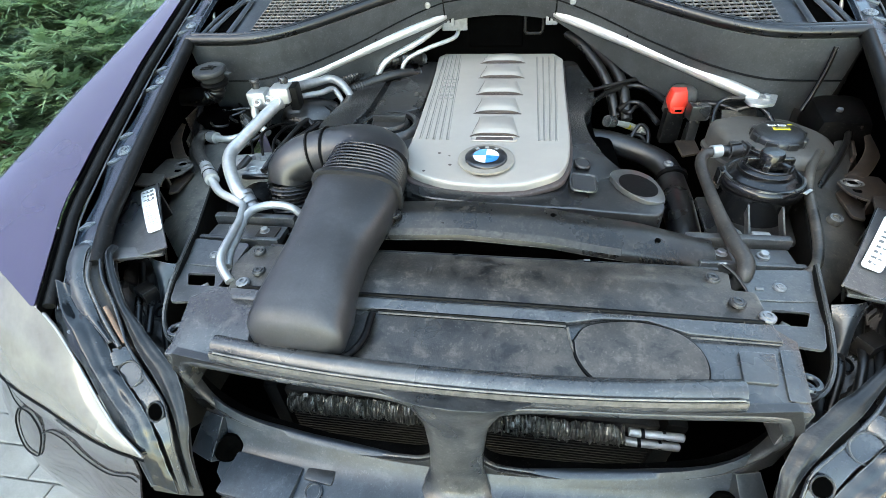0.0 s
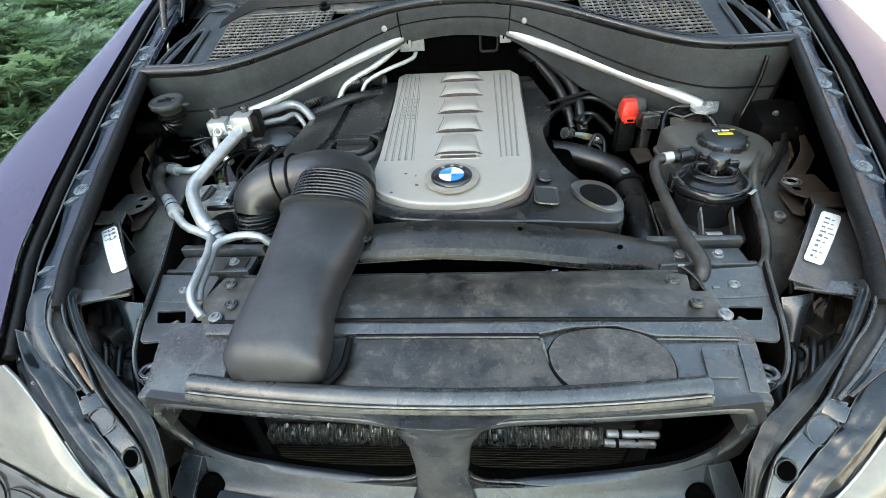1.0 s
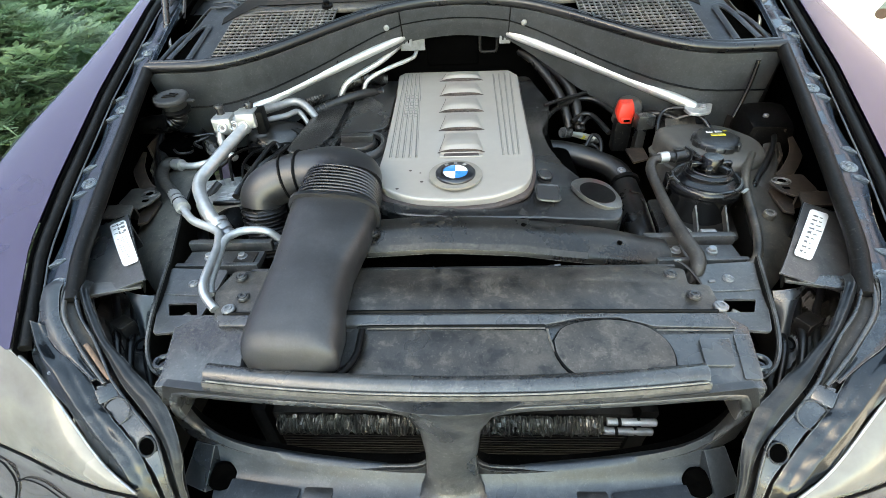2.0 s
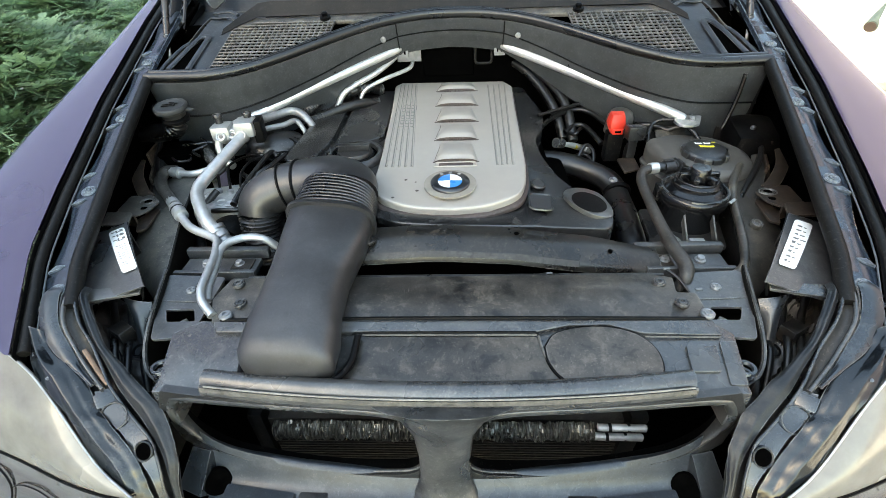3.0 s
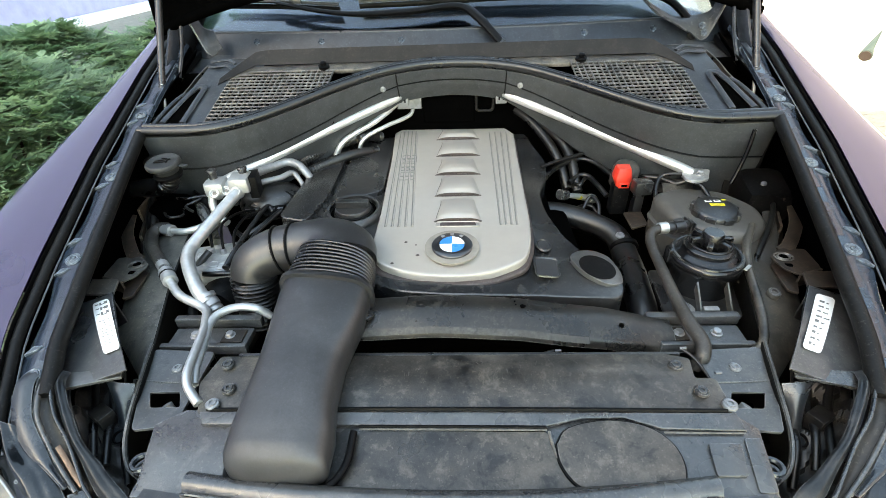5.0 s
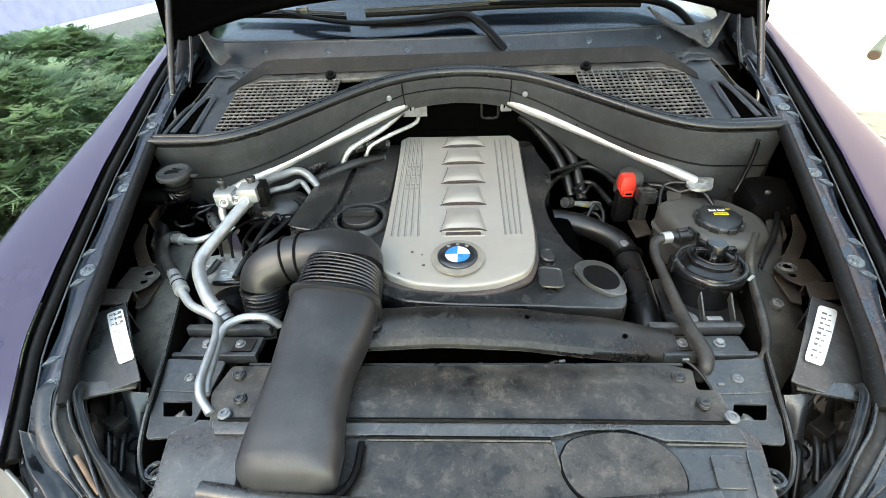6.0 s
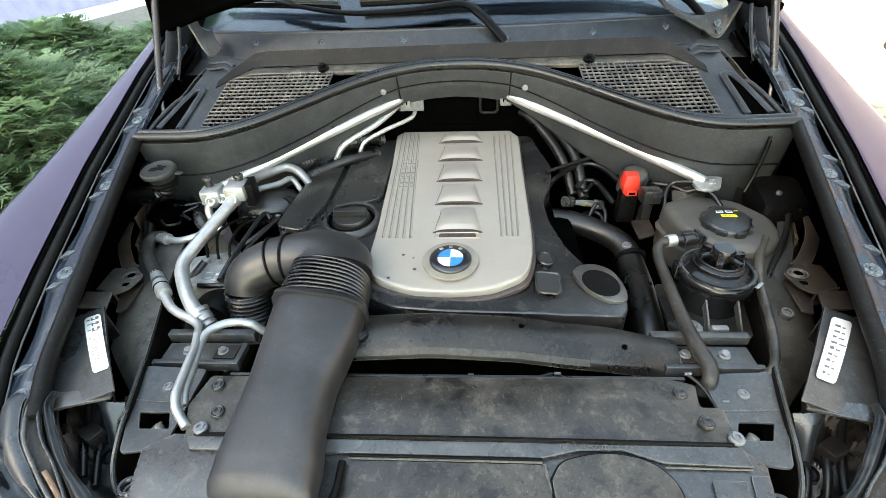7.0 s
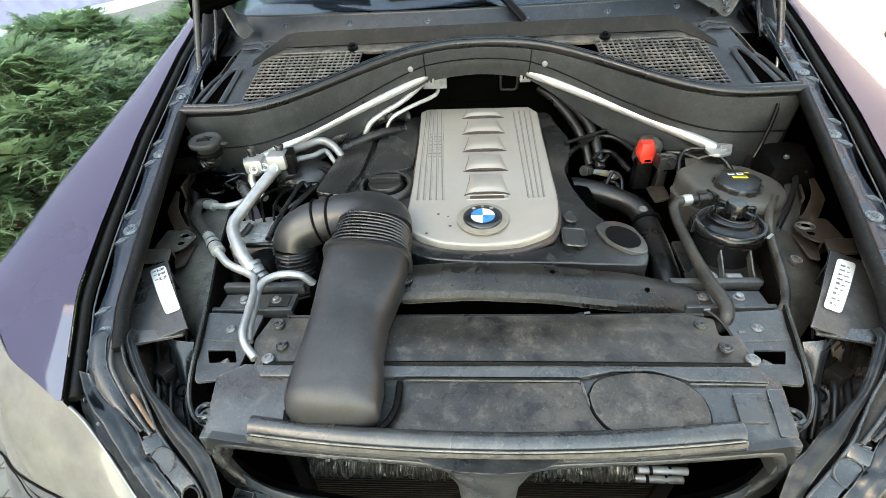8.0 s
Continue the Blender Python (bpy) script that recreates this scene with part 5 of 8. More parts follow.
part("tab", slab(rounded([(-0.21, 0.708), (-0.135, 0.712), (-0.128, 0.735), (-0.20, 0.738)], 0.012), 0.962, 0.006, 0.002), M["plastic"], beam)
place("rivet", RIVET, Matrix.Translation((-0.15, 0.722, 0.963)), beam)
for side in (-1, 1):
    g = bmesh.new()
    box(g, (side * 0.45, 0.742, 0.885), (0.15, 0.045, 0.014), Matrix(), 0.003)
    box(g, (side * 0.45, 0.782, 0.893), (0.17, 0.016, 0.022), Matrix(), 0.004)
    box(g, (side * 0.45, 0.713, 0.890), (0.16, 0.010, 0.022), Matrix(), 0.003)
    part("end_plate", g, M["sheet_grey"], beam, "grey dusty end plate")
    for x in (0.412, 0.478):
        place("bolt", HEX, Matrix.Translation((side * x, 0.742, 0.894)), beam, "bright hexagon bolt")
    part("spacer", slab([(side * 0.385, 0.725), (side * 0.425, 0.725), (side * 0.425, 0.757), (side * 0.385, 0.757)], 0.8955, 0.004, 0.001), M["rust"], beam)

# ---- engine ----
def cov_z(x, y):
    return 0.972 + 0.055 * (y - 0.9)


engine = thing("engine_cover", (0, 1.1, 0.85), "black engine cover with a silver ribbed centre panel", "engine cover")
pts = [(-0.395, 1.03), (-0.32, 0.93), (-0.20, 0.905), (-0.175, 0.845), (-0.10, 0.812), (0.0, 0.803), (0.20, 0.798), (0.325, 0.805), (0.34, 0.84), (0.29, 0.91), (0.245, 0.99), (0.222, 1.08), (0.218, 1.16), (0.25, 1.25), (0.262, 1.34), (0.238, 1.44), (0.225, 1.522), (-0.375, 1.505)]
part("base", slab(rounded(pts, 0.02, 3), lambda x, y: cov_z(x, y) - 0.022 - 0.10 * max(0, x - 0.17) - 0.10 * max(0, 0.86 - y), 0.075, 0.012, 3), M["cover_black"], engine, "black plastic base of the engine cover", sharp=28)
pts = [(-0.405, 1.05), (-0.335, 1.03), (-0.305, 1.15), (-0.300, 1.48), (-0.375, 1.49), (-0.385, 1.25)]
part("side_rail", slab(rounded(pts, 0.02, 3), lambda x, y: cov_z(x, y) - 0.010, 0.03, 0.006, 3), M["cover_black"], engine, sharp=28)
pts = [(-0.288, 1.13), (-0.288, 1.48), (-0.175, 1.48), (-0.172, 1.17), (-0.20, 1.15)]
part("side_field", slab(rounded(pts, 0.015, 3), lambda x, y: cov_z(x, y) - 0.012, 0.03, 0.006, 3), M["cover_black"], engine, sharp=28)
# silver panel
pts = [(-0.176, 1.487), (-0.158, 1.512), (0.160, 1.505), (0.183, 1.462), (0.178, 1.30), (0.174, 1.0), (0.168, 0.925), (0.150, 0.868), (0.08, 0.842), (0.0, 0.836), (-0.08, 0.842), (-0.148, 0.866), (-0.164, 0.925), (-0.161, 1.02), (-0.166, 1.30)]
pts0 = list(pts)
sil = part("silver_panel", slab(rounded(pts, [0.006, 0.006, 0.006, 0.006, 0.02, 0.02, 0.03, 0.035, 0.03, 0.03, 0.03, 0.035, 0.03, 0.02, 0.02], 4), lambda x, y: cov_z(x, y) - 0.6 * max(0, 0.875 - y) ** 1.2, 0.026, 0.007, 4), M["silver"], engine, "silver painted centre panel with grey stains", sharp=28)
SLOT = [1.0, 1.108, 1.212, 1.318, 1.425]
for i, y in enumerate(SLOT):
    y1, half = (SLOT + [1.508])[i + 1] - 0.006, 0.050 + 0.010 * i / 4

    def pillow(u, v):
        x = 0.016 + u * half * (1.10 - 0.22 * min(1.0, 1.6 * v))
        h = 0.016 * (1 - abs(u) ** 4) * lin(v, [0, 0.12, 0.35, 0.8, 1], [0.6, 0.95, 1.0, 0.45, 0.05])
        return Vector((x, y + 0.006 + v * (y1 - y), cov_z(x, y + v * (y1 - y)) - 0.002 + (h if v < 1 and abs(u) < 1 else -0.002)))
    g = grid(pillow, list(np.linspace(-1, 1, 17)), [0.0, 0.03, 0.06, 0.1, 0.14, 0.3, 0.5, 0.7, 0.85, 1.0])
    part("rib", g, M["silver"], sil, sharp=50)
    # dark strips below the rib edge, painted as its shade
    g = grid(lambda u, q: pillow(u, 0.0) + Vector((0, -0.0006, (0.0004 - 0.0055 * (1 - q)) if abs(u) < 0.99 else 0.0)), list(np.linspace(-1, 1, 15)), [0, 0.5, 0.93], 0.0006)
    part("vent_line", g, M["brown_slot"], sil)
    g = slab(rounded([(0.012 - half, y + 0.001), (0.020 + half, y + 0.001), (0.017 + half, y + 0.007), (0.015 - half, y + 0.007)], 0.002), lambda x, yy: cov_z(x, yy) + 0.0006, 0.002, 0)
    part("slot", g, M["brown_slot"], sil)
    part("seam", pipe([pillow(-0.9, v) + Vector((0, 0, 0.0002)) for v in (0.03, 0.1, 0.3, 0.5, 0.7, 0.9)], 0.0005, segs=5, sub=1), M["brown_slot"], sil)
ring = rounded([(-0.034, 0.983), (0.064, 0.983), (0.061, 1.001), (-0.031, 1.001)], 0.006)
part("slot_rim", tube(bmesh.new(), [Vector((x, y, cov_z(x, y) + 0.0012)) for x, y in ring + ring[:1]], 0.0014, segs=6, sub=1, caps=False), M["silver"], sil)
# flat brown patch painted as the shade inside the first slot
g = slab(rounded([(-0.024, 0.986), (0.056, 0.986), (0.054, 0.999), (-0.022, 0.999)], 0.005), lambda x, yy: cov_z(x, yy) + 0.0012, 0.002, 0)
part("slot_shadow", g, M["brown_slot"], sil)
rim_pts = [(x * 1.035, 1.15 + (y - 1.15) * 1.028) for x, y in pts0]
part("stain_rim", slab(rounded(rim_pts, 0.02, 4), lambda x, y: cov_z(x, y) - 0.014 - 0.6 * max(0, 0.875 - y) ** 1.2, 0.012, 0.005, 3), M["brown_slot"], sil, "brown stained lower rim", sharp=28)
for n, (b0, b1), (t0, t1), yt in ((5, (-0.145, -0.086), (-0.158, -0.112), 1.492), (4, (0.108, 0.143), (0.110, 0.160), 1.474)):
    for k in range(n):
        xb, xt = b0 + (b1 - b0) * k / (n - 1), t0 + (t1 - t0) * k / (n - 1)
        for dx, r, look_of in ((0, 0.0014, "stripe"), (0.0034, 0.0018, "silver")):
            g = pipe([(xb + dx, 0.988, cov_z(0, 0.988)), ((xb + xt) / 2 + dx, 1.23, cov_z(0, 1.23)), (xt + dx, yt, cov_z(0, yt))], r, segs=6, sub=4)
            part("stripe", g, M[look_of], sil)
rs = random.Random(3)
for k in range(9):
    x, y = rs.uniform(-0.13, 0.12), rs.uniform(0.86, 0.97)
    if abs(x) < 0.06:
        continue
    part("stain", lathe(bmesh.new(), [(rs.uniform(0.0015, 0.004), 0), (0.0012, 0.0008)], 7, Matrix.Translation((x, y, cov_z(x, y) + 0.0002))), M["brown_slot"], sil)
# raised bars where lettering stands
for y in (1.212, 1.262, 1.31):
    ring = rounded([(-0.137, y - 0.019), (-0.098, y - 0.019), (-0.098, y + 0.019), (-0.137, y + 0.019)], 0.004)
    part("relief_bar", tube(bmesh.new(), [Vector((a, c, cov_z(a, c) - 0.0003)) for a, c in ring + ring[:1]], 0.0016, segs=6, sub=1, caps=False), M["stripe"], sil)
    part("relief_bar", box(bmesh.new(), (-0.1175, y, cov_z(0, y) - 0.0005), (0.034, 0.007, 0.003), Matrix(), 0.001), M["stripe"], sil)
# round emblem in four fields
ec = along((0.004, 0.913, cov_z(0, 0.913)), (0, -0.055, 1))
emb = part("emblem", lathe(bmesh.new(), [(0.056, -0.004), (0.056, 0.0003), (0.055, 0.0005), (0.044, 0.0005)], 40, ec), M["ring_beige"], engine, "round blue and white emblem")
part("emblem_ring", lathe(bmesh.new(), [(0.042, 0.0), (0.042, 0.004), (0.040, 0.006), (0.027, 0.0066), (0.026, 0.005)], 40, ec), M["emblem_black"], emb)
for i in range(4):
    g = bmesh.new()
    a0 = i * math.pi / 2
    ring = [ec @ Vector((0, 0, 0.0075))] + [ec @ Vector((0.0255 * math.cos(a), 0.0255 * math.sin(a), 0.0068)) for a in np.linspace(a0, a0 + math.pi / 2, 9)]
    g.faces.new([g.verts.new(p) for p in ring])
    r = bmesh.ops.extrude_face_region(g, geom=g.faces[:])
    bmesh.ops.translate(g, verts=[v for v in r["geom"] if isinstance(v, bmesh.types.BMVert)], vec=(0, 0, -0.004))
    part("emblem_field", g, M["blue"] if i in (1, 3) else M["emblem_white"], emb)
for a in (55, 90, 125):
    v = Vector((0.0335 * math.cos(radians(a)), 0.0335 * math.sin(radians(a)), 0.0068))
    g = box(bmesh.new(), ec @ v, (0.007, 0.006, 0.0012), Matrix.Rotation(radians(a - 90), 4, "Z"))
    part("emblem_mark", g, M["alu_dull"], emb)
# oil filler recess and the ring hole
oc = (-0.232, 1.078)
g = lathe(bmesh.new(), [(0.072, -0.012), (0.070, 0.0), (0.062, 0.006), (0.056, 0.004), (0.054, -0.02)], 36, along((*oc, cov_z(*oc) - 0.012), (0, -0.055, 1)))
part("filler_recess", g, M["cover_black"], engine)
# near-black disc paints the shade around the oil cap
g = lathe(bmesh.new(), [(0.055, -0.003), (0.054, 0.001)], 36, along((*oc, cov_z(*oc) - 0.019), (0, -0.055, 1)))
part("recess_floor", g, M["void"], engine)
cap = thing("oil_cap", (*oc, 0.95), "black round oil filler cap with a grip bar", "oil cap")
oz = cov_z(*oc) - 0.02
part("disc", lathe(bmesh.new(), [(0.042, 0), (0.043, 0.012), (0.040, 0.017), (0.0, 0.0175)], 30, Matrix.Translation((*oc, oz))), M["plastic"], cap)
part("grip", box(bmesh.new(), (oc[0], oc[1], oz + 0.024), (0.078, 0.018, 0.018), Matrix(), 0.005), M["plastic"], cap)
part("collar", lathe(bmesh.new(), [(0.046, -0.004), (0.0465, 0.006), (0.044, 0.008)], 30, Matrix.Translation((*oc, oz))), M["plastic_dark"], cap)
def pad_z(x, y):
    return 0.942 - 0.2 * (x - 0.294) + 0.06 * (y - 0.892)


pts = rounded([(0.240, 0.902), (0.262, 0.926), (0.298, 0.936), (0.328, 0.924), (0.343, 0.878), (0.338, 0.838), (0.300, 0.830), (0.258, 0.860)], 0.018, 4)
pad = part("ring_pad", slab(pts, pad_z, 0.012, 0.003), M["plastic_grey"], engine, "raised grey pad with an oval hole", sharp=40)
# dark face on top of the pad, painted as the shaded hole
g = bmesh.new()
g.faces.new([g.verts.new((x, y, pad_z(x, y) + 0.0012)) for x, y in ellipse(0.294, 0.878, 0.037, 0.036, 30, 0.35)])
part("hole_shade", g, M["plastic_dark"], pad)
def base_z(x, y):
    return cov_z(x, y) - 0.022 - 0.10 * max(0, x - 0.17)


for ring in (rounded([(0.168, 0.845), (0.214, 0.845), (0.217, 0.902), (0.170, 0.902)], 0.012), ellipse(0.197, 0.946, 0.015, 0.019, 20)):
    rim = part("dimple", tube(bmesh.new(), [Vector((x, y, base_z(x, y) + 0.0005)) for x, y in ring + ring[:1]], 0.0026, segs=6, sub=1, caps=False), M["cover_black"], engine, "round-edged moulded recess")
    g = bmesh.new()
    g.faces.new([g.verts.new((x, y, base_z(x, y) + 0.0008)) for x, y in ring])
    part("dimple_floor", g, M["duct"], rim)
# engine block below the cover, its shade put into a near-black colour
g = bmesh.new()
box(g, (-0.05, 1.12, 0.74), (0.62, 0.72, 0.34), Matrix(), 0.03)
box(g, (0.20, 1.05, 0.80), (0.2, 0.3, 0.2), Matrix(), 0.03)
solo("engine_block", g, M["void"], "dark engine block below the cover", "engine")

# ---- air intake: front duct, bellows, elbow ----
duct = thing("intake_duct", (-0.21, 0.6, 0.92), "black plastic air intake duct with ribbed bellows", "air duct")


def duct_ring(y, x0, x1, z0, z1, skew=0.0, n=24, sq=3.2):
    cx, cz, w, h = (x0 + x1) / 2, (z0 + z1) / 2, (x1 - x0) / 2, (z1 - z0) / 2
    res = []
    for i in range(n):
        a = 2 * math.pi * i / n
        c, s = math.cos(a), math.sin(a)
        px, pz = w * math.copysign(abs(c) ** (2 / sq), c), h * math.copysign(abs(s) ** (2 / sq), s)
        res.append(Vector((cx + px, y + skew * px, cz + pz)))
    return res


secs = [(0.447, -0.255, -0.178, 0.915, 0.936), (0.449, -0.276, -0.160, 0.91, 0.952), (0.456, -0.286, -0.151, 0.905, 0.968), (0.470, -0.291, -0.152, 0.90, 0.979), (0.50, -0.292, -0.151, 0.90, 0.987), (0.55, -0.290, -0.160, 0.902, 0.993), (0.62, -0.292, -0.160, 0.91, 0.997), (0.70, -0.298, -0.143, 0.925, 1.006), (0.77, -0.302, -0.138, 0.935, 1.014)]
keys = np.array(secs)
ys = np.concatenate([np.linspace(0.447, 0.50, 10), np.linspace(0.52, 0.77, 16)])
sm = [[float(np.interp(y, keys[:, 0], keys[:, k])) for k in range(1, 5)] for y in ys]
g = bmesh.new()
skin(g, [duct_ring(float(y), *v, skew=-0.16 * max(0, (float(y) - 0.6) / 0.17)) for y, v in zip(ys, sm)])
part("front_duct", g, M["duct"], duct, "smooth black intake duct, scuffed", sharp=60)
def duct_top(x, y):
    k = [float(np.interp(y, keys[:, 0], keys[:, i])) for i in range(1, 5)]
    c = min(0.98, abs(x - (k[0] + k[1]) / 2) / ((k[1] - k[0]) / 2))
    return (k[2] + k[3]) / 2 + (k[3] - k[2]) / 2 * (1 - c ** 3.2) ** (1 / 3.2) + 0.0004


scuffs("scratch_wear", duct, 9, (-0.285, -0.23, 0.58, 0.70), duct_top, 0.008, 12, lean=0.8)
scuffs("scratch_wear", duct, 8, (-0.28, -0.17, 0.49, 0.74), duct_top, 0.003, 13, lean=0.8)
g = bmesh.new()
skin(g, [duct_ring(0.768 + d, -0.302 - k, -0.138 + k, 0.935 - k, 1.014 + k, skew=-0.16) for d, k in ((-0.006, 0.0), (-0.006, 0.006), (0.004, 0.007), (0.008, 0.003))])
part("collar", g, M["duct"], duct, sharp=60)
# bellows: ribbed swept body
g = bmesh.new()
rings = []
for i in range(57):
    t = i / 56
    y = 0.776 + 0.072 * t
    k = -0.002
    rings.append(duct_ring(y, lin(t, [0, 1], [-0.300, -0.292]) - k, lin(t, [0, 1], [-0.140, -0.142]) + k, 0.935 - k, lin(t, [0, 1], [1.015, 1.034]) + k, skew=-0.16 - 0.1 * t, sq=2.6))
skin(g, rings)
bel = part("bellows", g, M["plastic_dark"], duct, "black rubber bellows with rings", sharp=80)
for j in range(9):
    t = (j + 0.5) / 9
    r = duct_ring(0.776 + 0.072 * t, lin(t, [0, 1], [-0.301, -0.293]), lin(t, [0, 1], [-0.139, -0.141]), 0.934, lin(t, [0, 1], [1.016, 1.035]), skew=-0.16 - 0.1 * t, sq=2.6, n=40)
    part("ring", tube(bmesh.new(), r + r[:1], 0.0028, segs=8, sub=1, caps=False), M["plastic"], bel, sharp=80)
g = bmesh.new()
cur = [((-0.217, 0.848, 0.985), 0.076, 0.05), ((-0.222, 0.88, 0.988), 0.074, 0.05), ((-0.25, 0.905, 0.988), 0.064, 0.05), ((-0.30, 0.910, 0.982), 0.053, 0.05), ((-0.35, 0.908, 0.974), 0.05, 0.048), ((-0.388, 0.898, 0.962), 0.048, 0.046), ((-0.406, 0.888, 0.945), 0.046, 0.046), ((-0.410, 0.880, 0.925), 0.044, 0.044)]
path = spline([c[0] for c in cur], 6)
wr = np.interp(np.linspace(0, 1, len(path)), np.linspace(0, 1, len(cur)), [c[1] for c in cur])
hr = np.interp(np.linspace(0, 1, len(path)), np.linspace(0, 1, len(cur)), [c[2] for c in cur])
rings, side_v = [], Vector((1, -0.26, 0)).normalized()
for i, p in enumerate(path):
    d = (path[min(i + 1, len(path) - 1)] - path[max(i - 1, 0)]).normalized()
    side_v = (side_v - d * side_v.dot(d)).normalized()
    top = side_v.cross(d)
    rings.append([p + side_v * (math.cos(a) * wr[i]) + top * (math.sin(a) * hr[i]) for a in (2 * math.pi * j / 28 for j in range(28))])
skin(g, rings)
elbow = part("elbow", g, M["duct"], duct, "black plastic intake elbow", sharp=60)
for i in (20, 24):
    r = [path[i] + (q - path[i]) * 1.03 for q in rings[i]]
    part("clamp", tube(bmesh.new(), r + r[:1], 0.0028, segs=6, sub=1, caps=False), M["plastic_dark"], elbow)
g = pipe([(-0.410, 0.880, 0.928), (-0.410, 0.874, 0.90), (-0.408, 0.866, 0.865), (-0.405, 0.86, 0.82)], 0.0435, segs=24, sub=14, ribs=0.0035, pitch=0.0095)
part("lower_bellows", g, M["rubber"], duct, "black ribbed hose below the elbow", sharp=80)
g = grid(lambda x, q: Vector((x, 0.455 - 0.02 * math.sin(math.pi * (x + 0.32) / 0.21) - 0.014 * q, panel_z(x, 0.45) + 0.006 - 0.002 * q)), list(np.linspace(-0.30, -0.13, 14)), [0, 1], 0.003)
part("foot_flange", g, M["plastic_grey"], duct)
g = pipe([(-0.296, 0.475, 0.918), (-0.287, 0.452, 0.916), (-0.25, 0.438, 0.916), (-0.20, 0.437, 0.916), (-0.155, 0.446, 0.918), (-0.134, 0.475, 0.922), (-0.131, 0.52, 0.928)], 0.0055, segs=8, sub=6)
part("foot_seal", g, M["plastic_dark"], duct)

# ---- braces ----
for side in (-1, 1):
    brace = thing("strut_brace", (side * 0.6, 1.173, 0.95), "bright aluminium strut brace rod", "strut brace", "strut braces")
    a, c = Vector((side * 0.150, 1.475, 1.118)), Vector((side * 0.590, 1.180, 0.998))
    g = pipe([a, a.lerp(c, 0.05), a.lerp(c, 0.5) + Vector((0, 0, 0.002)), a.lerp(c, 0.94), c], [0.007, 0.0125, 0.0125, 0.0125, 0.009], segs=14, sub=6)
    part("rod", g, M["alu"], brace)
    g = slab(rounded([(side * 0.560, 1.178), (side * 0.587, 1.208), (side * 0.638, 1.197), (side * 0.613, 1.146), (side * 0.583, 1.134), (side * 0.562, 1.145)], 0.008), 0.999, 0.008, 0.002)
    part("foot", g, M["alu_dull"], brace)
    place("bolt", HEX, Matrix.Translation((side * 0.602, 1.170, 1.001)), brace)
    g = box(bmesh.new(), (side * 0.143, 1.488, 1.105), (0.032, 0.02, 0.036), Matrix(), 0.003)
    part("head", g, M["alu_grey"], brace, "bolted end bracket")
    for dx in (-0.006, 0.006):
        part("slot", box(bmesh.new(), (side * 0.143 + dx, 1.4775, 1.107), (0.004, 0.002, 0.018)), M["void"], brace)

# ---- air conditioning lines ----
ac = thing("refrigerant_pipes", (-0.45, 0.8, 0.85), "bright aluminium air conditioning pipes", "pipe")
part("thick_pipe", pipe([(-0.503, 1.092, 1.016), (-0.524, 1.02, 0.998), (-0.545, 0.945, 0.978), (-0.549, 0.912, 0.970), (-0.535, 0.875, 0.962), (-0.495, 0.818, 0.950), (-0.465, 0.79, 0.932)], 0.0134, segs=14, sub=7), M["alu_pipe"], ac, "thick aluminium pipe")
part("fitting", lathe(bmesh.new(), [(0.012, 0), (0.018, 0.002), (0.018, 0.010), (0.015, 0.012), (0.0165, 0.016), (0.0165, 0.028), (0.013, 0.030), (0.016, 0.034), (0.016, 0.040), (0.011, 0.042)], 16, along((-0.476, 0.806, 0.94), (0.55, -0.45, -0.55))), M["steel"], ac)
part("thin_pipe", pipe([(-0.565, 0.845, 0.945), (-0.525, 0.805, 0.94), (-0.475, 0.780, 0.936), (-0.456, 0.765, 0.936), (-0.446, 0.745, 0.938), (-0.434, 0.712, 0.940), (-0.425, 0.671, 0.942), (-0.416, 0.622, 0.942), (-0.411, 0.605, 0.940), (-0.402, 0.589, 0.935), (-0.379, 0.567, 0.926)], [0.0085, 0.0085, 0.0074, 0.0072, 0.0072, 0.0072, 0.0072], segs=12, sub=6), M["alu_pipe"], ac)
part("branch_pipe", pipe([(-0.405, 0.606, 0.922), (-0.414, 0.632, 0.928), (-0.417, 0.65, 0.930), (-0.425, 0.692, 0.932), (-0.433, 0.732, 0.935), (-0.427, 0.757, 0.936), (-0.402, 0.776, 0.934), (-0.368, 0.782, 0.926), (-0.345, 0.785, 0.90)], [0.0066, 0.0068, 0.007, 0.0078, 0.008, 0.008], segs=12, sub=6), M["alu_pipe"], ac)
part("crimp", pipe([(-0.615, 0.905, 0.945), (-0.597, 0.885, 0.945)], 0.0125, segs=14, sub=1), M["alu_pipe"], ac)
part("crimp", pipe([(-0.590, 0.876, 0.945), (-0.562, 0.843, 0.945)], 0.0145, segs=14, sub=1), M["alu_pipe"], ac)
for c, d, r in (((-0.5935, 0.880, 0.945), (0.66, -0.75, 0), 0.0122), ((-0.579, 0.863, 0.945), (0.65, -0.76, 0), 0.0152)):
    part("crimp_ring", lathe(bmesh.new(), [(r - 0.002, -0.0022), (r, -0.0015), (r, 0.0015), (r - 0.002, 0.0022)], 16, along(c, d)), M["plastic_dark"], ac, "dark ring on the crimped sleeve")
part("hose", pipe([(-0.612, 0.902, 0.945), (-0.665, 0.96, 0.945), (-0.69, 1.00, 0.948), (-0.69, 1.03, 0.955), (-0.665, 1.035, 0.954)], 0.0128, segs=12, sub=6), M["dusty_hose"], ac, "dusty black rubber hose")
part("crimp", pipe([(-0.675, 1.033, 0.952), (-0.652, 1.024, 0.952)], 0.013, segs=14, sub=4, ribs=0.0012, pitch=0.008), M["alu_pipe"], ac)
part("return_pipe", pipe([(-0.652, 1.024, 0.952), (-0.62, 1.02, 0.952), (-0.59, 1.03, 0.955), (-0.575, 1.06, 0.95)], 0.008, segs=10, sub=6), M["alu_pipe"], ac)
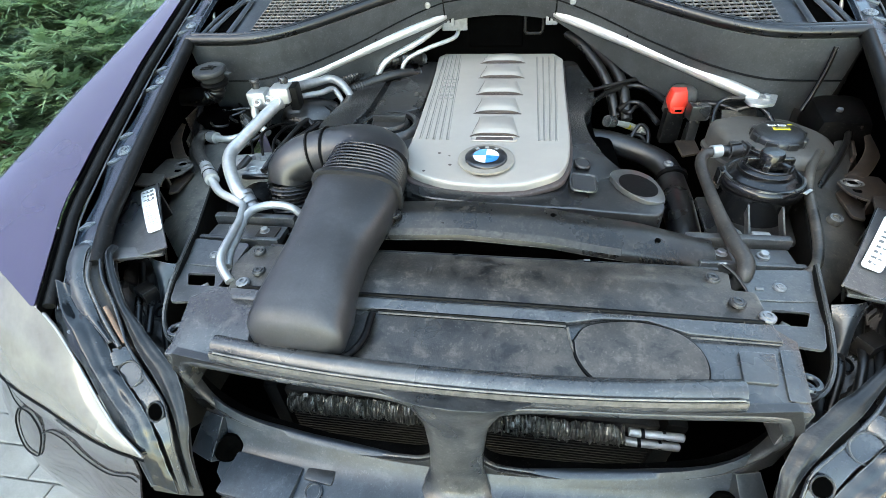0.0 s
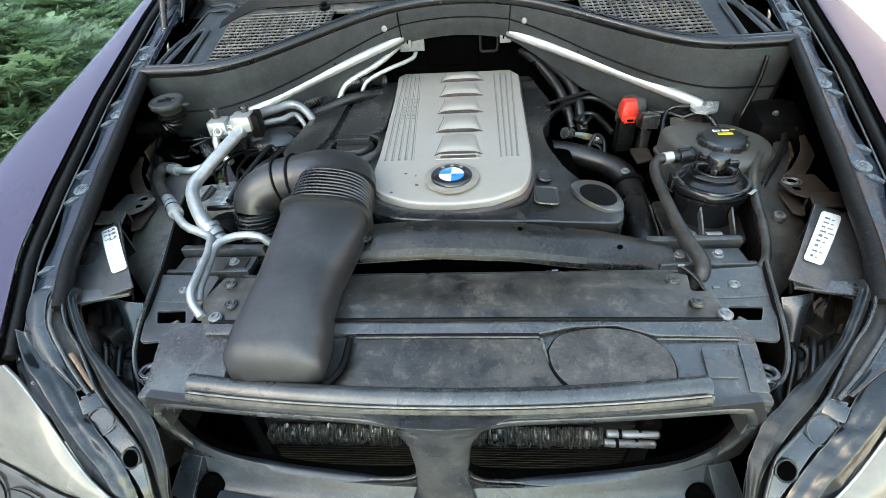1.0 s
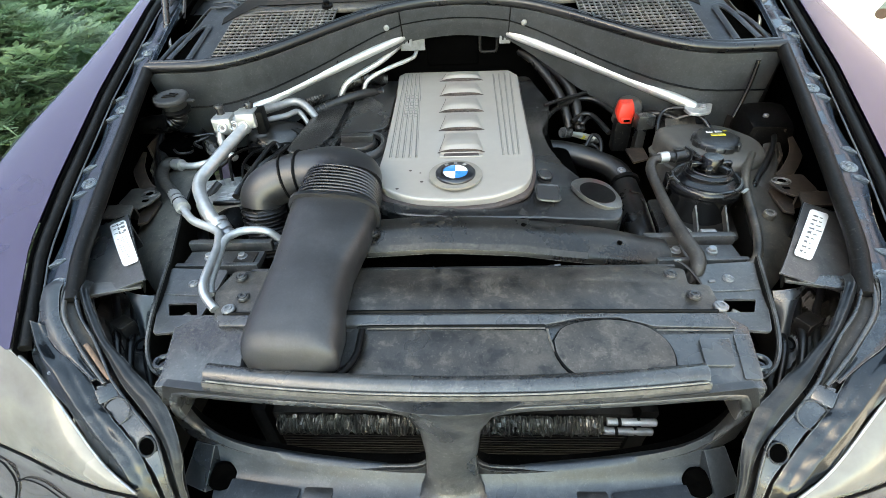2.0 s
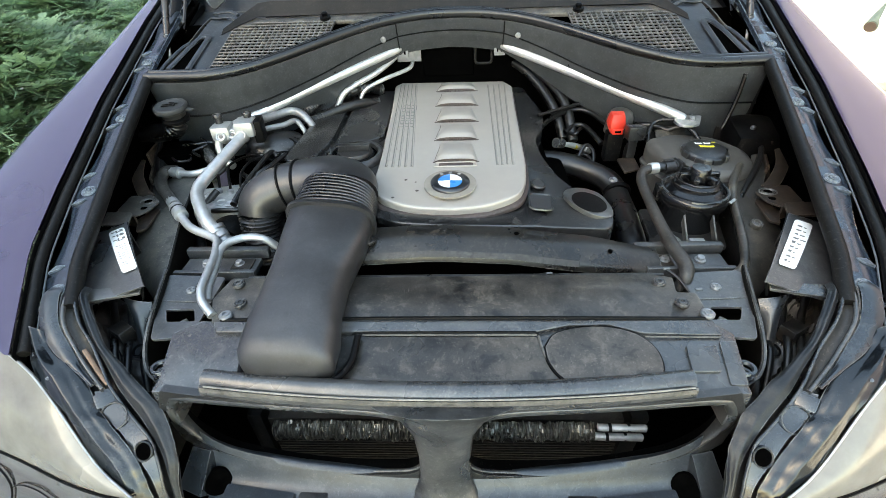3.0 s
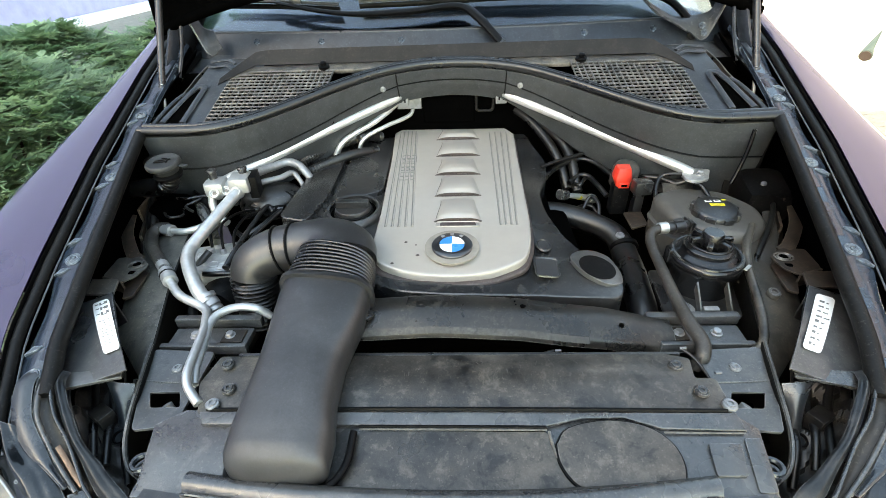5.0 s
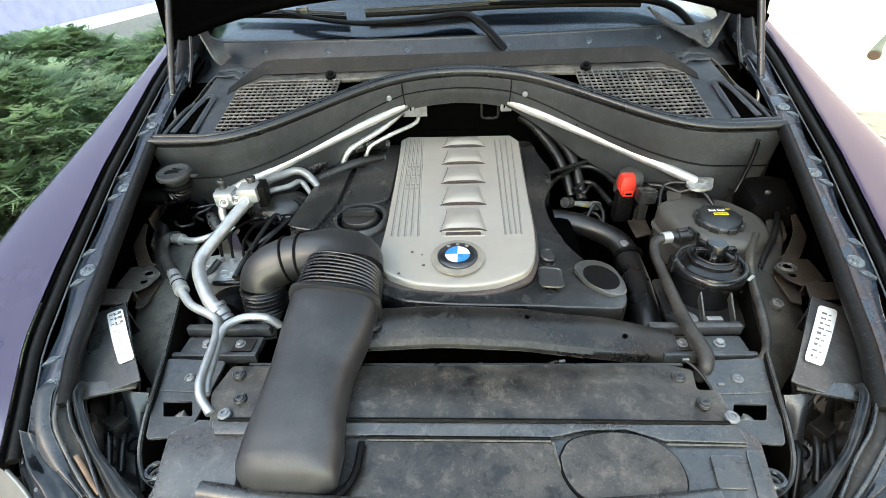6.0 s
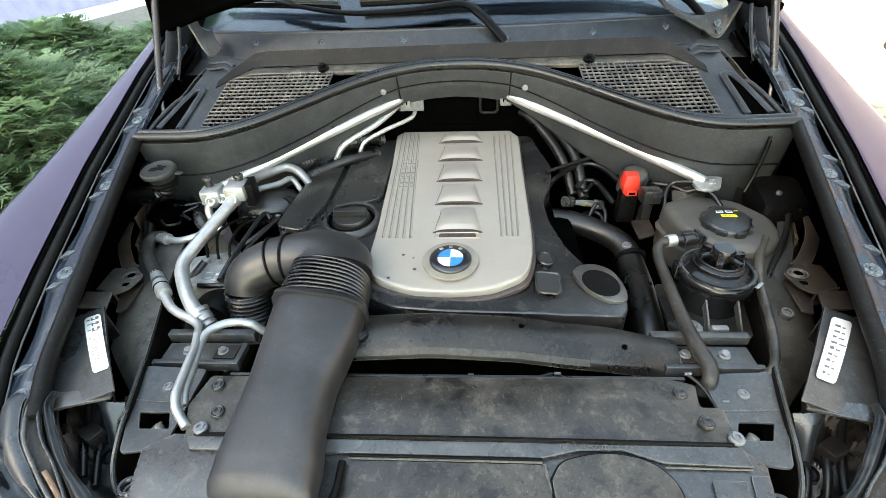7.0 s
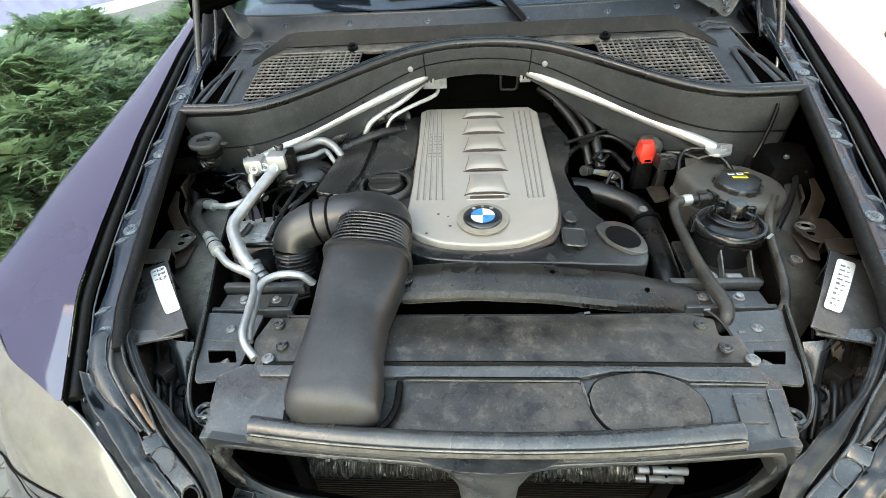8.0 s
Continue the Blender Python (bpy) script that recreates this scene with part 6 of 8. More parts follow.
part("connector", pipe([(-0.575, 1.055, 0.953), (-0.60, 1.085, 0.965), (-0.615, 1.10, 0.975)], [0.014, 0.016, 0.010], segs=12, sub=5), M["plastic_grey"], ac)

valve = thing("expansion_valve", (-0.53, 1.12, 0.95), "cast aluminium valve block with two black caps", "valve")
g = bmesh.new()
for p, s, b in (((-0.557, 1.104, 1.024), (0.044, 0.050, 0.034), 0.007), ((-0.500, 1.112, 1.030), (0.046, 0.052, 0.038), 0.007), ((-0.528, 1.116, 1.020), (0.075, 0.036, 0.026), 0.009), ((-0.578, 1.108, 1.030), (0.016, 0.03, 0.012), 0.004)):
    box(g, p, s, Matrix.Rotation(0.12, 4, "Z"), b)
part("block", g, M["alu_pipe"], valve, "cast aluminium block", sharp=50)
for x, y in ((-0.552, 1.080), (-0.528, 1.092), (-0.503, 1.084)):
    boss = part("plug", lathe(bmesh.new(), [(0.0125, -0.016), (0.0125, 0.006), (0.0105, 0.008), (0.0085, 0.0075), (0.0075, 0.004), (0.0045, 0.0035)], 18, along((x, y, 1.018), (0.05, -0.75, 0.55))), M["alu_pipe"], valve, "round threaded plug")
    part("socket", lathe(bmesh.new(), [(0.0046, 0.0), (0.0046, 0.0062), (0.0, 0.0062)], 6, along((x, y, 1.018), (0.05, -0.75, 0.55))), M["plastic"], boss)
for x, y in ((-0.565, 1.115), (-0.497, 1.128)):
    part("cap", lathe(bmesh.new(), [(0.0095, 0), (0.0095, 0.017), (0.0115, 0.018), (0.0115, 0.023), (0.0095, 0.025), (0.005, 0.0245), (0.004, 0.021)], 14, Matrix.Translation((x, y, 1.038))), M["plastic"], valve, "black dust cap")
part("small_pipe", pipe([(-0.56, 1.085, 1.02), (-0.565, 1.075, 0.99), (-0.55, 1.06, 0.965), (-0.53, 1.05, 0.955)], 0.009, segs=10, sub=6), M["alu_pipe"], valve)
part("side_pipe", pipe([(-0.485, 1.14, 1.022), (-0.50, 1.20, 1.014), (-0.47, 1.245, 1.01), (-0.442, 1.266, 1.012), (-0.415, 1.262, 1.008), (-0.392, 1.250, 0.992), (-0.372, 1.240, 0.960), (-0.365, 1.235, 0.915)], [0.012, 0.012, 0.011, 0.011, 0.011, 0.010, 0.009], segs=12, sub=6), M["alu_grey"], valve)
part("side_pipe", pipe([(-0.478, 1.12, 1.004), (-0.48, 1.17, 1.0), (-0.44, 1.197, 1.0), (-0.418, 1.225, 1.0), (-0.402, 1.220, 0.985), (-0.388, 1.212, 0.955), (-0.382, 1.208, 0.91)], [0.0072, 0.0072, 0.007, 0.0065, 0.006], segs=10, sub=6), M["alu_grey"], valve)
part("clip", box(bmesh.new(), (-0.476, 1.128, 1.018), (0.022, 0.05, 0.055), Matrix.Rotation(0.2, 4, "Z"), 0.004), M["plastic_dark"], valve)

absu = thing("brake_control_unit", (-0.49, 0.97, 0.85), "aluminium brake control block with black lines", "brake unit")
part("block", box(bmesh.new(), (-0.525, 0.944, 0.905), (0.10, 0.11, 0.05), Matrix.Rotation(0.25, 4, "Z"), 0.004), M["alu_dull"], absu)
for pts in ([(-0.536, 0.965, 0.925), (-0.535, 0.975, 0.955), (-0.548, 1.0, 0.962), (-0.575, 1.03, 0.955)], [(-0.508, 0.962, 0.925), (-0.507, 0.968, 0.955), (-0.527, 1.016, 0.965), (-0.530, 1.045, 0.965), (-0.515, 1.085, 0.962), (-0.49, 1.12, 0.95)], [(-0.484, 0.965, 0.925), (-0.484, 0.975, 0.955), (-0.490, 1.01, 0.963), (-0.490, 1.064, 0.962), (-0.472, 1.088, 0.96), (-0.45, 1.09, 0.95)]):
    part("line", pipe(pts, 0.0032, segs=8, sub=6), M["plastic_dark"], absu)
    part("union", lathe(bmesh.new(), [(0.008, 0), (0.008, 0.012), (0.005, 0.014)], 6, Matrix.Translation((pts[0][0], pts[0][1], 0.928))), M["steel"], absu)
part("hose", pipe([(-0.467, 0.885, 0.945), (-0.463, 0.949, 0.957), (-0.460, 1.043, 0.962), (-0.456, 1.115, 0.962), (-0.443, 1.112, 0.95)], [0.0075, 0.0055, 0.0055, 0.0055], segs=10, sub=6), M["rubber"], absu)
part("plug", pipe([(-0.552, 0.915, 0.925), (-0.530, 0.948, 0.945)], 0.008, segs=10, sub=1), M["rubber"], absu)
for x, y in ((-0.512, 0.918), (-0.490, 0.912), (-0.555, 0.955)):
    part("round_cap", lathe(bmesh.new(), [(0.013, 0), (0.013, 0.003), (0.010, 0.004), (0.009, 0.0025), (0.0, 0.0025)], 18, Matrix.Translation((x, y, 0.9295))), M["alu_dull"], absu)
motor = solo("pump_motor", lathe(bmesh.new(), [(0.045, 0), (0.048, 0.01), (0.048, 0.09), (0.035, 0.1)], 24, along((-0.50, 0.86, 0.86), (0.2, 1, 0.1))), M["plastic_dark"], "black round pump motor", "pump")
coil = thing("sensor_box", (-0.46, 1.17, 0.90), "black ribbed sensor housing with a printed plate", "sensor")
g = bmesh.new()
lathe(g, [(0.075, 0.0), (0.078, 0.03), (0.066, 0.052), (0.04, 0.064), (0.0, 0.067)], 28, Matrix.Translation((-0.470, 1.185, 0.915)) @ Matrix.Rotation(0.3, 4, "Z") @ Matrix.Diagonal((1.05, 0.8, 1, 1)))
part("dome", g, M["plastic"], coil, sharp=60)
for k in range(7):
    a = -0.5 + k * 0.42
    part("rib", pipe([Vector((-0.455, 1.185, 0.974)).lerp(Vector((-0.455 + 0.082 * math.cos(a), 1.185 + 0.064 * math.sin(a), 0.938)), q) + Vector((0, 0, 0.012 * math.sin(math.pi * q))) for q in (0.15, 0.4, 0.7, 1.0)], 0.0045, segs=6, sub=3), M["plastic_dark"], coil)
part("plate", box(bmesh.new(), (-0.472, 1.118, 0.944), (0.105, 0.034, 0.014), Matrix.Rotation(0.08, 4, "Z") @ Matrix.Rotation(0.25, 4, "X"), 0.004), M["plastic_dark"], coil)
for k in range(5):
    part("print_bar", box(bmesh.new(), (-0.508 + k * 0.020, 1.117 + k * 0.0015, 0.9522), (0.013, 0.006, 0.001), Matrix.Rotation(0.25, 4, "X")), M["pewter"], coil)
for pts, r in (([(-0.66, 1.17, 0.98), (-0.63, 1.14, 0.975), (-0.655, 1.11, 0.97), (-0.63, 1.09, 0.965)], 0.0035), ([(-0.70, 1.15, 0.97), (-0.66, 1.13, 0.98), (-0.62, 1.15, 0.975), (-0.60, 1.12, 0.96)], 0.003), ([(-0.71, 1.10, 0.96), (-0.68, 1.07, 0.962), (-0.66, 1.09, 0.955), (-0.68, 1.13, 0.95)], 0.003), ([(-0.60, 1.01, 0.93), (-0.57, 1.03, 0.94), (-0.55, 1.08, 0.95), (-0.57, 1.14, 0.95)], 0.0045)):
    solo("cable", pipe(pts, r, segs=8, sub=7), M["plastic"], "thin black cable in the engine bay", "cable", "engine bay cables")
solo("rubber_plug", lathe(bmesh.new(), [(0.020, -0.01), (0.021, 0.004), (0.016, 0.012), (0.008, 0.014), (0.0, 0.011)], 18, along((-0.742, 1.178, 1.055), (0.3, -0.6, 0.7))), M["rubber"], "black rubber plug in the corner of the bay", "plug")

# ---- washer filler ----
fill = thing("washer_filler", (-0.672, 1.105, 0.95), "black washer fluid cap on a ribbed neck", "washer filler")
wt = along((-0.668, 1.110, 1.074), (0, -0.12, 1)) @ Matrix.Scale(0.92, 4)
capw = part("cap", lathe(bmesh.new(), [(0.026, -0.014), (0.029, -0.012), (0.030, -0.003), (0.034, 0.001), (0.041, 0.005), (0.0425, 0.009), (0.042, 0.015), (0.040, 0.018), (0.037, 0.0185), (0.035, 0.0165), (0.0, 0.0175)], 36, wt), M["cap_black"], fill, "flat round cap with raised symbol")
for dx, dy, sx, sy, a in ((0, 0.004, 0.034, 0.004, 0.35), (-0.004, -0.006, 0.026, 0.004, 0.2), (0.012, 0.0, 0.004, 0.016, 0.3), (-0.012, -0.002, 0.004, 0.012, 0.3), (0.0, 0.012, 0.014, 0.004, -0.3)):
    part("symbol", box(bmesh.new(), wt @ Vector((dx, dy, 0.0185)), (sx, sy, 0.003), Matrix.Rotation(a, 4, "Z"), 0.001), M["plastic_dark"], capw)
part("tab", box(bmesh.new(), wt @ Vector((0.045, -0.002, 0.006)), (0.03, 0.012, 0.004), Matrix.Rotation(-0.3, 4, "Z"), 0.001), M["cap_black"], capw)
part("neck", pipe([(-0.668, 1.108, 1.070), (-0.668, 1.109, 1.052), (-0.674, 1.111, 1.034), (-0.70, 1.115, 1.022), (-0.78, 1.12, 1.014)], 0.021, segs=18, sub=10, ribs=0.0018, pitch=0.008), M["cable"], fill, "black ribbed neck", sharp=80)
part("collar", lathe(bmesh.new(), [(0.024, -0.030), (0.034, -0.026), (0.036, -0.018), (0.030, -0.013)], 32, wt), M["plastic_dark"], fill)
part("tank", box(bmesh.new(), (-0.72, 1.14, 0.88), (0.08, 0.10, 0.18), Matrix(), 0.02), M["void"], fill)

# ---- reservoirs on the other side ----
res = thing("coolant_reservoir", (0.58, 1.05, 0.85), "smoky brown plastic reservoir with a black screw cap", "reservoir")
pts = [(0.483, 1.142), (0.568, 1.182), (0.663, 1.167), (0.713, 1.092), (0.698, 1.012), (0.628, 0.952), (0.558, 0.967), (0.493, 1.032)]
g = slab(rounded(pts, 0.03, 4), lambda x, y: 0.962 - 0.05 * (x - 0.58), 0.12, 0.022, 4)
part("tank", g, M["reservoir"], res, "smoky plastic tank", sharp=45)
pts = [(0.473, 1.132), (0.568, 1.187), (0.673, 1.172), (0.721, 1.092), (0.703, 1.007), (0.628, 0.944), (0.548, 0.957), (0.486, 1.022)]
part("weld_seam", slab(rounded(pts, 0.03, 4), 0.918, 0.006, 0.002), M["reservoir"], res)
yc = along((0.590, 1.046, 0.958), (0, -0.1, 1)) @ Matrix.Scale(0.92, 4)
lid = part("cap", lathe(bmesh.new(), [(0.056, -0.004), (0.058, 0.0), (0.057, 0.004), (0.0525, 0.006), (0.0515, 0.018), (0.047, 0.0235), (0.042, 0.0245), (0.0, 0.026)], 40, yc), M["plastic"], res, "black cap with yellow sticker")
for i in range(8):
    a = i * math.pi / 4 + 0.2
    part("grip", box(bmesh.new(), yc @ Vector((0.050 * math.cos(a), 0.050 * math.sin(a), 0.012)), (0.011, 0.022, 0.017), Matrix.Rotation(a, 4, "Z"), 0.004), M["plastic"], lid)
part("sticker", box(bmesh.new(), yc @ Vector((0.004, 0.008, 0.0255)), (0.031, 0.009, 0.0015)), M["yellow"], lid)
part("sticker_mark", box(bmesh.new(), yc @ Vector((0.004, 0.008, 0.0264)), (0.026, 0.0018, 0.0008)), M["ink"], lid)
for dx in (-0.011, 0.010):
    part("pictogram", box(bmesh.new(), yc @ Vector((dx, 0.024, 0.0250)), (0.014, 0.008, 0.0015), Matrix(), 0.0006), M["white"], lid)
    part("pictogram_mark", box(bmesh.new(), yc @ Vector((dx, 0.024, 0.0259)), (0.010, 0.004, 0.0006)), M["ink"], lid)
part("sticker", box(bmesh.new(), yc @ Vector((0.028, 0.028, 0.0248)), (0.009, 0.003, 0.0012)), M["yellow"], lid)
part("outlet", pipe([(0.452, 0.995, 0.956), (0.47, 0.998, 0.957)], 0.013, segs=14, sub=1), M["alu"], res)
joint = part("connector", pipe([(0.47, 0.998, 0.957), (0.484, 0.999, 0.957), (0.486, 0.999, 0.957), (0.505, 1.003, 0.958), (0.507, 1.003, 0.958), (0.522, 1.006, 0.958)], [0.0120, 0.0125, 0.0155, 0.0155, 0.012, 0.012], segs=12, sub=4), M["plastic"], res, "black quick connector", sharp=35)
for dx in (0.004, 0.012):
    part("ear", box(bmesh.new(), (0.512 + dx, 1.004, 0.962 - dx * 0.3), (0.004, 0.030, 0.024), Matrix.Rotation(0.2, 4, "Z"), 0.002), M["plastic"], joint)
part("latch", box(bmesh.new(), (0.492, 1.0, 0.973), (0.022, 0.012, 0.006), Matrix.Rotation(0.2, 4, "Z"), 0.002), M["plastic"], joint)
part("outlet_hose", pipe([(0.455, 0.995, 0.956), (0.438, 0.99, 0.952), (0.428, 0.965, 0.942), (0.428, 0.90, 0.928), (0.425, 0.82, 0.922), (0.425, 0.75, 0.918), (0.43, 0.705, 0.915), (0.425, 0.68, 0.905), (0.415, 0.675, 0.88)], [0.0105, 0.0105, 0.0105, 0.0105, 0.011, 0.013, 0.013, 0.012, 0.011], segs=12, sub=7), M["dusty_hose"], res, "dusty grey brown rubber hose")

tank = thing("fluid_reservoir", (0.512, 0.897, 0.85), "black round fluid reservoir with a star grip cap", "reservoir")
fc = Vector((0.516, 0.905, 0.0))
part("body", lathe(bmesh.new(), [(0.056, 0.85), (0.060, 0.86), (0.062, 0.925), (0.069, 0.932), (0.070, 0.948), (0.066, 0.955), (0.060, 0.957), (0.054, 0.964), (0.048, 0.966), (0.0, 0.966)], 40, Matrix.Translation(fc)), M["gloss_black"], tank)
g = lathe(bmesh.new(), [(0.046, 0.964), (0.047, 0.972), (0.042, 0.977), (0.036, 0.977), (0.034, 0.972), (0.020, 0.972), (0.020, 1.000), (0.0175, 1.004), (0.0, 1.0045)], 36, Matrix.Translation(fc))
star = part("cap", g, M["gloss_black"], tank)
part("cap_well", lathe(bmesh.new(), [(0.034, 0.9728), (0.0, 0.973)], 24, Matrix.Translation(fc)), M["void"], star)
part("cap_ring", tube(bmesh.new(), [fc + Vector((0.0385 * math.cos(a), 0.0385 * math.sin(a), 0.978)) for a in np.linspace(0, 2 * math.pi, 31)], 0.0032, segs=8, sub=1, caps=False), M["gloss_black"], star)
for i in range(6):
    a = i * math.pi / 3
    part("grip", box(bmesh.new(), fc + Vector((0.029 * math.cos(a), 0.029 * math.sin(a), 0.982)), (0.022, 0.011, 0.020), Matrix.Rotation(a, 4, "Z"), 0.003), M["gloss_black"], star)
part("rim", lathe(bmesh.new(), [(0.067, 0.9545), (0.066, 0.9575), (0.061, 0.9585), (0.059, 0.957)], 40, Matrix.Translation(fc)), M["gloss_black"], tank)
# paler arcs on two stretches of the rim
for a0, a1 in ((2.75, 3.45), (5.2, 6.1)):
    part("rim_mark", tube(bmesh.new(), [fc + Vector((0.064 * math.cos(a), 0.064 * math.sin(a), 0.9578)) for a in np.linspace(a0, a1, 9)], 0.0022, segs=6, sub=1), M["cowl"], tank, "pale patch on the rim")
part("clip", box(bmesh.new(), fc + Vector((-0.068, 0.012, 0.945)), (0.012, 0.022, 0.03), Matrix(), 0.003), M["gloss_black"], tank)
part("clip", box(bmesh.new(), fc + Vector((0.058, -0.045, 0.95)), (0.022, 0.006, 0.003), Matrix.Rotation(0.7, 4, "Z"), 0.001), M["alu_dull"], tank, "pale sticker on the rim")
tray = thing("reservoir_tray", (0.50, 0.82, 0.85), "dirty steel tray below the fluid reservoir", "bracket")
part("sheet", slab(rounded([(0.415, 0.795), (0.56, 0.80), (0.60, 0.95), (0.43, 0.95)], 0.01), 0.878, 0.008, 0.002), M["plastic"], tray)
for x in (0.432, 0.478, 0.535):
    part("fin", slab([(x, 0.80), (x + 0.003, 0.80), (x + 0.003, 0.845), (x, 0.845)], lambda a, c: 0.888 + (c - 0.80) * 0.9, 0.02, 0), M["body_dull"], tray)
place("bolt", HEX, along((0.457, 0.822, 0.884), (0, -0.1, 1)), tray, "bright zinc bolt and washer")
part("washer", lathe(bmesh.new(), [(0.019, 0), (0.019, 0.003), (0.012, 0.004)], 24, Matrix.Translation((0.457, 0.822, 0.879))), M["alu"], tray)
part("clip", box(bmesh.new(), (0.502, 0.812, 0.886), (0.03, 0.012, 0.010), Matrix(), 0.003), M["alu_dull"], tray)
part("vent_hose", pipe([(0.655, 1.005, 0.955), (0.612, 0.94, 0.952), (0.585, 0.875, 0.942), (0.567, 0.80, 0.930), (0.552, 0.74, 0.915), (0.535, 0.705, 0.902), (0.505, 0.695, 0.88)], 0.0082, segs=10, sub=7), M["plastic_dusty"], tray, "dusty grey vent hose")

# ---- electrics ----
term = thing("jump_terminal", (0.42, 1.18, 0.92), "red plastic cap over the battery terminal", "terminal")
g = bmesh.new()
skin(g, [[Vector((0.430 + a * w + 0.002 * c, 1.203 + c * d + s, z)) for a, c in ((-1, -0.6), (-0.75, -1), (0.75, -1), (1, -0.6), (1, 1), (-1, 1))] for w, d, s, z in ((0.0150, 0.015, -0.002, 0.960), (0.0215, 0.018, -0.002, 0.974), (0.0225, 0.018, 0.0, 0.982), (0.0175, 0.016, 0.002, 1.004), (0.0160, 0.0145, 0.002, 1.007))])
bevel(g, 0.0016)
red = part("cap", g, M["red"], term, "bright red cap")
part("cap_foot", box(bmesh.new(), (0.4305, 1.1825, 0.966), (0.026, 0.006, 0.014), Matrix(), 0.002), M["red"], red)
part("cap_slot", box(bmesh.new(), (0.4305, 1.179, 0.9665), (0.015, 0.003, 0.005), Matrix(), 0.001), M["void"], red)
part("post", box(bmesh.new(), (0.430, 1.203, 0.920), (0.042, 0.034, 0.08), Matrix(), 0.006), M["plastic_dark"], term)
part("bracket", slab(rounded([(0.436, 1.165), (0.482, 1.17), (0.478, 1.105), (0.435, 1.087)], 0.006), 0.90, 0.006, 0.002), M["rust"], term, "rusty brown bracket")
g = box(bmesh.new(), (0.464, 1.155, 0.976), (0.042, 0.032, 0.034), Matrix.Rotation(0.1, 4, "Z"), 0.004)
box(g, (0.470, 1.18, 0.92), (0.022, 0.03, 0.09), Matrix(), 0.004)
solo("relay_box", g, M["plastic"], "small black relay box", "relay")
g = lathe(bmesh.new(), [(0.034, -0.05), (0.034, -0.006), (0.030, 0.006), (0.018, 0.012), (0.0, 0.013)], 24, along((0.452, 1.243, 0.985), (0, -0.3, 1)))
solo("vacuum_dome", g, M["dirty_steel"], "dusty grey dome behind the terminal", "valve")
g = grid(lambda u, v: Vector((0.535 + 0.075 * u - 0.012 * v, 1.205 - 0.055 * v, 0.958 + 0.012 * math.sin(3.0 * u) - 0.02 * v)), list(np.linspace(0, 1, 8)), list(np.linspace(0, 1, 6)), 0.003)
solo("heat_shield", g, M["dirty_steel"], "dusty bent sheet below the strut brace", "shield")
g = grid(lambda t, q: Vector((0.690 + 0.085 * t, 1.205 + 0.012 * t + 0.01 * math.sin(3 * q), 1.098 - 0.19 * q)), list(np.linspace(0, 1, 6)), list(np.linspace(0, 1, 6)), 0.003)
solo("corner_panel", g, M["flap"], "dusty dark panel closing the corner of the bay", "panel")
solo("cable", pipe([(0.700, 1.178, 1.105), (0.698, 1.174, 1.06), (0.690, 1.170, 1.01), (0.680, 1.165, 0.975)], 0.0048, segs=8, sub=5), M["cable"], "black cable down the cowl panel", "cable", "engine bay cables")
solo("cable", pipe([(0.555, 1.175, 0.972), (0.585, 1.165, 0.985), (0.605, 1.15, 0.975), (0.62, 1.13, 0.955)], 0.006, segs=8, sub=6), M["cable"], "black cable below the strut brace", "cable", "engine bay cables")
g = bmesh.new()
box(g, (0.752, 1.155, 0.95), (0.11, 0.135, 0.085), Matrix.Rotation(-0.15, 4, "Z") @ Matrix.Rotation(0.12, 4, "X"), 0.028)
solo("horn", g, M["plastic_dark"], "dark square siren housing", "siren")
solo("siren_bolt", lathe(bmesh.new(), [(0.006, 0), (0.006, 0.006), (0.003, 0.008)], 10, along((0.731, 1.126, 0.990), (0, -0.1, 1))), M["steel"], "small bright nut on the siren", "nut")
sens = thing("pressure_line", (0.33, 1.26, 0.85), "metal sensor line with a yellow band", "sensor")
part("tube", pipe([(0.30, 1.232, 0.915), (0.34, 1.262, 0.895), (0.395, 1.312, 0.86)], [0.006, 0.007, 0.009, 0.008], segs=10, sub=5), M["alu"], sens)
part("head", pipe([(0.285, 1.226, 0.92), (0.305, 1.24, 0.912)], 0.014, segs=14, sub=1), M["plastic_grey"], sens)
part("band", pipe([(0.345, 1.266, 0.8915), (0.355, 1.275, 0.886)], 0.0085, segs=10, sub=1), M["yellow"], sens)
part("end", pipe([(0.385, 1.303, 0.866), (0.405, 1.32, 0.854)], 0.013, segs=10, sub=1), M["alu_dull"], sens)
hose = thing("charge_hose", (0.35, 1.15, 0.8), "thick black charge air hose", "hose")
part("tube", pipe([(0.21, 1.22, 0.87), (0.28, 1.215, 0.87), (0.36, 1.185, 0.86), (0.415, 1.13, 0.85), (0.425, 1.06, 0.83), (0.415, 0.96, 0.83), (0.405, 0.86, 0.82), (0.40, 0.80, 0.76)], [0.03, 0.03, 0.028, 0.03, 0.032, 0.03, 0.03], segs=18, sub=7), M["rubber"], hose)
part("clamp", pipe([(0.427, 1.095, 0.842), (0.427, 1.085, 0.839)], 0.034, segs=18, sub=1), M["plastic_dark"], hose)
place("screw", SCREW, along((0.415, 1.10, 0.872), (0, -0.2, 1)), hose)

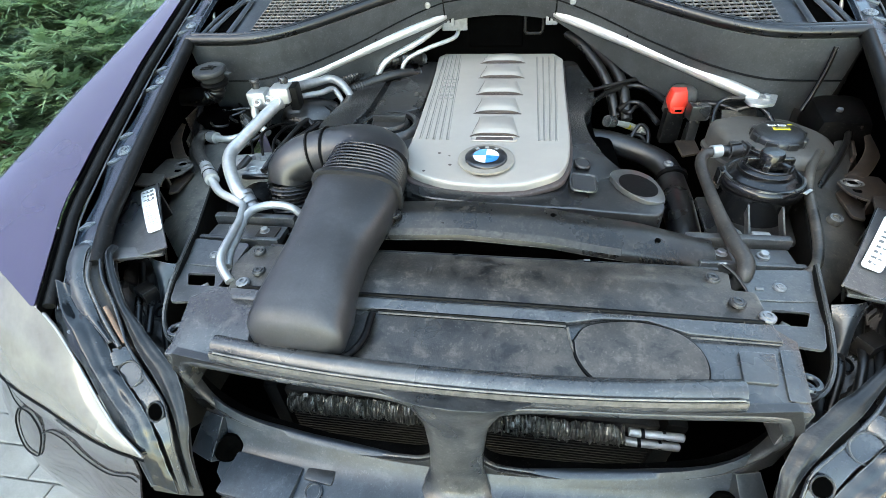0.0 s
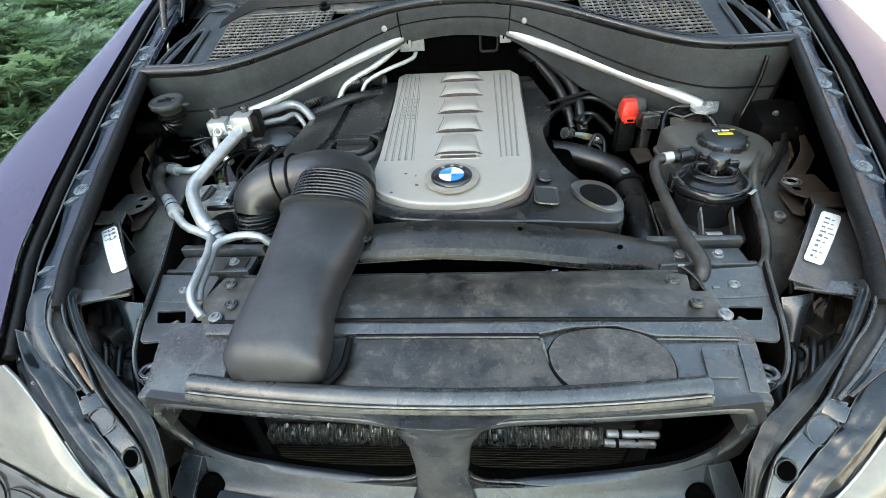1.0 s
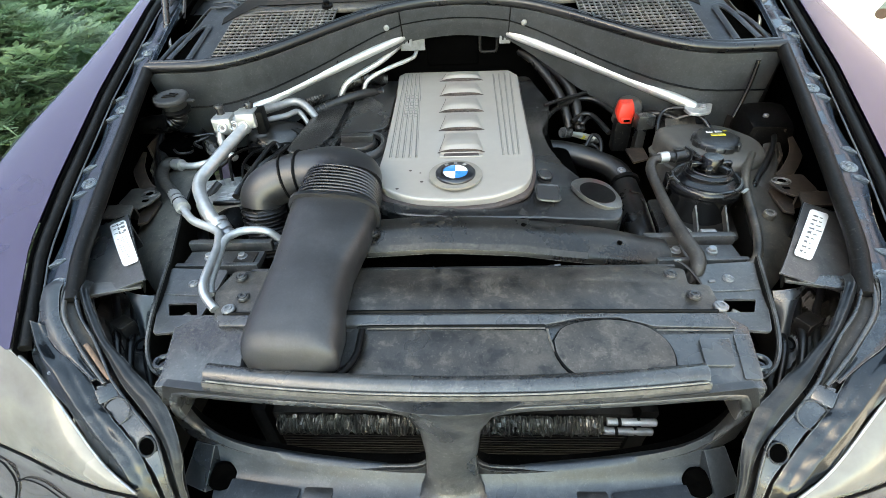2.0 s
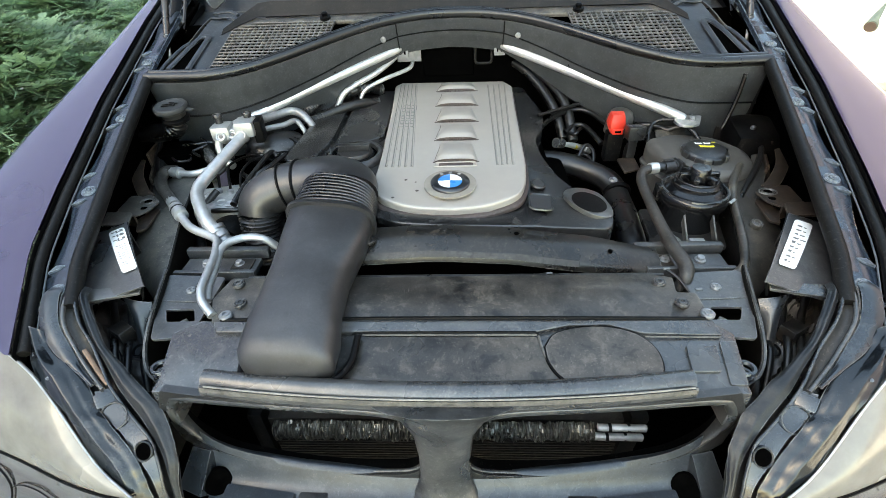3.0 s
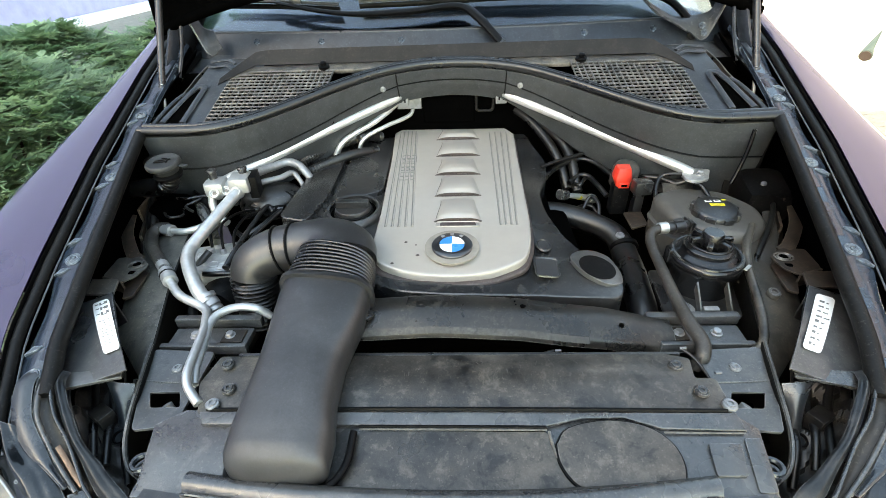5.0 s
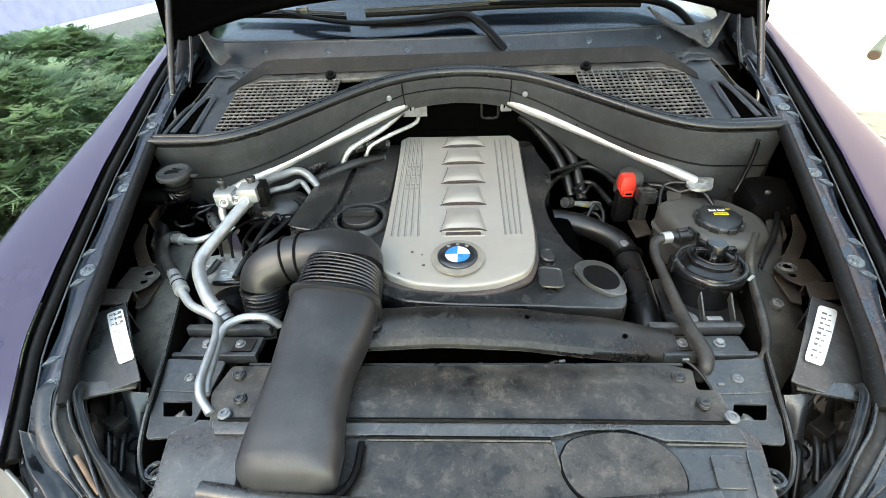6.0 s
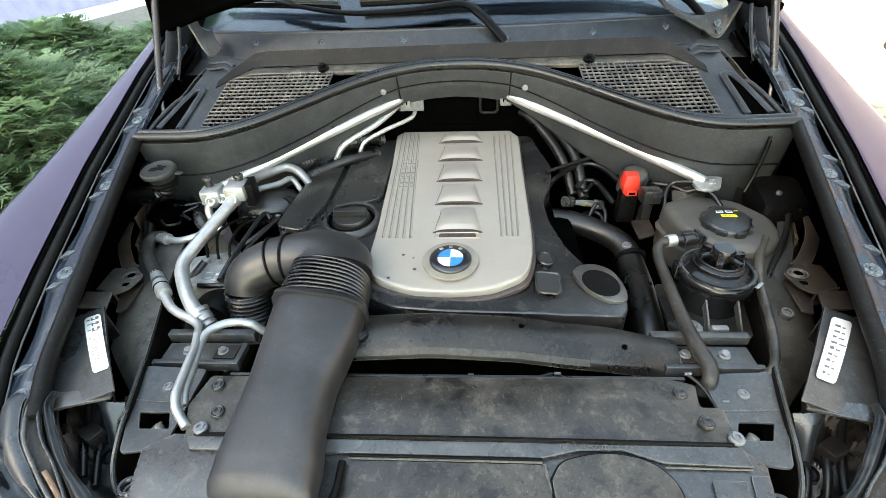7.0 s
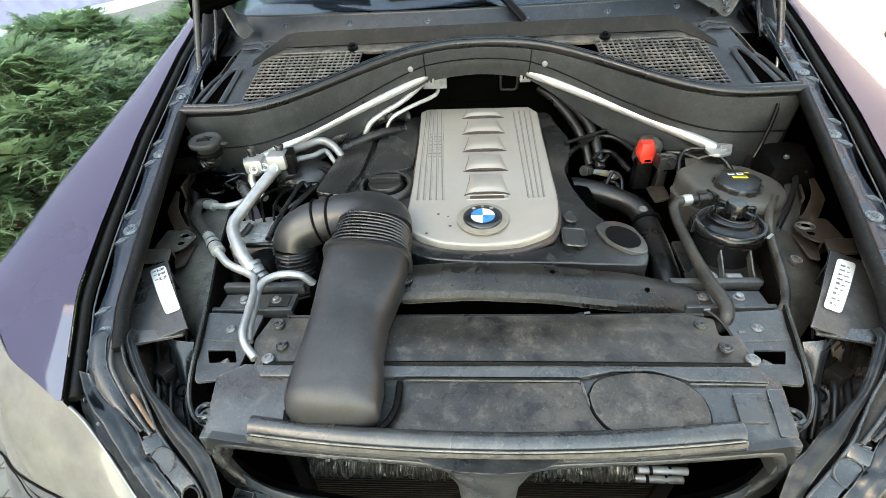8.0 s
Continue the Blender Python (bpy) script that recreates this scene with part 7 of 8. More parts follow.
CABLES = [
    ([(0.23, 1.235, 0.95), (0.29, 1.315, 0.96), (0.355, 1.352, 0.965), (0.396, 1.33, 0.962), (0.425, 1.265, 0.955)], 0.0075),
    ([(0.24, 1.285, 0.975), (0.332, 1.335, 0.98), (0.40, 1.37, 0.982), (0.47, 1.40, 0.975)], 0.0055),
    ([(0.17, 1.55, 1.06), (0.22, 1.50, 1.04), (0.27, 1.43, 1.0), (0.30, 1.36, 0.96), (0.32, 1.30, 0.90)], 0.013),
    ([(0.20, 1.54, 1.06), (0.25, 1.50, 1.03), (0.31, 1.42, 1.0), (0.335, 1.35, 0.96), (0.345, 1.28, 0.90)], 0.014),
    ([(0.25, 1.53, 1.03), (0.34, 1.47, 1.0), (0.45, 1.38, 0.975), (0.56, 1.27, 0.95)], 0.007),
    ([(0.25, 1.54, 1.0), (0.36, 1.46, 0.96), (0.46, 1.36, 0.94), (0.53, 1.28, 0.93)], 0.009),
    ([(0.32, 1.285, 0.925), (0.35, 1.31, 0.935), (0.375, 1.302, 0.935), (0.39, 1.259, 0.93), (0.405, 1.215, 0.92)], 0.007),
    ([(0.33, 1.30, 0.92), (0.345, 1.27, 0.925), (0.36, 1.29, 0.93), (0.38, 1.33, 0.92)], 0.005),
    ([(0.35, 1.22, 0.88), (0.37, 1.24, 0.905), (0.385, 1.21, 0.90), (0.38, 1.17, 0.87)], 0.005),
    ([(0.30, 1.20, 0.87), (0.34, 1.24, 0.87), (0.38, 1.25, 0.87), (0.40, 1.20, 0.85)], 0.006),
    ([(0.46, 1.30, 0.93), (0.49, 1.25, 0.955), (0.53, 1.22, 0.965), (0.57, 1.19, 0.96)], 0.008),
    ([(0.48, 1.26, 0.94), (0.52, 1.24, 0.95), (0.545, 1.20, 0.955), (0.55, 1.16, 0.945)], 0.005),
    ([(0.56, 1.17, 1.0), (0.52, 1.19, 0.985), (0.50, 1.15, 0.95), (0.52, 1.12, 0.9)], 0.005),
    ([(-0.62, 1.16, 0.94), (-0.60, 1.10, 0.93), (-0.64, 1.05, 0.92), (-0.66, 0.98, 0.88)], 0.006),
    ([(-0.50, 1.02, 0.95), (-0.47, 1.0, 0.95), (-0.44, 1.02, 0.96), (-0.41, 1.09, 0.965)], 0.006),
    ([(-0.47, 0.985, 0.96), (-0.45, 0.95, 0.955), (-0.44, 0.99, 0.96), (-0.42, 1.05, 0.965)], 0.004),
    ([(-0.54, 0.90, 0.92), (-0.50, 0.885, 0.93), (-0.46, 0.89, 0.93), (-0.43, 0.92, 0.92)], 0.006),
    ([(-0.66, 1.0, 0.84), (-0.60, 0.92, 0.84), (-0.55, 0.84, 0.85), (-0.53, 0.78, 0.83)], 0.012),
    ([(-0.74, 1.1, 0.95), (-0.71, 1.0, 0.9), (-0.66, 0.9, 0.86), (-0.62, 0.83, 0.83)], 0.012),
    ([(-0.20, 0.69, 0.855), (-0.05, 0.70, 0.87), (0.06, 0.695, 0.885), (0.12, 0.70, 0.86)], 0.004),
    ([(0.15, 0.69, 0.89), (0.18, 0.69, 0.905), (0.21, 0.695, 0.88)], 0.003),
    ([(0.38, 0.672, 0.93), (0.395, 0.655, 0.925), (0.41, 0.635, 0.91), (0.42, 0.61, 0.895)], 0.0025),
]
for pts, r in CABLES:
    solo("cable", pipe(pts, r, segs=8, sub=7), M["cable"] if r < 0.012 else M["rubber"], "black cable in the engine bay" if r < 0.012 else "black rubber hose in the engine bay", "cable", "engine bay cables")
for x, y, z in ((0.045, 0.70, 0.887), (0.187, 0.688, 0.908), (0.383, 0.672, 0.93), (0.425, 0.632, 0.918)):
    solo("cable_clip", pipe([(x - 0.006, y, z), (x + 0.004, y, z + 0.001)], 0.0025, segs=8, sub=1), M["pewter"], "small bright metal cable clip", "clip", "cable clips")
# corrugated loom and lines at the back
g = pipe([(-0.42, 1.30, 0.99), (-0.37, 1.36, 1.005), (-0.31, 1.40, 1.015), (-0.25, 1.43, 1.02), (-0.22, 1.47, 1.0)], 0.016, segs=14, sub=20, ribs=0.0018, pitch=0.008)
solo("loom", g, M["rubber"], "black corrugated cable loom", "cable loom", sharp=80)
g = pipe([(-0.40, 1.27, 0.975), (-0.35, 1.31, 0.985), (-0.28, 1.35, 0.995), (-0.22, 1.40, 0.985)], 0.013, segs=14, sub=20, ribs=0.0016, pitch=0.008)
solo("loom", g, M["rubber"], "black corrugated cable loom", "cable loom", sharp=80)
lines = thing("heater_lines", (-0.2, 1.49, 1.0), "two bright metal lines through the firewall", "pipe")
part("line", pipe([(-0.150, 1.535, 1.10), (-0.165, 1.50, 1.09), (-0.22, 1.44, 1.06), (-0.285, 1.392, 1.036), (-0.315, 1.372, 1.018), (-0.335, 1.365, 0.985)], 0.0085, segs=10, sub=6), M["alu"], lines)
part("line", pipe([(-0.118, 1.535, 1.085), (-0.122, 1.51, 1.06), (-0.14, 1.49, 1.05), (-0.20, 1.44, 1.04), (-0.255, 1.405, 1.020), (-0.275, 1.395, 0.985)], 0.006, segs=10, sub=6), M["alu"], lines)
part("plate", slab(rounded([(-0.165, 1.506), (-0.092, 1.506), (-0.092, 1.512), (-0.165, 1.512)], 0.002), 1.125, 0.055, 0.002), M["alu_grey"], lines)
ring = rounded([(0.072, 1.060), (0.122, 1.060), (0.122, 1.122), (0.072, 1.122)], 0.012)
g = tube(bmesh.new(), [Vector((x, 1.505, z)) for x, z in ring + ring[:1]], 0.0045, segs=8, sub=1, caps=False)
part("grommet", g, M["seal_rubber"], lines, "black rubber frame of the hose passage")


# ---- strut towers, wing brackets with labels ----
for side in (-1, 1):
    tower = thing("strut_tower", (side * 0.62, 0.85, 0.7), "dusty steel strut tower flank", "strut tower", "strut towers")
    g = grid(lambda t, q: Vector((side * (lin(t, [0, 0.35, 0.7, 1], [0.528, 0.552, 0.575, 0.62]) + q * lin(t, [0, 0.35, 1], [0.012, 0.09, 0.11])), lin(t, [0, 0.35, 0.7, 1], [0.66, 0.76, 0.85, 1.04]) - 0.01 * q, lin(t, [0, 0.35, 1], [0.895, 0.915, 0.945]) - 0.03 * q * q)), list(np.linspace(0, 1, 12)), list(np.linspace(0, 1, 6)), 0.004)
    part("flank", g, M["tower"] if side < 0 else M["tower_brown"], tower, "" if side < 0 else "brown dirty steel flank")
    # lower wall coloured far darker than the flank, shade in its colour
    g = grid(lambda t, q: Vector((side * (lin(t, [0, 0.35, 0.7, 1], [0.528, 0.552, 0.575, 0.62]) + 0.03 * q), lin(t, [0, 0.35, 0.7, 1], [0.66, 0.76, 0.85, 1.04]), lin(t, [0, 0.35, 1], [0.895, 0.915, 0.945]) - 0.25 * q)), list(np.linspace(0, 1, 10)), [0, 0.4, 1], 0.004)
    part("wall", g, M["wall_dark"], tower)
    if side > 0:
        part("bolt", lathe(bmesh.new(), [(0.0115, -0.002), (0.0115, 0.012), (0.0095, 0.0145), (0.0065, 0.0145), (0.005, 0.010)], 16, along((0.604, 0.813, 0.918), (0, -0.25, 1))), M["dirty_steel"], tower, "dusty brown steel stud")
        part("nut_seat", lathe(bmesh.new(), [(0.018, -0.012), (0.018, -0.002), (0.014, 0.0)], 6, along((0.604, 0.815, 0.918), (0, -0.25, 1))), M["tower"], tower)
    stay = thing("wing_stay", (side * 0.78, 1.06, 0.7), "brown dirty sheet steel stay below the wing flange", "bracket", "wing stays")
    part("fold", pipe([(side * x, y, z) for x, y, z in [(0.775, 1.16, 0.945), (0.735, 1.065, 0.935), (0.675, 0.965, 0.93), (0.632, 0.91, 0.925), (0.59, 0.865, 0.90)]], 0.013, segs=8, sub=5, flat=0.4, wide=1.3), M["body_dull"], stay)
    part("strip", pipe([(side * x, y, z) for x, y, z in [(0.79, 1.09, 0.955), (0.755, 1.015, 0.95), (0.695, 0.936, 0.95), (0.673, 0.92, 0.945)]], 0.010, segs=6, sub=5, flat=0.35, wide=1.3), M["rust"], stay)
    part("strip", pipe([(side * x, y, z) for x, y, z in [(0.785, 1.17, 0.93), (0.76, 1.07, 0.90), (0.70, 0.98, 0.89), (0.65, 0.93, 0.87)]], 0.012, segs=6, sub=5, flat=0.35, wide=1.3), M["rust"], stay)
    part("wall_plate", box(bmesh.new(), (side * 0.772, 1.135, 0.93), (0.006, 0.10, 0.09), Matrix.Rotation(side * -0.2, 4, "Z"), 0.002), M["rust"], stay)
    part("wall_plate", box(bmesh.new(), (side * 0.735, 1.04, 0.90), (0.006, 0.07, 0.10), Matrix.Rotation(side * -0.4, 4, "Z"), 0.002), M["rust"], stay)
    gus = part("plate", slab(rounded([(side * x, y) for x, y in [(0.636, 0.897), (0.669, 0.925), (0.717, 0.921), (0.710, 0.857), (0.658, 0.837), (0.640, 0.857)]], 0.008), 0.95, 0.004, 0.0012), M["dirty_steel"] if side < 0 else M["rust"], stay, "dirty grey steel gusset" if side < 0 else "dirty brown steel gusset")
    part("flange", box(bmesh.new(), (side * 0.684, 0.846, 0.935), (0.055, 0.004, 0.03), Matrix.Rotation(side * 0.35, 4, "Z"), 0.001), M["rust"], stay)
    for r0 in (0.017, 0.011):
        part("ring", tube(bmesh.new(), [Vector((side * 0.660 + r0 * math.cos(a), 0.894 + 0.8 * r0 * math.sin(a), 0.951)) for a in np.linspace(0, 2 * math.pi, 21)], 0.0016, segs=6, sub=1, caps=False), M["body_dull"], gus)
    part("hole", lathe(bmesh.new(), [(0.008, -0.002), (0.008, 0.001)], 12, Matrix.Translation((side * 0.660, 0.894, 0.9505))), M["void"], gus)
    part("hole", slab(rounded([(side * 0.648, 0.872), (side * 0.662, 0.870), (side * 0.660, 0.861), (side * 0.650, 0.862)], 0.003), 0.9512, 0.001, 0), M["void"], gus)
    part("plate", slab(rounded([(side * x, y) for x, y in [(0.650, 0.826), (0.708, 0.828), (0.69, 0.782), (0.632, 0.78)]], 0.004), 0.966, 0.005, 0.0012), M["dirty_steel"] if side < 0 else M["rust"], stay)
    part("bracket_arm", slab(rounded([(side * x, y) for x, y in [(0.640, 0.890), (0.654, 0.900), (0.668, 0.853), (0.645, 0.805), (0.630, 0.815)]], 0.004), 0.932, 0.005, 0.001), M["rust"], stay)
    solo("cable", pipe([(side * 0.775, 1.18, 0.975), (side * 0.74, 1.08, 0.957), (side * 0.69, 1.0, 0.945), (side * 0.625, 0.915, 0.93), (side * 0.59, 0.85, 0.905)], 0.006, segs=8, sub=6), M["rubber"], "black cable in the engine bay", "cable", "engine bay cables")
    # wing bracket that carries the label
    wing = thing("wing_bracket", (side * 0.62, 0.69, 0.85), "grey plastic wing bracket with a white printed label", "bracket", "wing brackets")

    def wing_pt(u, v):
        top, bot = Vector((0.628, 0.772, 0.976)), Vector((0.512, 0.605, 0.955))
        p = top.lerp(bot, v)
        return Vector((side * (p.x + u * lin(v, [0, 0.75, 1], [0.062, 0.068, 0.085])), p.y - u * lin(v, [0, 1], [0.004, 0.022]), p.z - 0.020 * u + 0.003 * math.sin(v * 3.1)))
    part("shell", grid(lambda u, v: wing_pt(u * lin(v, [0, 1], [1.15, 1.55]), v), list(np.linspace(-0.06, 1, 8)), list(np.linspace(0, 1, 10)), 0.003), M["sheet_grey"], wing)
    g = grid(lambda u, q: wing_pt(u, 0) + Vector((0, 0.004 * q, -0.08 * q)), [0, 0.5, 1], [0, 1], 0.003)
    part("back_edge", g, M["plastic"], wing)
    g = grid(lambda v, q: wing_pt(-0.06, v) + Vector((side * 0.012 * q, 0, -0.03 * q)), list(np.linspace(0, 1, 6)), [0, 1], 0.003)
    part("inner_edge", g, M["plastic_dark"], wing)
    g = slab([(side * 0.516, 0.604), (side * 0.520, 0.622), (side * 0.625, 0.605), (side * 0.60, 0.575)], lambda x, y: 0.945 + 0.25 * (abs(x) - 0.53) * 0.2, 0.006, 0.002)
    part("ledge", g, M["plastic_grey"], wing)
    n_up = Vector((side * 0.35, -0.15, 1)).normalized()

    def lab_pt(u, v):
        return wing_pt(lin(v, [0, 1], [0.12, -0.0]) - (0.11 if side < 0 else 0.0) + u * lin(v, [0, 1], [0.54, 0.38]), lin(v, [0, 1], [0.10, 0.78])) + n_up * 0.0035
    ends = [0.0, 0.012, 0.03, 0.06, 0.25, 0.5, 0.75, 0.94, 0.97, 0.988, 1.0]

    def tag_pt(u, v):
        return lab_pt(0.5 + (u - 0.5) * lin(v, [0, 0.012, 0.03, 0.06, 0.94, 0.97, 0.988, 1], [0.70, 0.86, 0.95, 1, 1, 0.95, 0.86, 0.70]), v)
    lb = part("label", grid(tag_pt, [0, 0.5, 1], ends, 0.0005), M["white"], wing, "white printed label")
    rl = random.Random(11 + side)
    bars = []
    for k in range(3):
        v0 = 0.05 + 0.10 * k
        bars += [(0.10, 0.24 + 0.1 * rl.random(), v0, 0.05), (0.24, 0.50 + 0.1 * rl.random(), v0 + 0.01 + 0.04 * rl.random(), 0.016), (0.46, 0.56, v0, 0.05 + 0.02 * rl.random()), (0.62, 0.84, v0 + 0.02 * rl.random(), 0.018)]
    bars += [(0.16 + 0.24 * c, 0.16 + 0.24 * c + 0.10 + 0.10 * rl.random(), 0.42 + 0.048 * k, 0.010) for k in range(10) for c in range(3) if rl.random() < 0.8]
    if side > 0:
        bars = []
        for k in range(9):
            v0, w = 0.08 + 0.095 * k, rl.uniform(0.12, 0.3)
            bars += [(0.22, 0.22 + w, v0, 0.026 + 0.02 * rl.random()), (0.32 + w, 0.40 + w + 0.25 * rl.random(), v0, 0.018)]
    for u0, u1, v0, h in bars:
        if side > 0:
            v0 = 1 - v0 - h
        g = grid(lambda u, v: lab_pt(u, v) + n_up * 0.0012, [u0, u1], [v0, v0 + h], 0.0003)
        part("print_bar", g, M["ink"], lb)
    # dark filler box and hose behind, between bracket and wing
    house = thing("headlight_rear_housing", (side * 0.58, 0.58, 0.75), "dark dirty back of the headlight housing", "headlight housing", "headlight housings")
    qa, qb, qc, qd = (Vector(p) for p in ((0.665, 0.67, 0.88), (0.535, 0.65, 0.86), (0.46, 0.455, 0.765), (0.575, 0.515, 0.86)))

    def house_pt(u, v):
        p = qa.lerp(qb, u).lerp(qd.lerp(qc, u), v)
        k = p * 22 + Vector((5.0 * side, 0, 0))
        step = 0.016 * round(1.5 * noise.noise(k)) / 1.5 + 0.010 * noise.noise(k * 2.3)
        return Vector((side * p.x, p.y, p.z + step))
    part("shell", grid(house_pt, list(np.linspace(0, 1, 30)), list(np.linspace(0, 1, 36)), 0.004), M["housing"], house, "dusty ribbed plastic shell", sharp=25)
    for k, u in enumerate((0.25, 0.5, 0.78)):
        pts = [house_pt(u + 0.05 * math.sin(4 * v + k), v) + Vector((0, 0, 0.006)) for v in (0.1, 0.3, 0.55, 0.8)]
        part("hose", pipe(pts, 0.0065, segs=8, sub=5), M["rubber"], house)
    part("plug", box(bmesh.new(), house_pt(0.45, 0.42) + Vector((0, 0, 0.014)), (0.034, 0.026, 0.03), Matrix.Rotation(side * 0.5, 4, "Z"), 0.004), M["housing"], house)

# ---- surroundings ----
g = box(bmesh.new(), (0, 0, -0.05), (900, 900, 0.1))
tagged(solo("ground", g, M["sand"], "pale sandy ground", "ground"), kind="structure")
g = box(bmesh.new(), (-9.9, 10, 4.4), (0.4, 70, 9.2))
# unseen upper block, added so the fender mirrors wall instead of sky
box(g, (-10.2, 26, 11.4), (0.8, 46, 4.8))
tagged(solo("wall_west", g, M["plaster"], "pale lavender plastered wall", "wall"), kind="structure")
g = box(bmesh.new(), (-9.2, 10, 0.06), (0.9, 60, 0.12), Matrix(), 0.02)
tagged(solo("kerb", g, M["plaster_white"], "white kerb strip along the wall", "kerb"), kind="structure")
EAST = [(4.0, -3.0), (4.18, 4.0), (4.25, 5.25), (4.62, 5.6), (4.72, 5.75), (5.15, 7.3), (7.5, 16.0), (9, 16), (9, -3.0)]
wall = new("wall_east", mesh_of("wall_east", slab(EAST, 1.0, 1.1, 0), M["plaster_white"]))
tagged(wall, "bright white plastered wall base", "wall", kind="structure")
wall = new("wall_east_upper", mesh_of("wall_east_upper", slab([(x + 0.03, y) for x, y in EAST], 4.3, 3.298, 0), M["plaster_mauve"]))
tagged(wall, "mauve plastered house wall above a white base", "wall", kind="structure")
eave = new("trim", mesh_of("trim", slab([(3.85, -3.1), (4.0, 3.9), (4.07, 5.3), (4.5, 5.75), (4.95, 7.35), (7.3, 16.1), (9, 16.1), (9, -3.1)], 4.45, 0.15, 0), M["dash"]))
tagged(eave, "dark eave edge on top of the white wall", "trim", kind="structure")
spout = thing("downspout", (4.3, 5.35, 0.0), "grey drainpipe end sticking out of the white wall", "drainpipe")
part("pipe", pipe([(4.20, 5.26, 0.31), (4.32, 5.37, 0.37), (4.55, 5.58, 0.49)], [0.06, 0.055, 0.03], segs=18, sub=3), M["teal_pipe"], spout, "teal grey pipe end")
part("mouth", lathe(bmesh.new(), [(0.052, 0.0), (0.05, 0.006), (0.0, 0.004)], 20, along((4.197, 5.257, 0.3085), (-0.65, -0.6, -0.33))), M["rust_dark"], spout, "dark brown open mouth")

# paving stones
g = bmesh.new()
b0 = box(bmesh.new(), (0, 0, 0.0), (0.196, 0.096, 0.02), Matrix(), 0.004)
STONE = mesh_of("paving_stone", b0, M["paving"])
paving = thing("pavement", (2.5, 4.0, 0.0), "pale yellow block paving in the sun", "pavement", kind="structure")
rnd = random.Random(2)
vs, fs = [], []
near = 0
for i in range(62):
    for j in range(150):
        x, y = -3.5 + i * 0.2 + (0.1 if j % 2 else 0), -2.4 + j * 0.1
        if x > lin(y, [4.0, 5.25, 5.6, 7.3, 16.0], [4.35, 4.5, 4.85, 5.35, 7.7]):
            continue
        z = rnd.uniform(-0.003, 0.003)
        if 3.0 < y < 6.0 and 2.6 < x < 3.8 and near < 180:
            near += 1
            place("paving_stone", STONE, Matrix.Translation((x, y, z)), paving)
            continue
        k = len(vs)
        for dz, e in ((-0.01, 0), (0.007, 0), (0.01, 0.004)):
            vs += [(x + sx * (0.098 - e), y + sy * (0.048 - e), z + dz) for sx, sy in ((-1, -1), (1, -1), (1, 1), (-1, 1))]
        for r in (0, 4):
            fs += [(k + r + a, k + r + (a + 1) % 4, k + r + 4 + (a + 1) % 4, k + r + 4 + a) for a in range(4)]
        fs.append((k + 8, k + 9, k + 10, k + 11))
me = bpy.data.meshes.new("paving_field")
me.from_pydata(vs, [], fs)
me.materials.append(M["paving"])
tagged(hang(new("paving_field", me), paving), "even rows of pale paving blocks", kind="stuff")

# juniper hedge: trunks, limbs and many feathery sprays
rnd = random.Random(7)


def spray(vs, fs, base, d, length, up):
    """One flat feathery twig: narrow pointed side twigs on both sides of an arching axis."""
    side = d.cross(up).normalized()
    nrm = side.cross(d)
    n = 8
    for k in range(n):
        t = k / (n - 1)
        c = base + d * (length * t) - Vector((0, 0, 0.22 * length * t * t))
        w = length * 0.40 * (1 - 0.8 * t) * rnd.uniform(0.6, 1.25)
        for s in (-1, 1):
            out = (side * s + d * 0.95 + nrm * rnd.uniform(-0.3, 0.45)).normalized()
            across = out.cross(nrm).normalized() * (0.13 * w + 0.0022)
            mid = c + out * (w * 0.45)
            i = len(vs)
            vs += [tuple(c), tuple(mid + across), tuple(c + out * w), tuple(mid - across)]
            fs.append((i, i + 1, i + 2, i + 3))
    i = len(vs)
    e = base + d * length - Vector((0, 0, 0.22 * length))
    vs += [tuple(base), tuple(base + d * length * 0.5 + side * 0.004), tuple(e + d * 0.02), tuple(base + d * length * 0.5 - side * 0.004)]
    fs.append((i, i + 1, i + 2, i + 3))


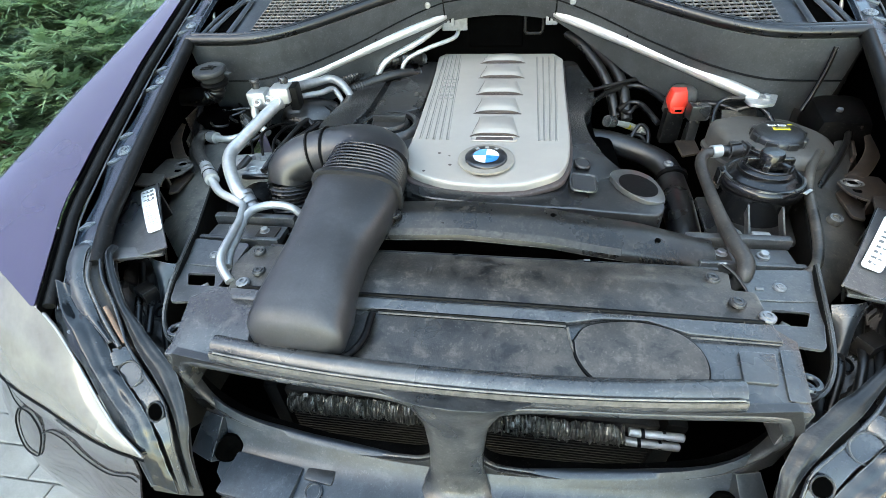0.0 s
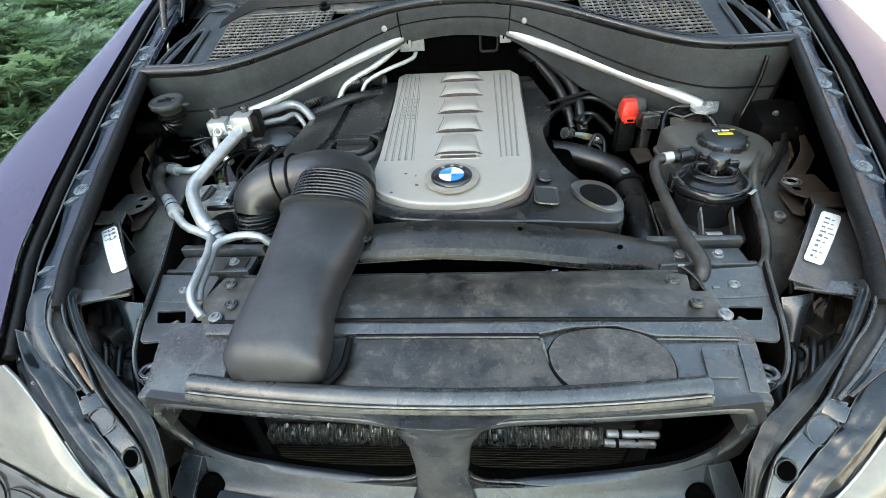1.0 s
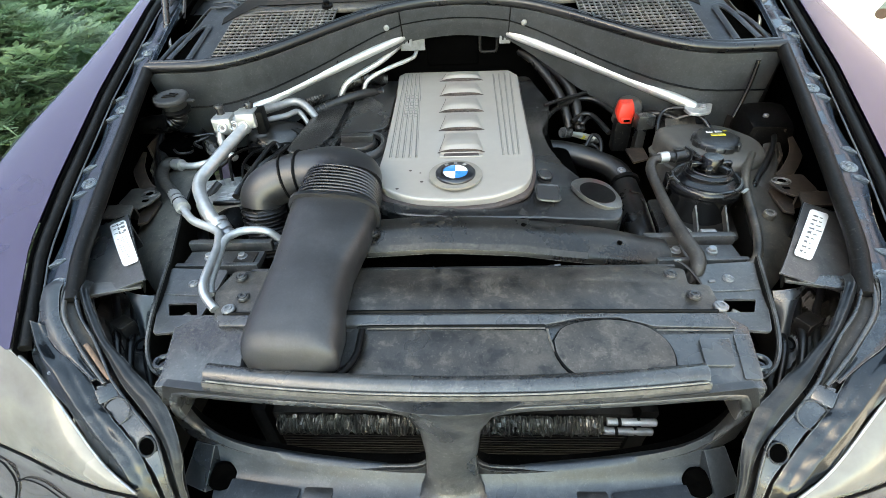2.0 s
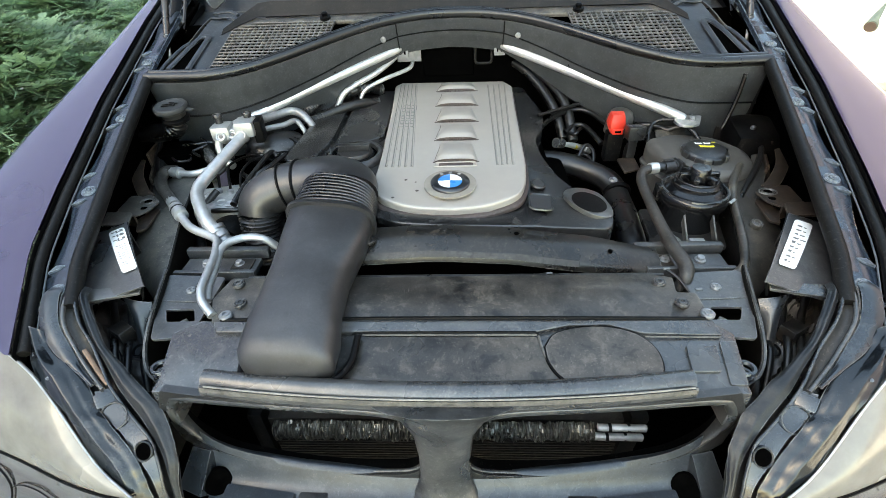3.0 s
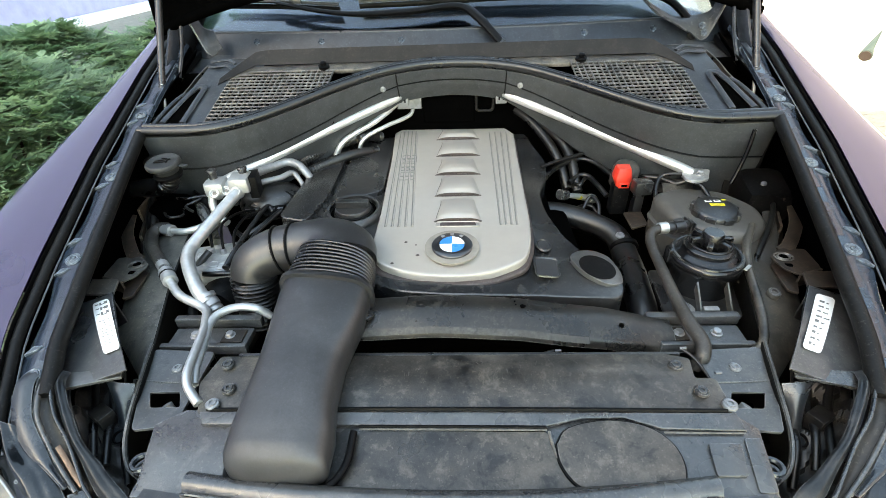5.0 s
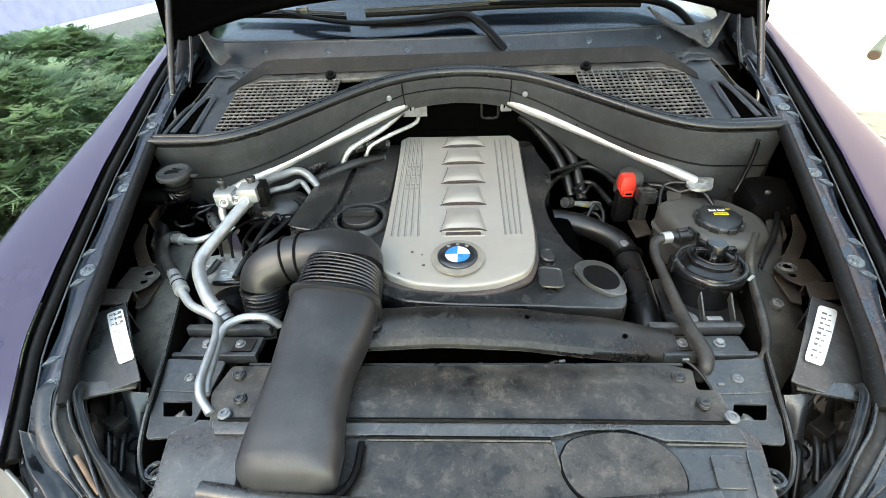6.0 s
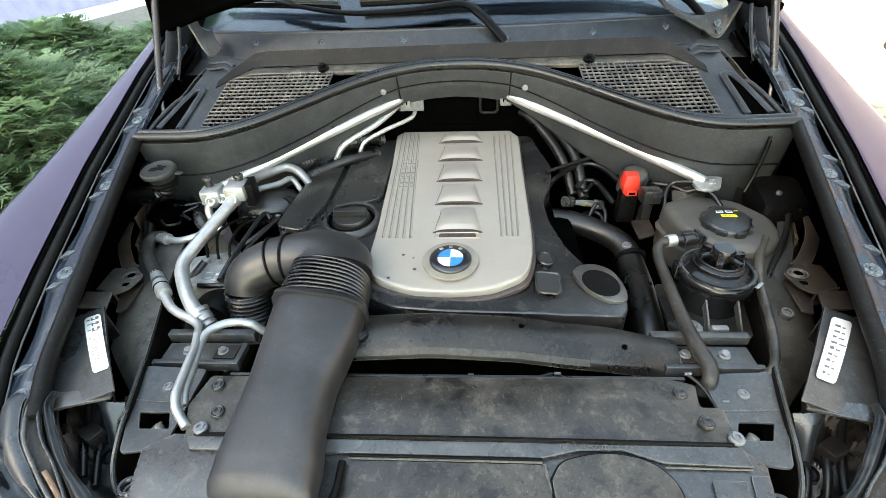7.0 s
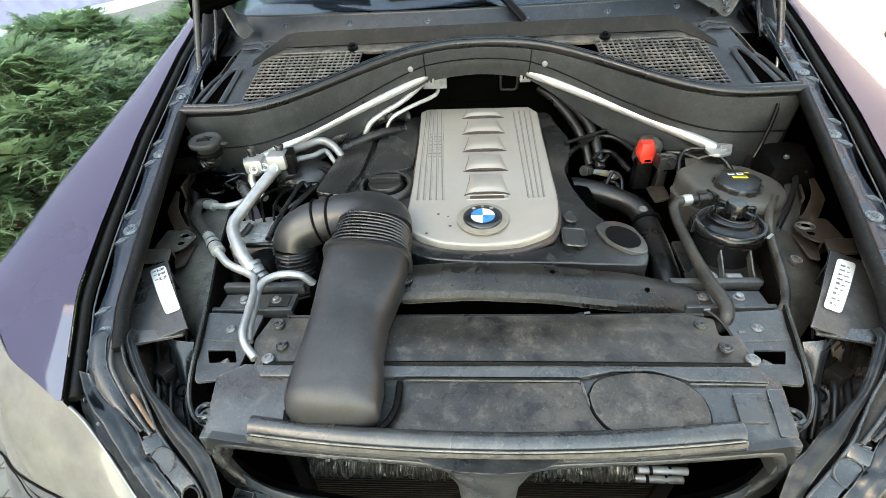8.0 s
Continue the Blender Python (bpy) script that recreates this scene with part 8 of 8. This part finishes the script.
for hx, hy, hz, rx, ry, count in ((-1.95, 1.9, 1.06, 0.75, 0.75, 620), (-2.5, 3.0, 1.02, 0.9, 0.85, 560), (-1.75, 3.5, 1.04, 0.6, 0.9, 420), (-2.75, 1.75, 0.90, 0.6, 0.55, 330)):
    shrub = thing("juniper", (hx, hy, 0.0), "spreading green juniper shrub with feathery sprays", "shrub", "juniper hedge")
    g = bmesh.new()
    for k in range(9):
        a = k * 0.7 + rnd.random()
        e = Vector((hx + rx * 0.75 * math.cos(a), hy + ry * 0.75 * math.sin(a), hz * rnd.uniform(0.6, 0.9)))
        tube(g, [(hx, hy, 0), (hx + 0.05 * math.cos(a), hy + 0.05 * math.sin(a), 0.25), tuple(e)], [0.03, 0.018, 0.005], segs=6, sub=4)
    part("trunk", g, M["wood"], shrub)
    for name, material, share in (("crown", M["leaf"], 0.62), ("foliage", M["leaf2"], 0.38)):
        vs, fs = [], []
        for k in range(int(count * share * 3.4)):
            a, h = rnd.uniform(0, 2 * math.pi), rnd.random() ** 0.6
            rr = math.sqrt(rnd.uniform(0.12, 1.0)) if name == "crown" else rnd.uniform(0.75, 1.05)
            env = math.sqrt(max(0.03, 1 - (2 * abs(h - 0.45)) ** 2.5))
            p = Vector((hx + rx * rr * env * math.cos(a), hy + ry * rr * env * math.sin(a), 0.18 + (hz - 0.12) * h))
            d = Vector((math.cos(a) + rnd.uniform(-0.5, 0.5), math.sin(a) + rnd.uniform(-0.5, 0.5), rnd.uniform(-0.1, 0.75))).normalized()
            ln = rnd.uniform(0.09, 0.22)
            spray(vs, fs, p, d, ln, Vector((0, 0, 1)))
            for s in (-1, 1):
                d2 = (d + d.cross(Vector((0, 0, 1))) * s * 0.7 + Vector((0, 0, rnd.uniform(-0.15, 0.25)))).normalized()
                spray(vs, fs, p + d * ln * 0.3, d2, ln * 0.7, Vector((0, 0, 1)))
        me = bpy.data.meshes.new(name)
        me.from_pydata(vs, [], fs)
        me.materials.append(material)
        tagged(hang(new(name, me), shrub), kind="stuff")
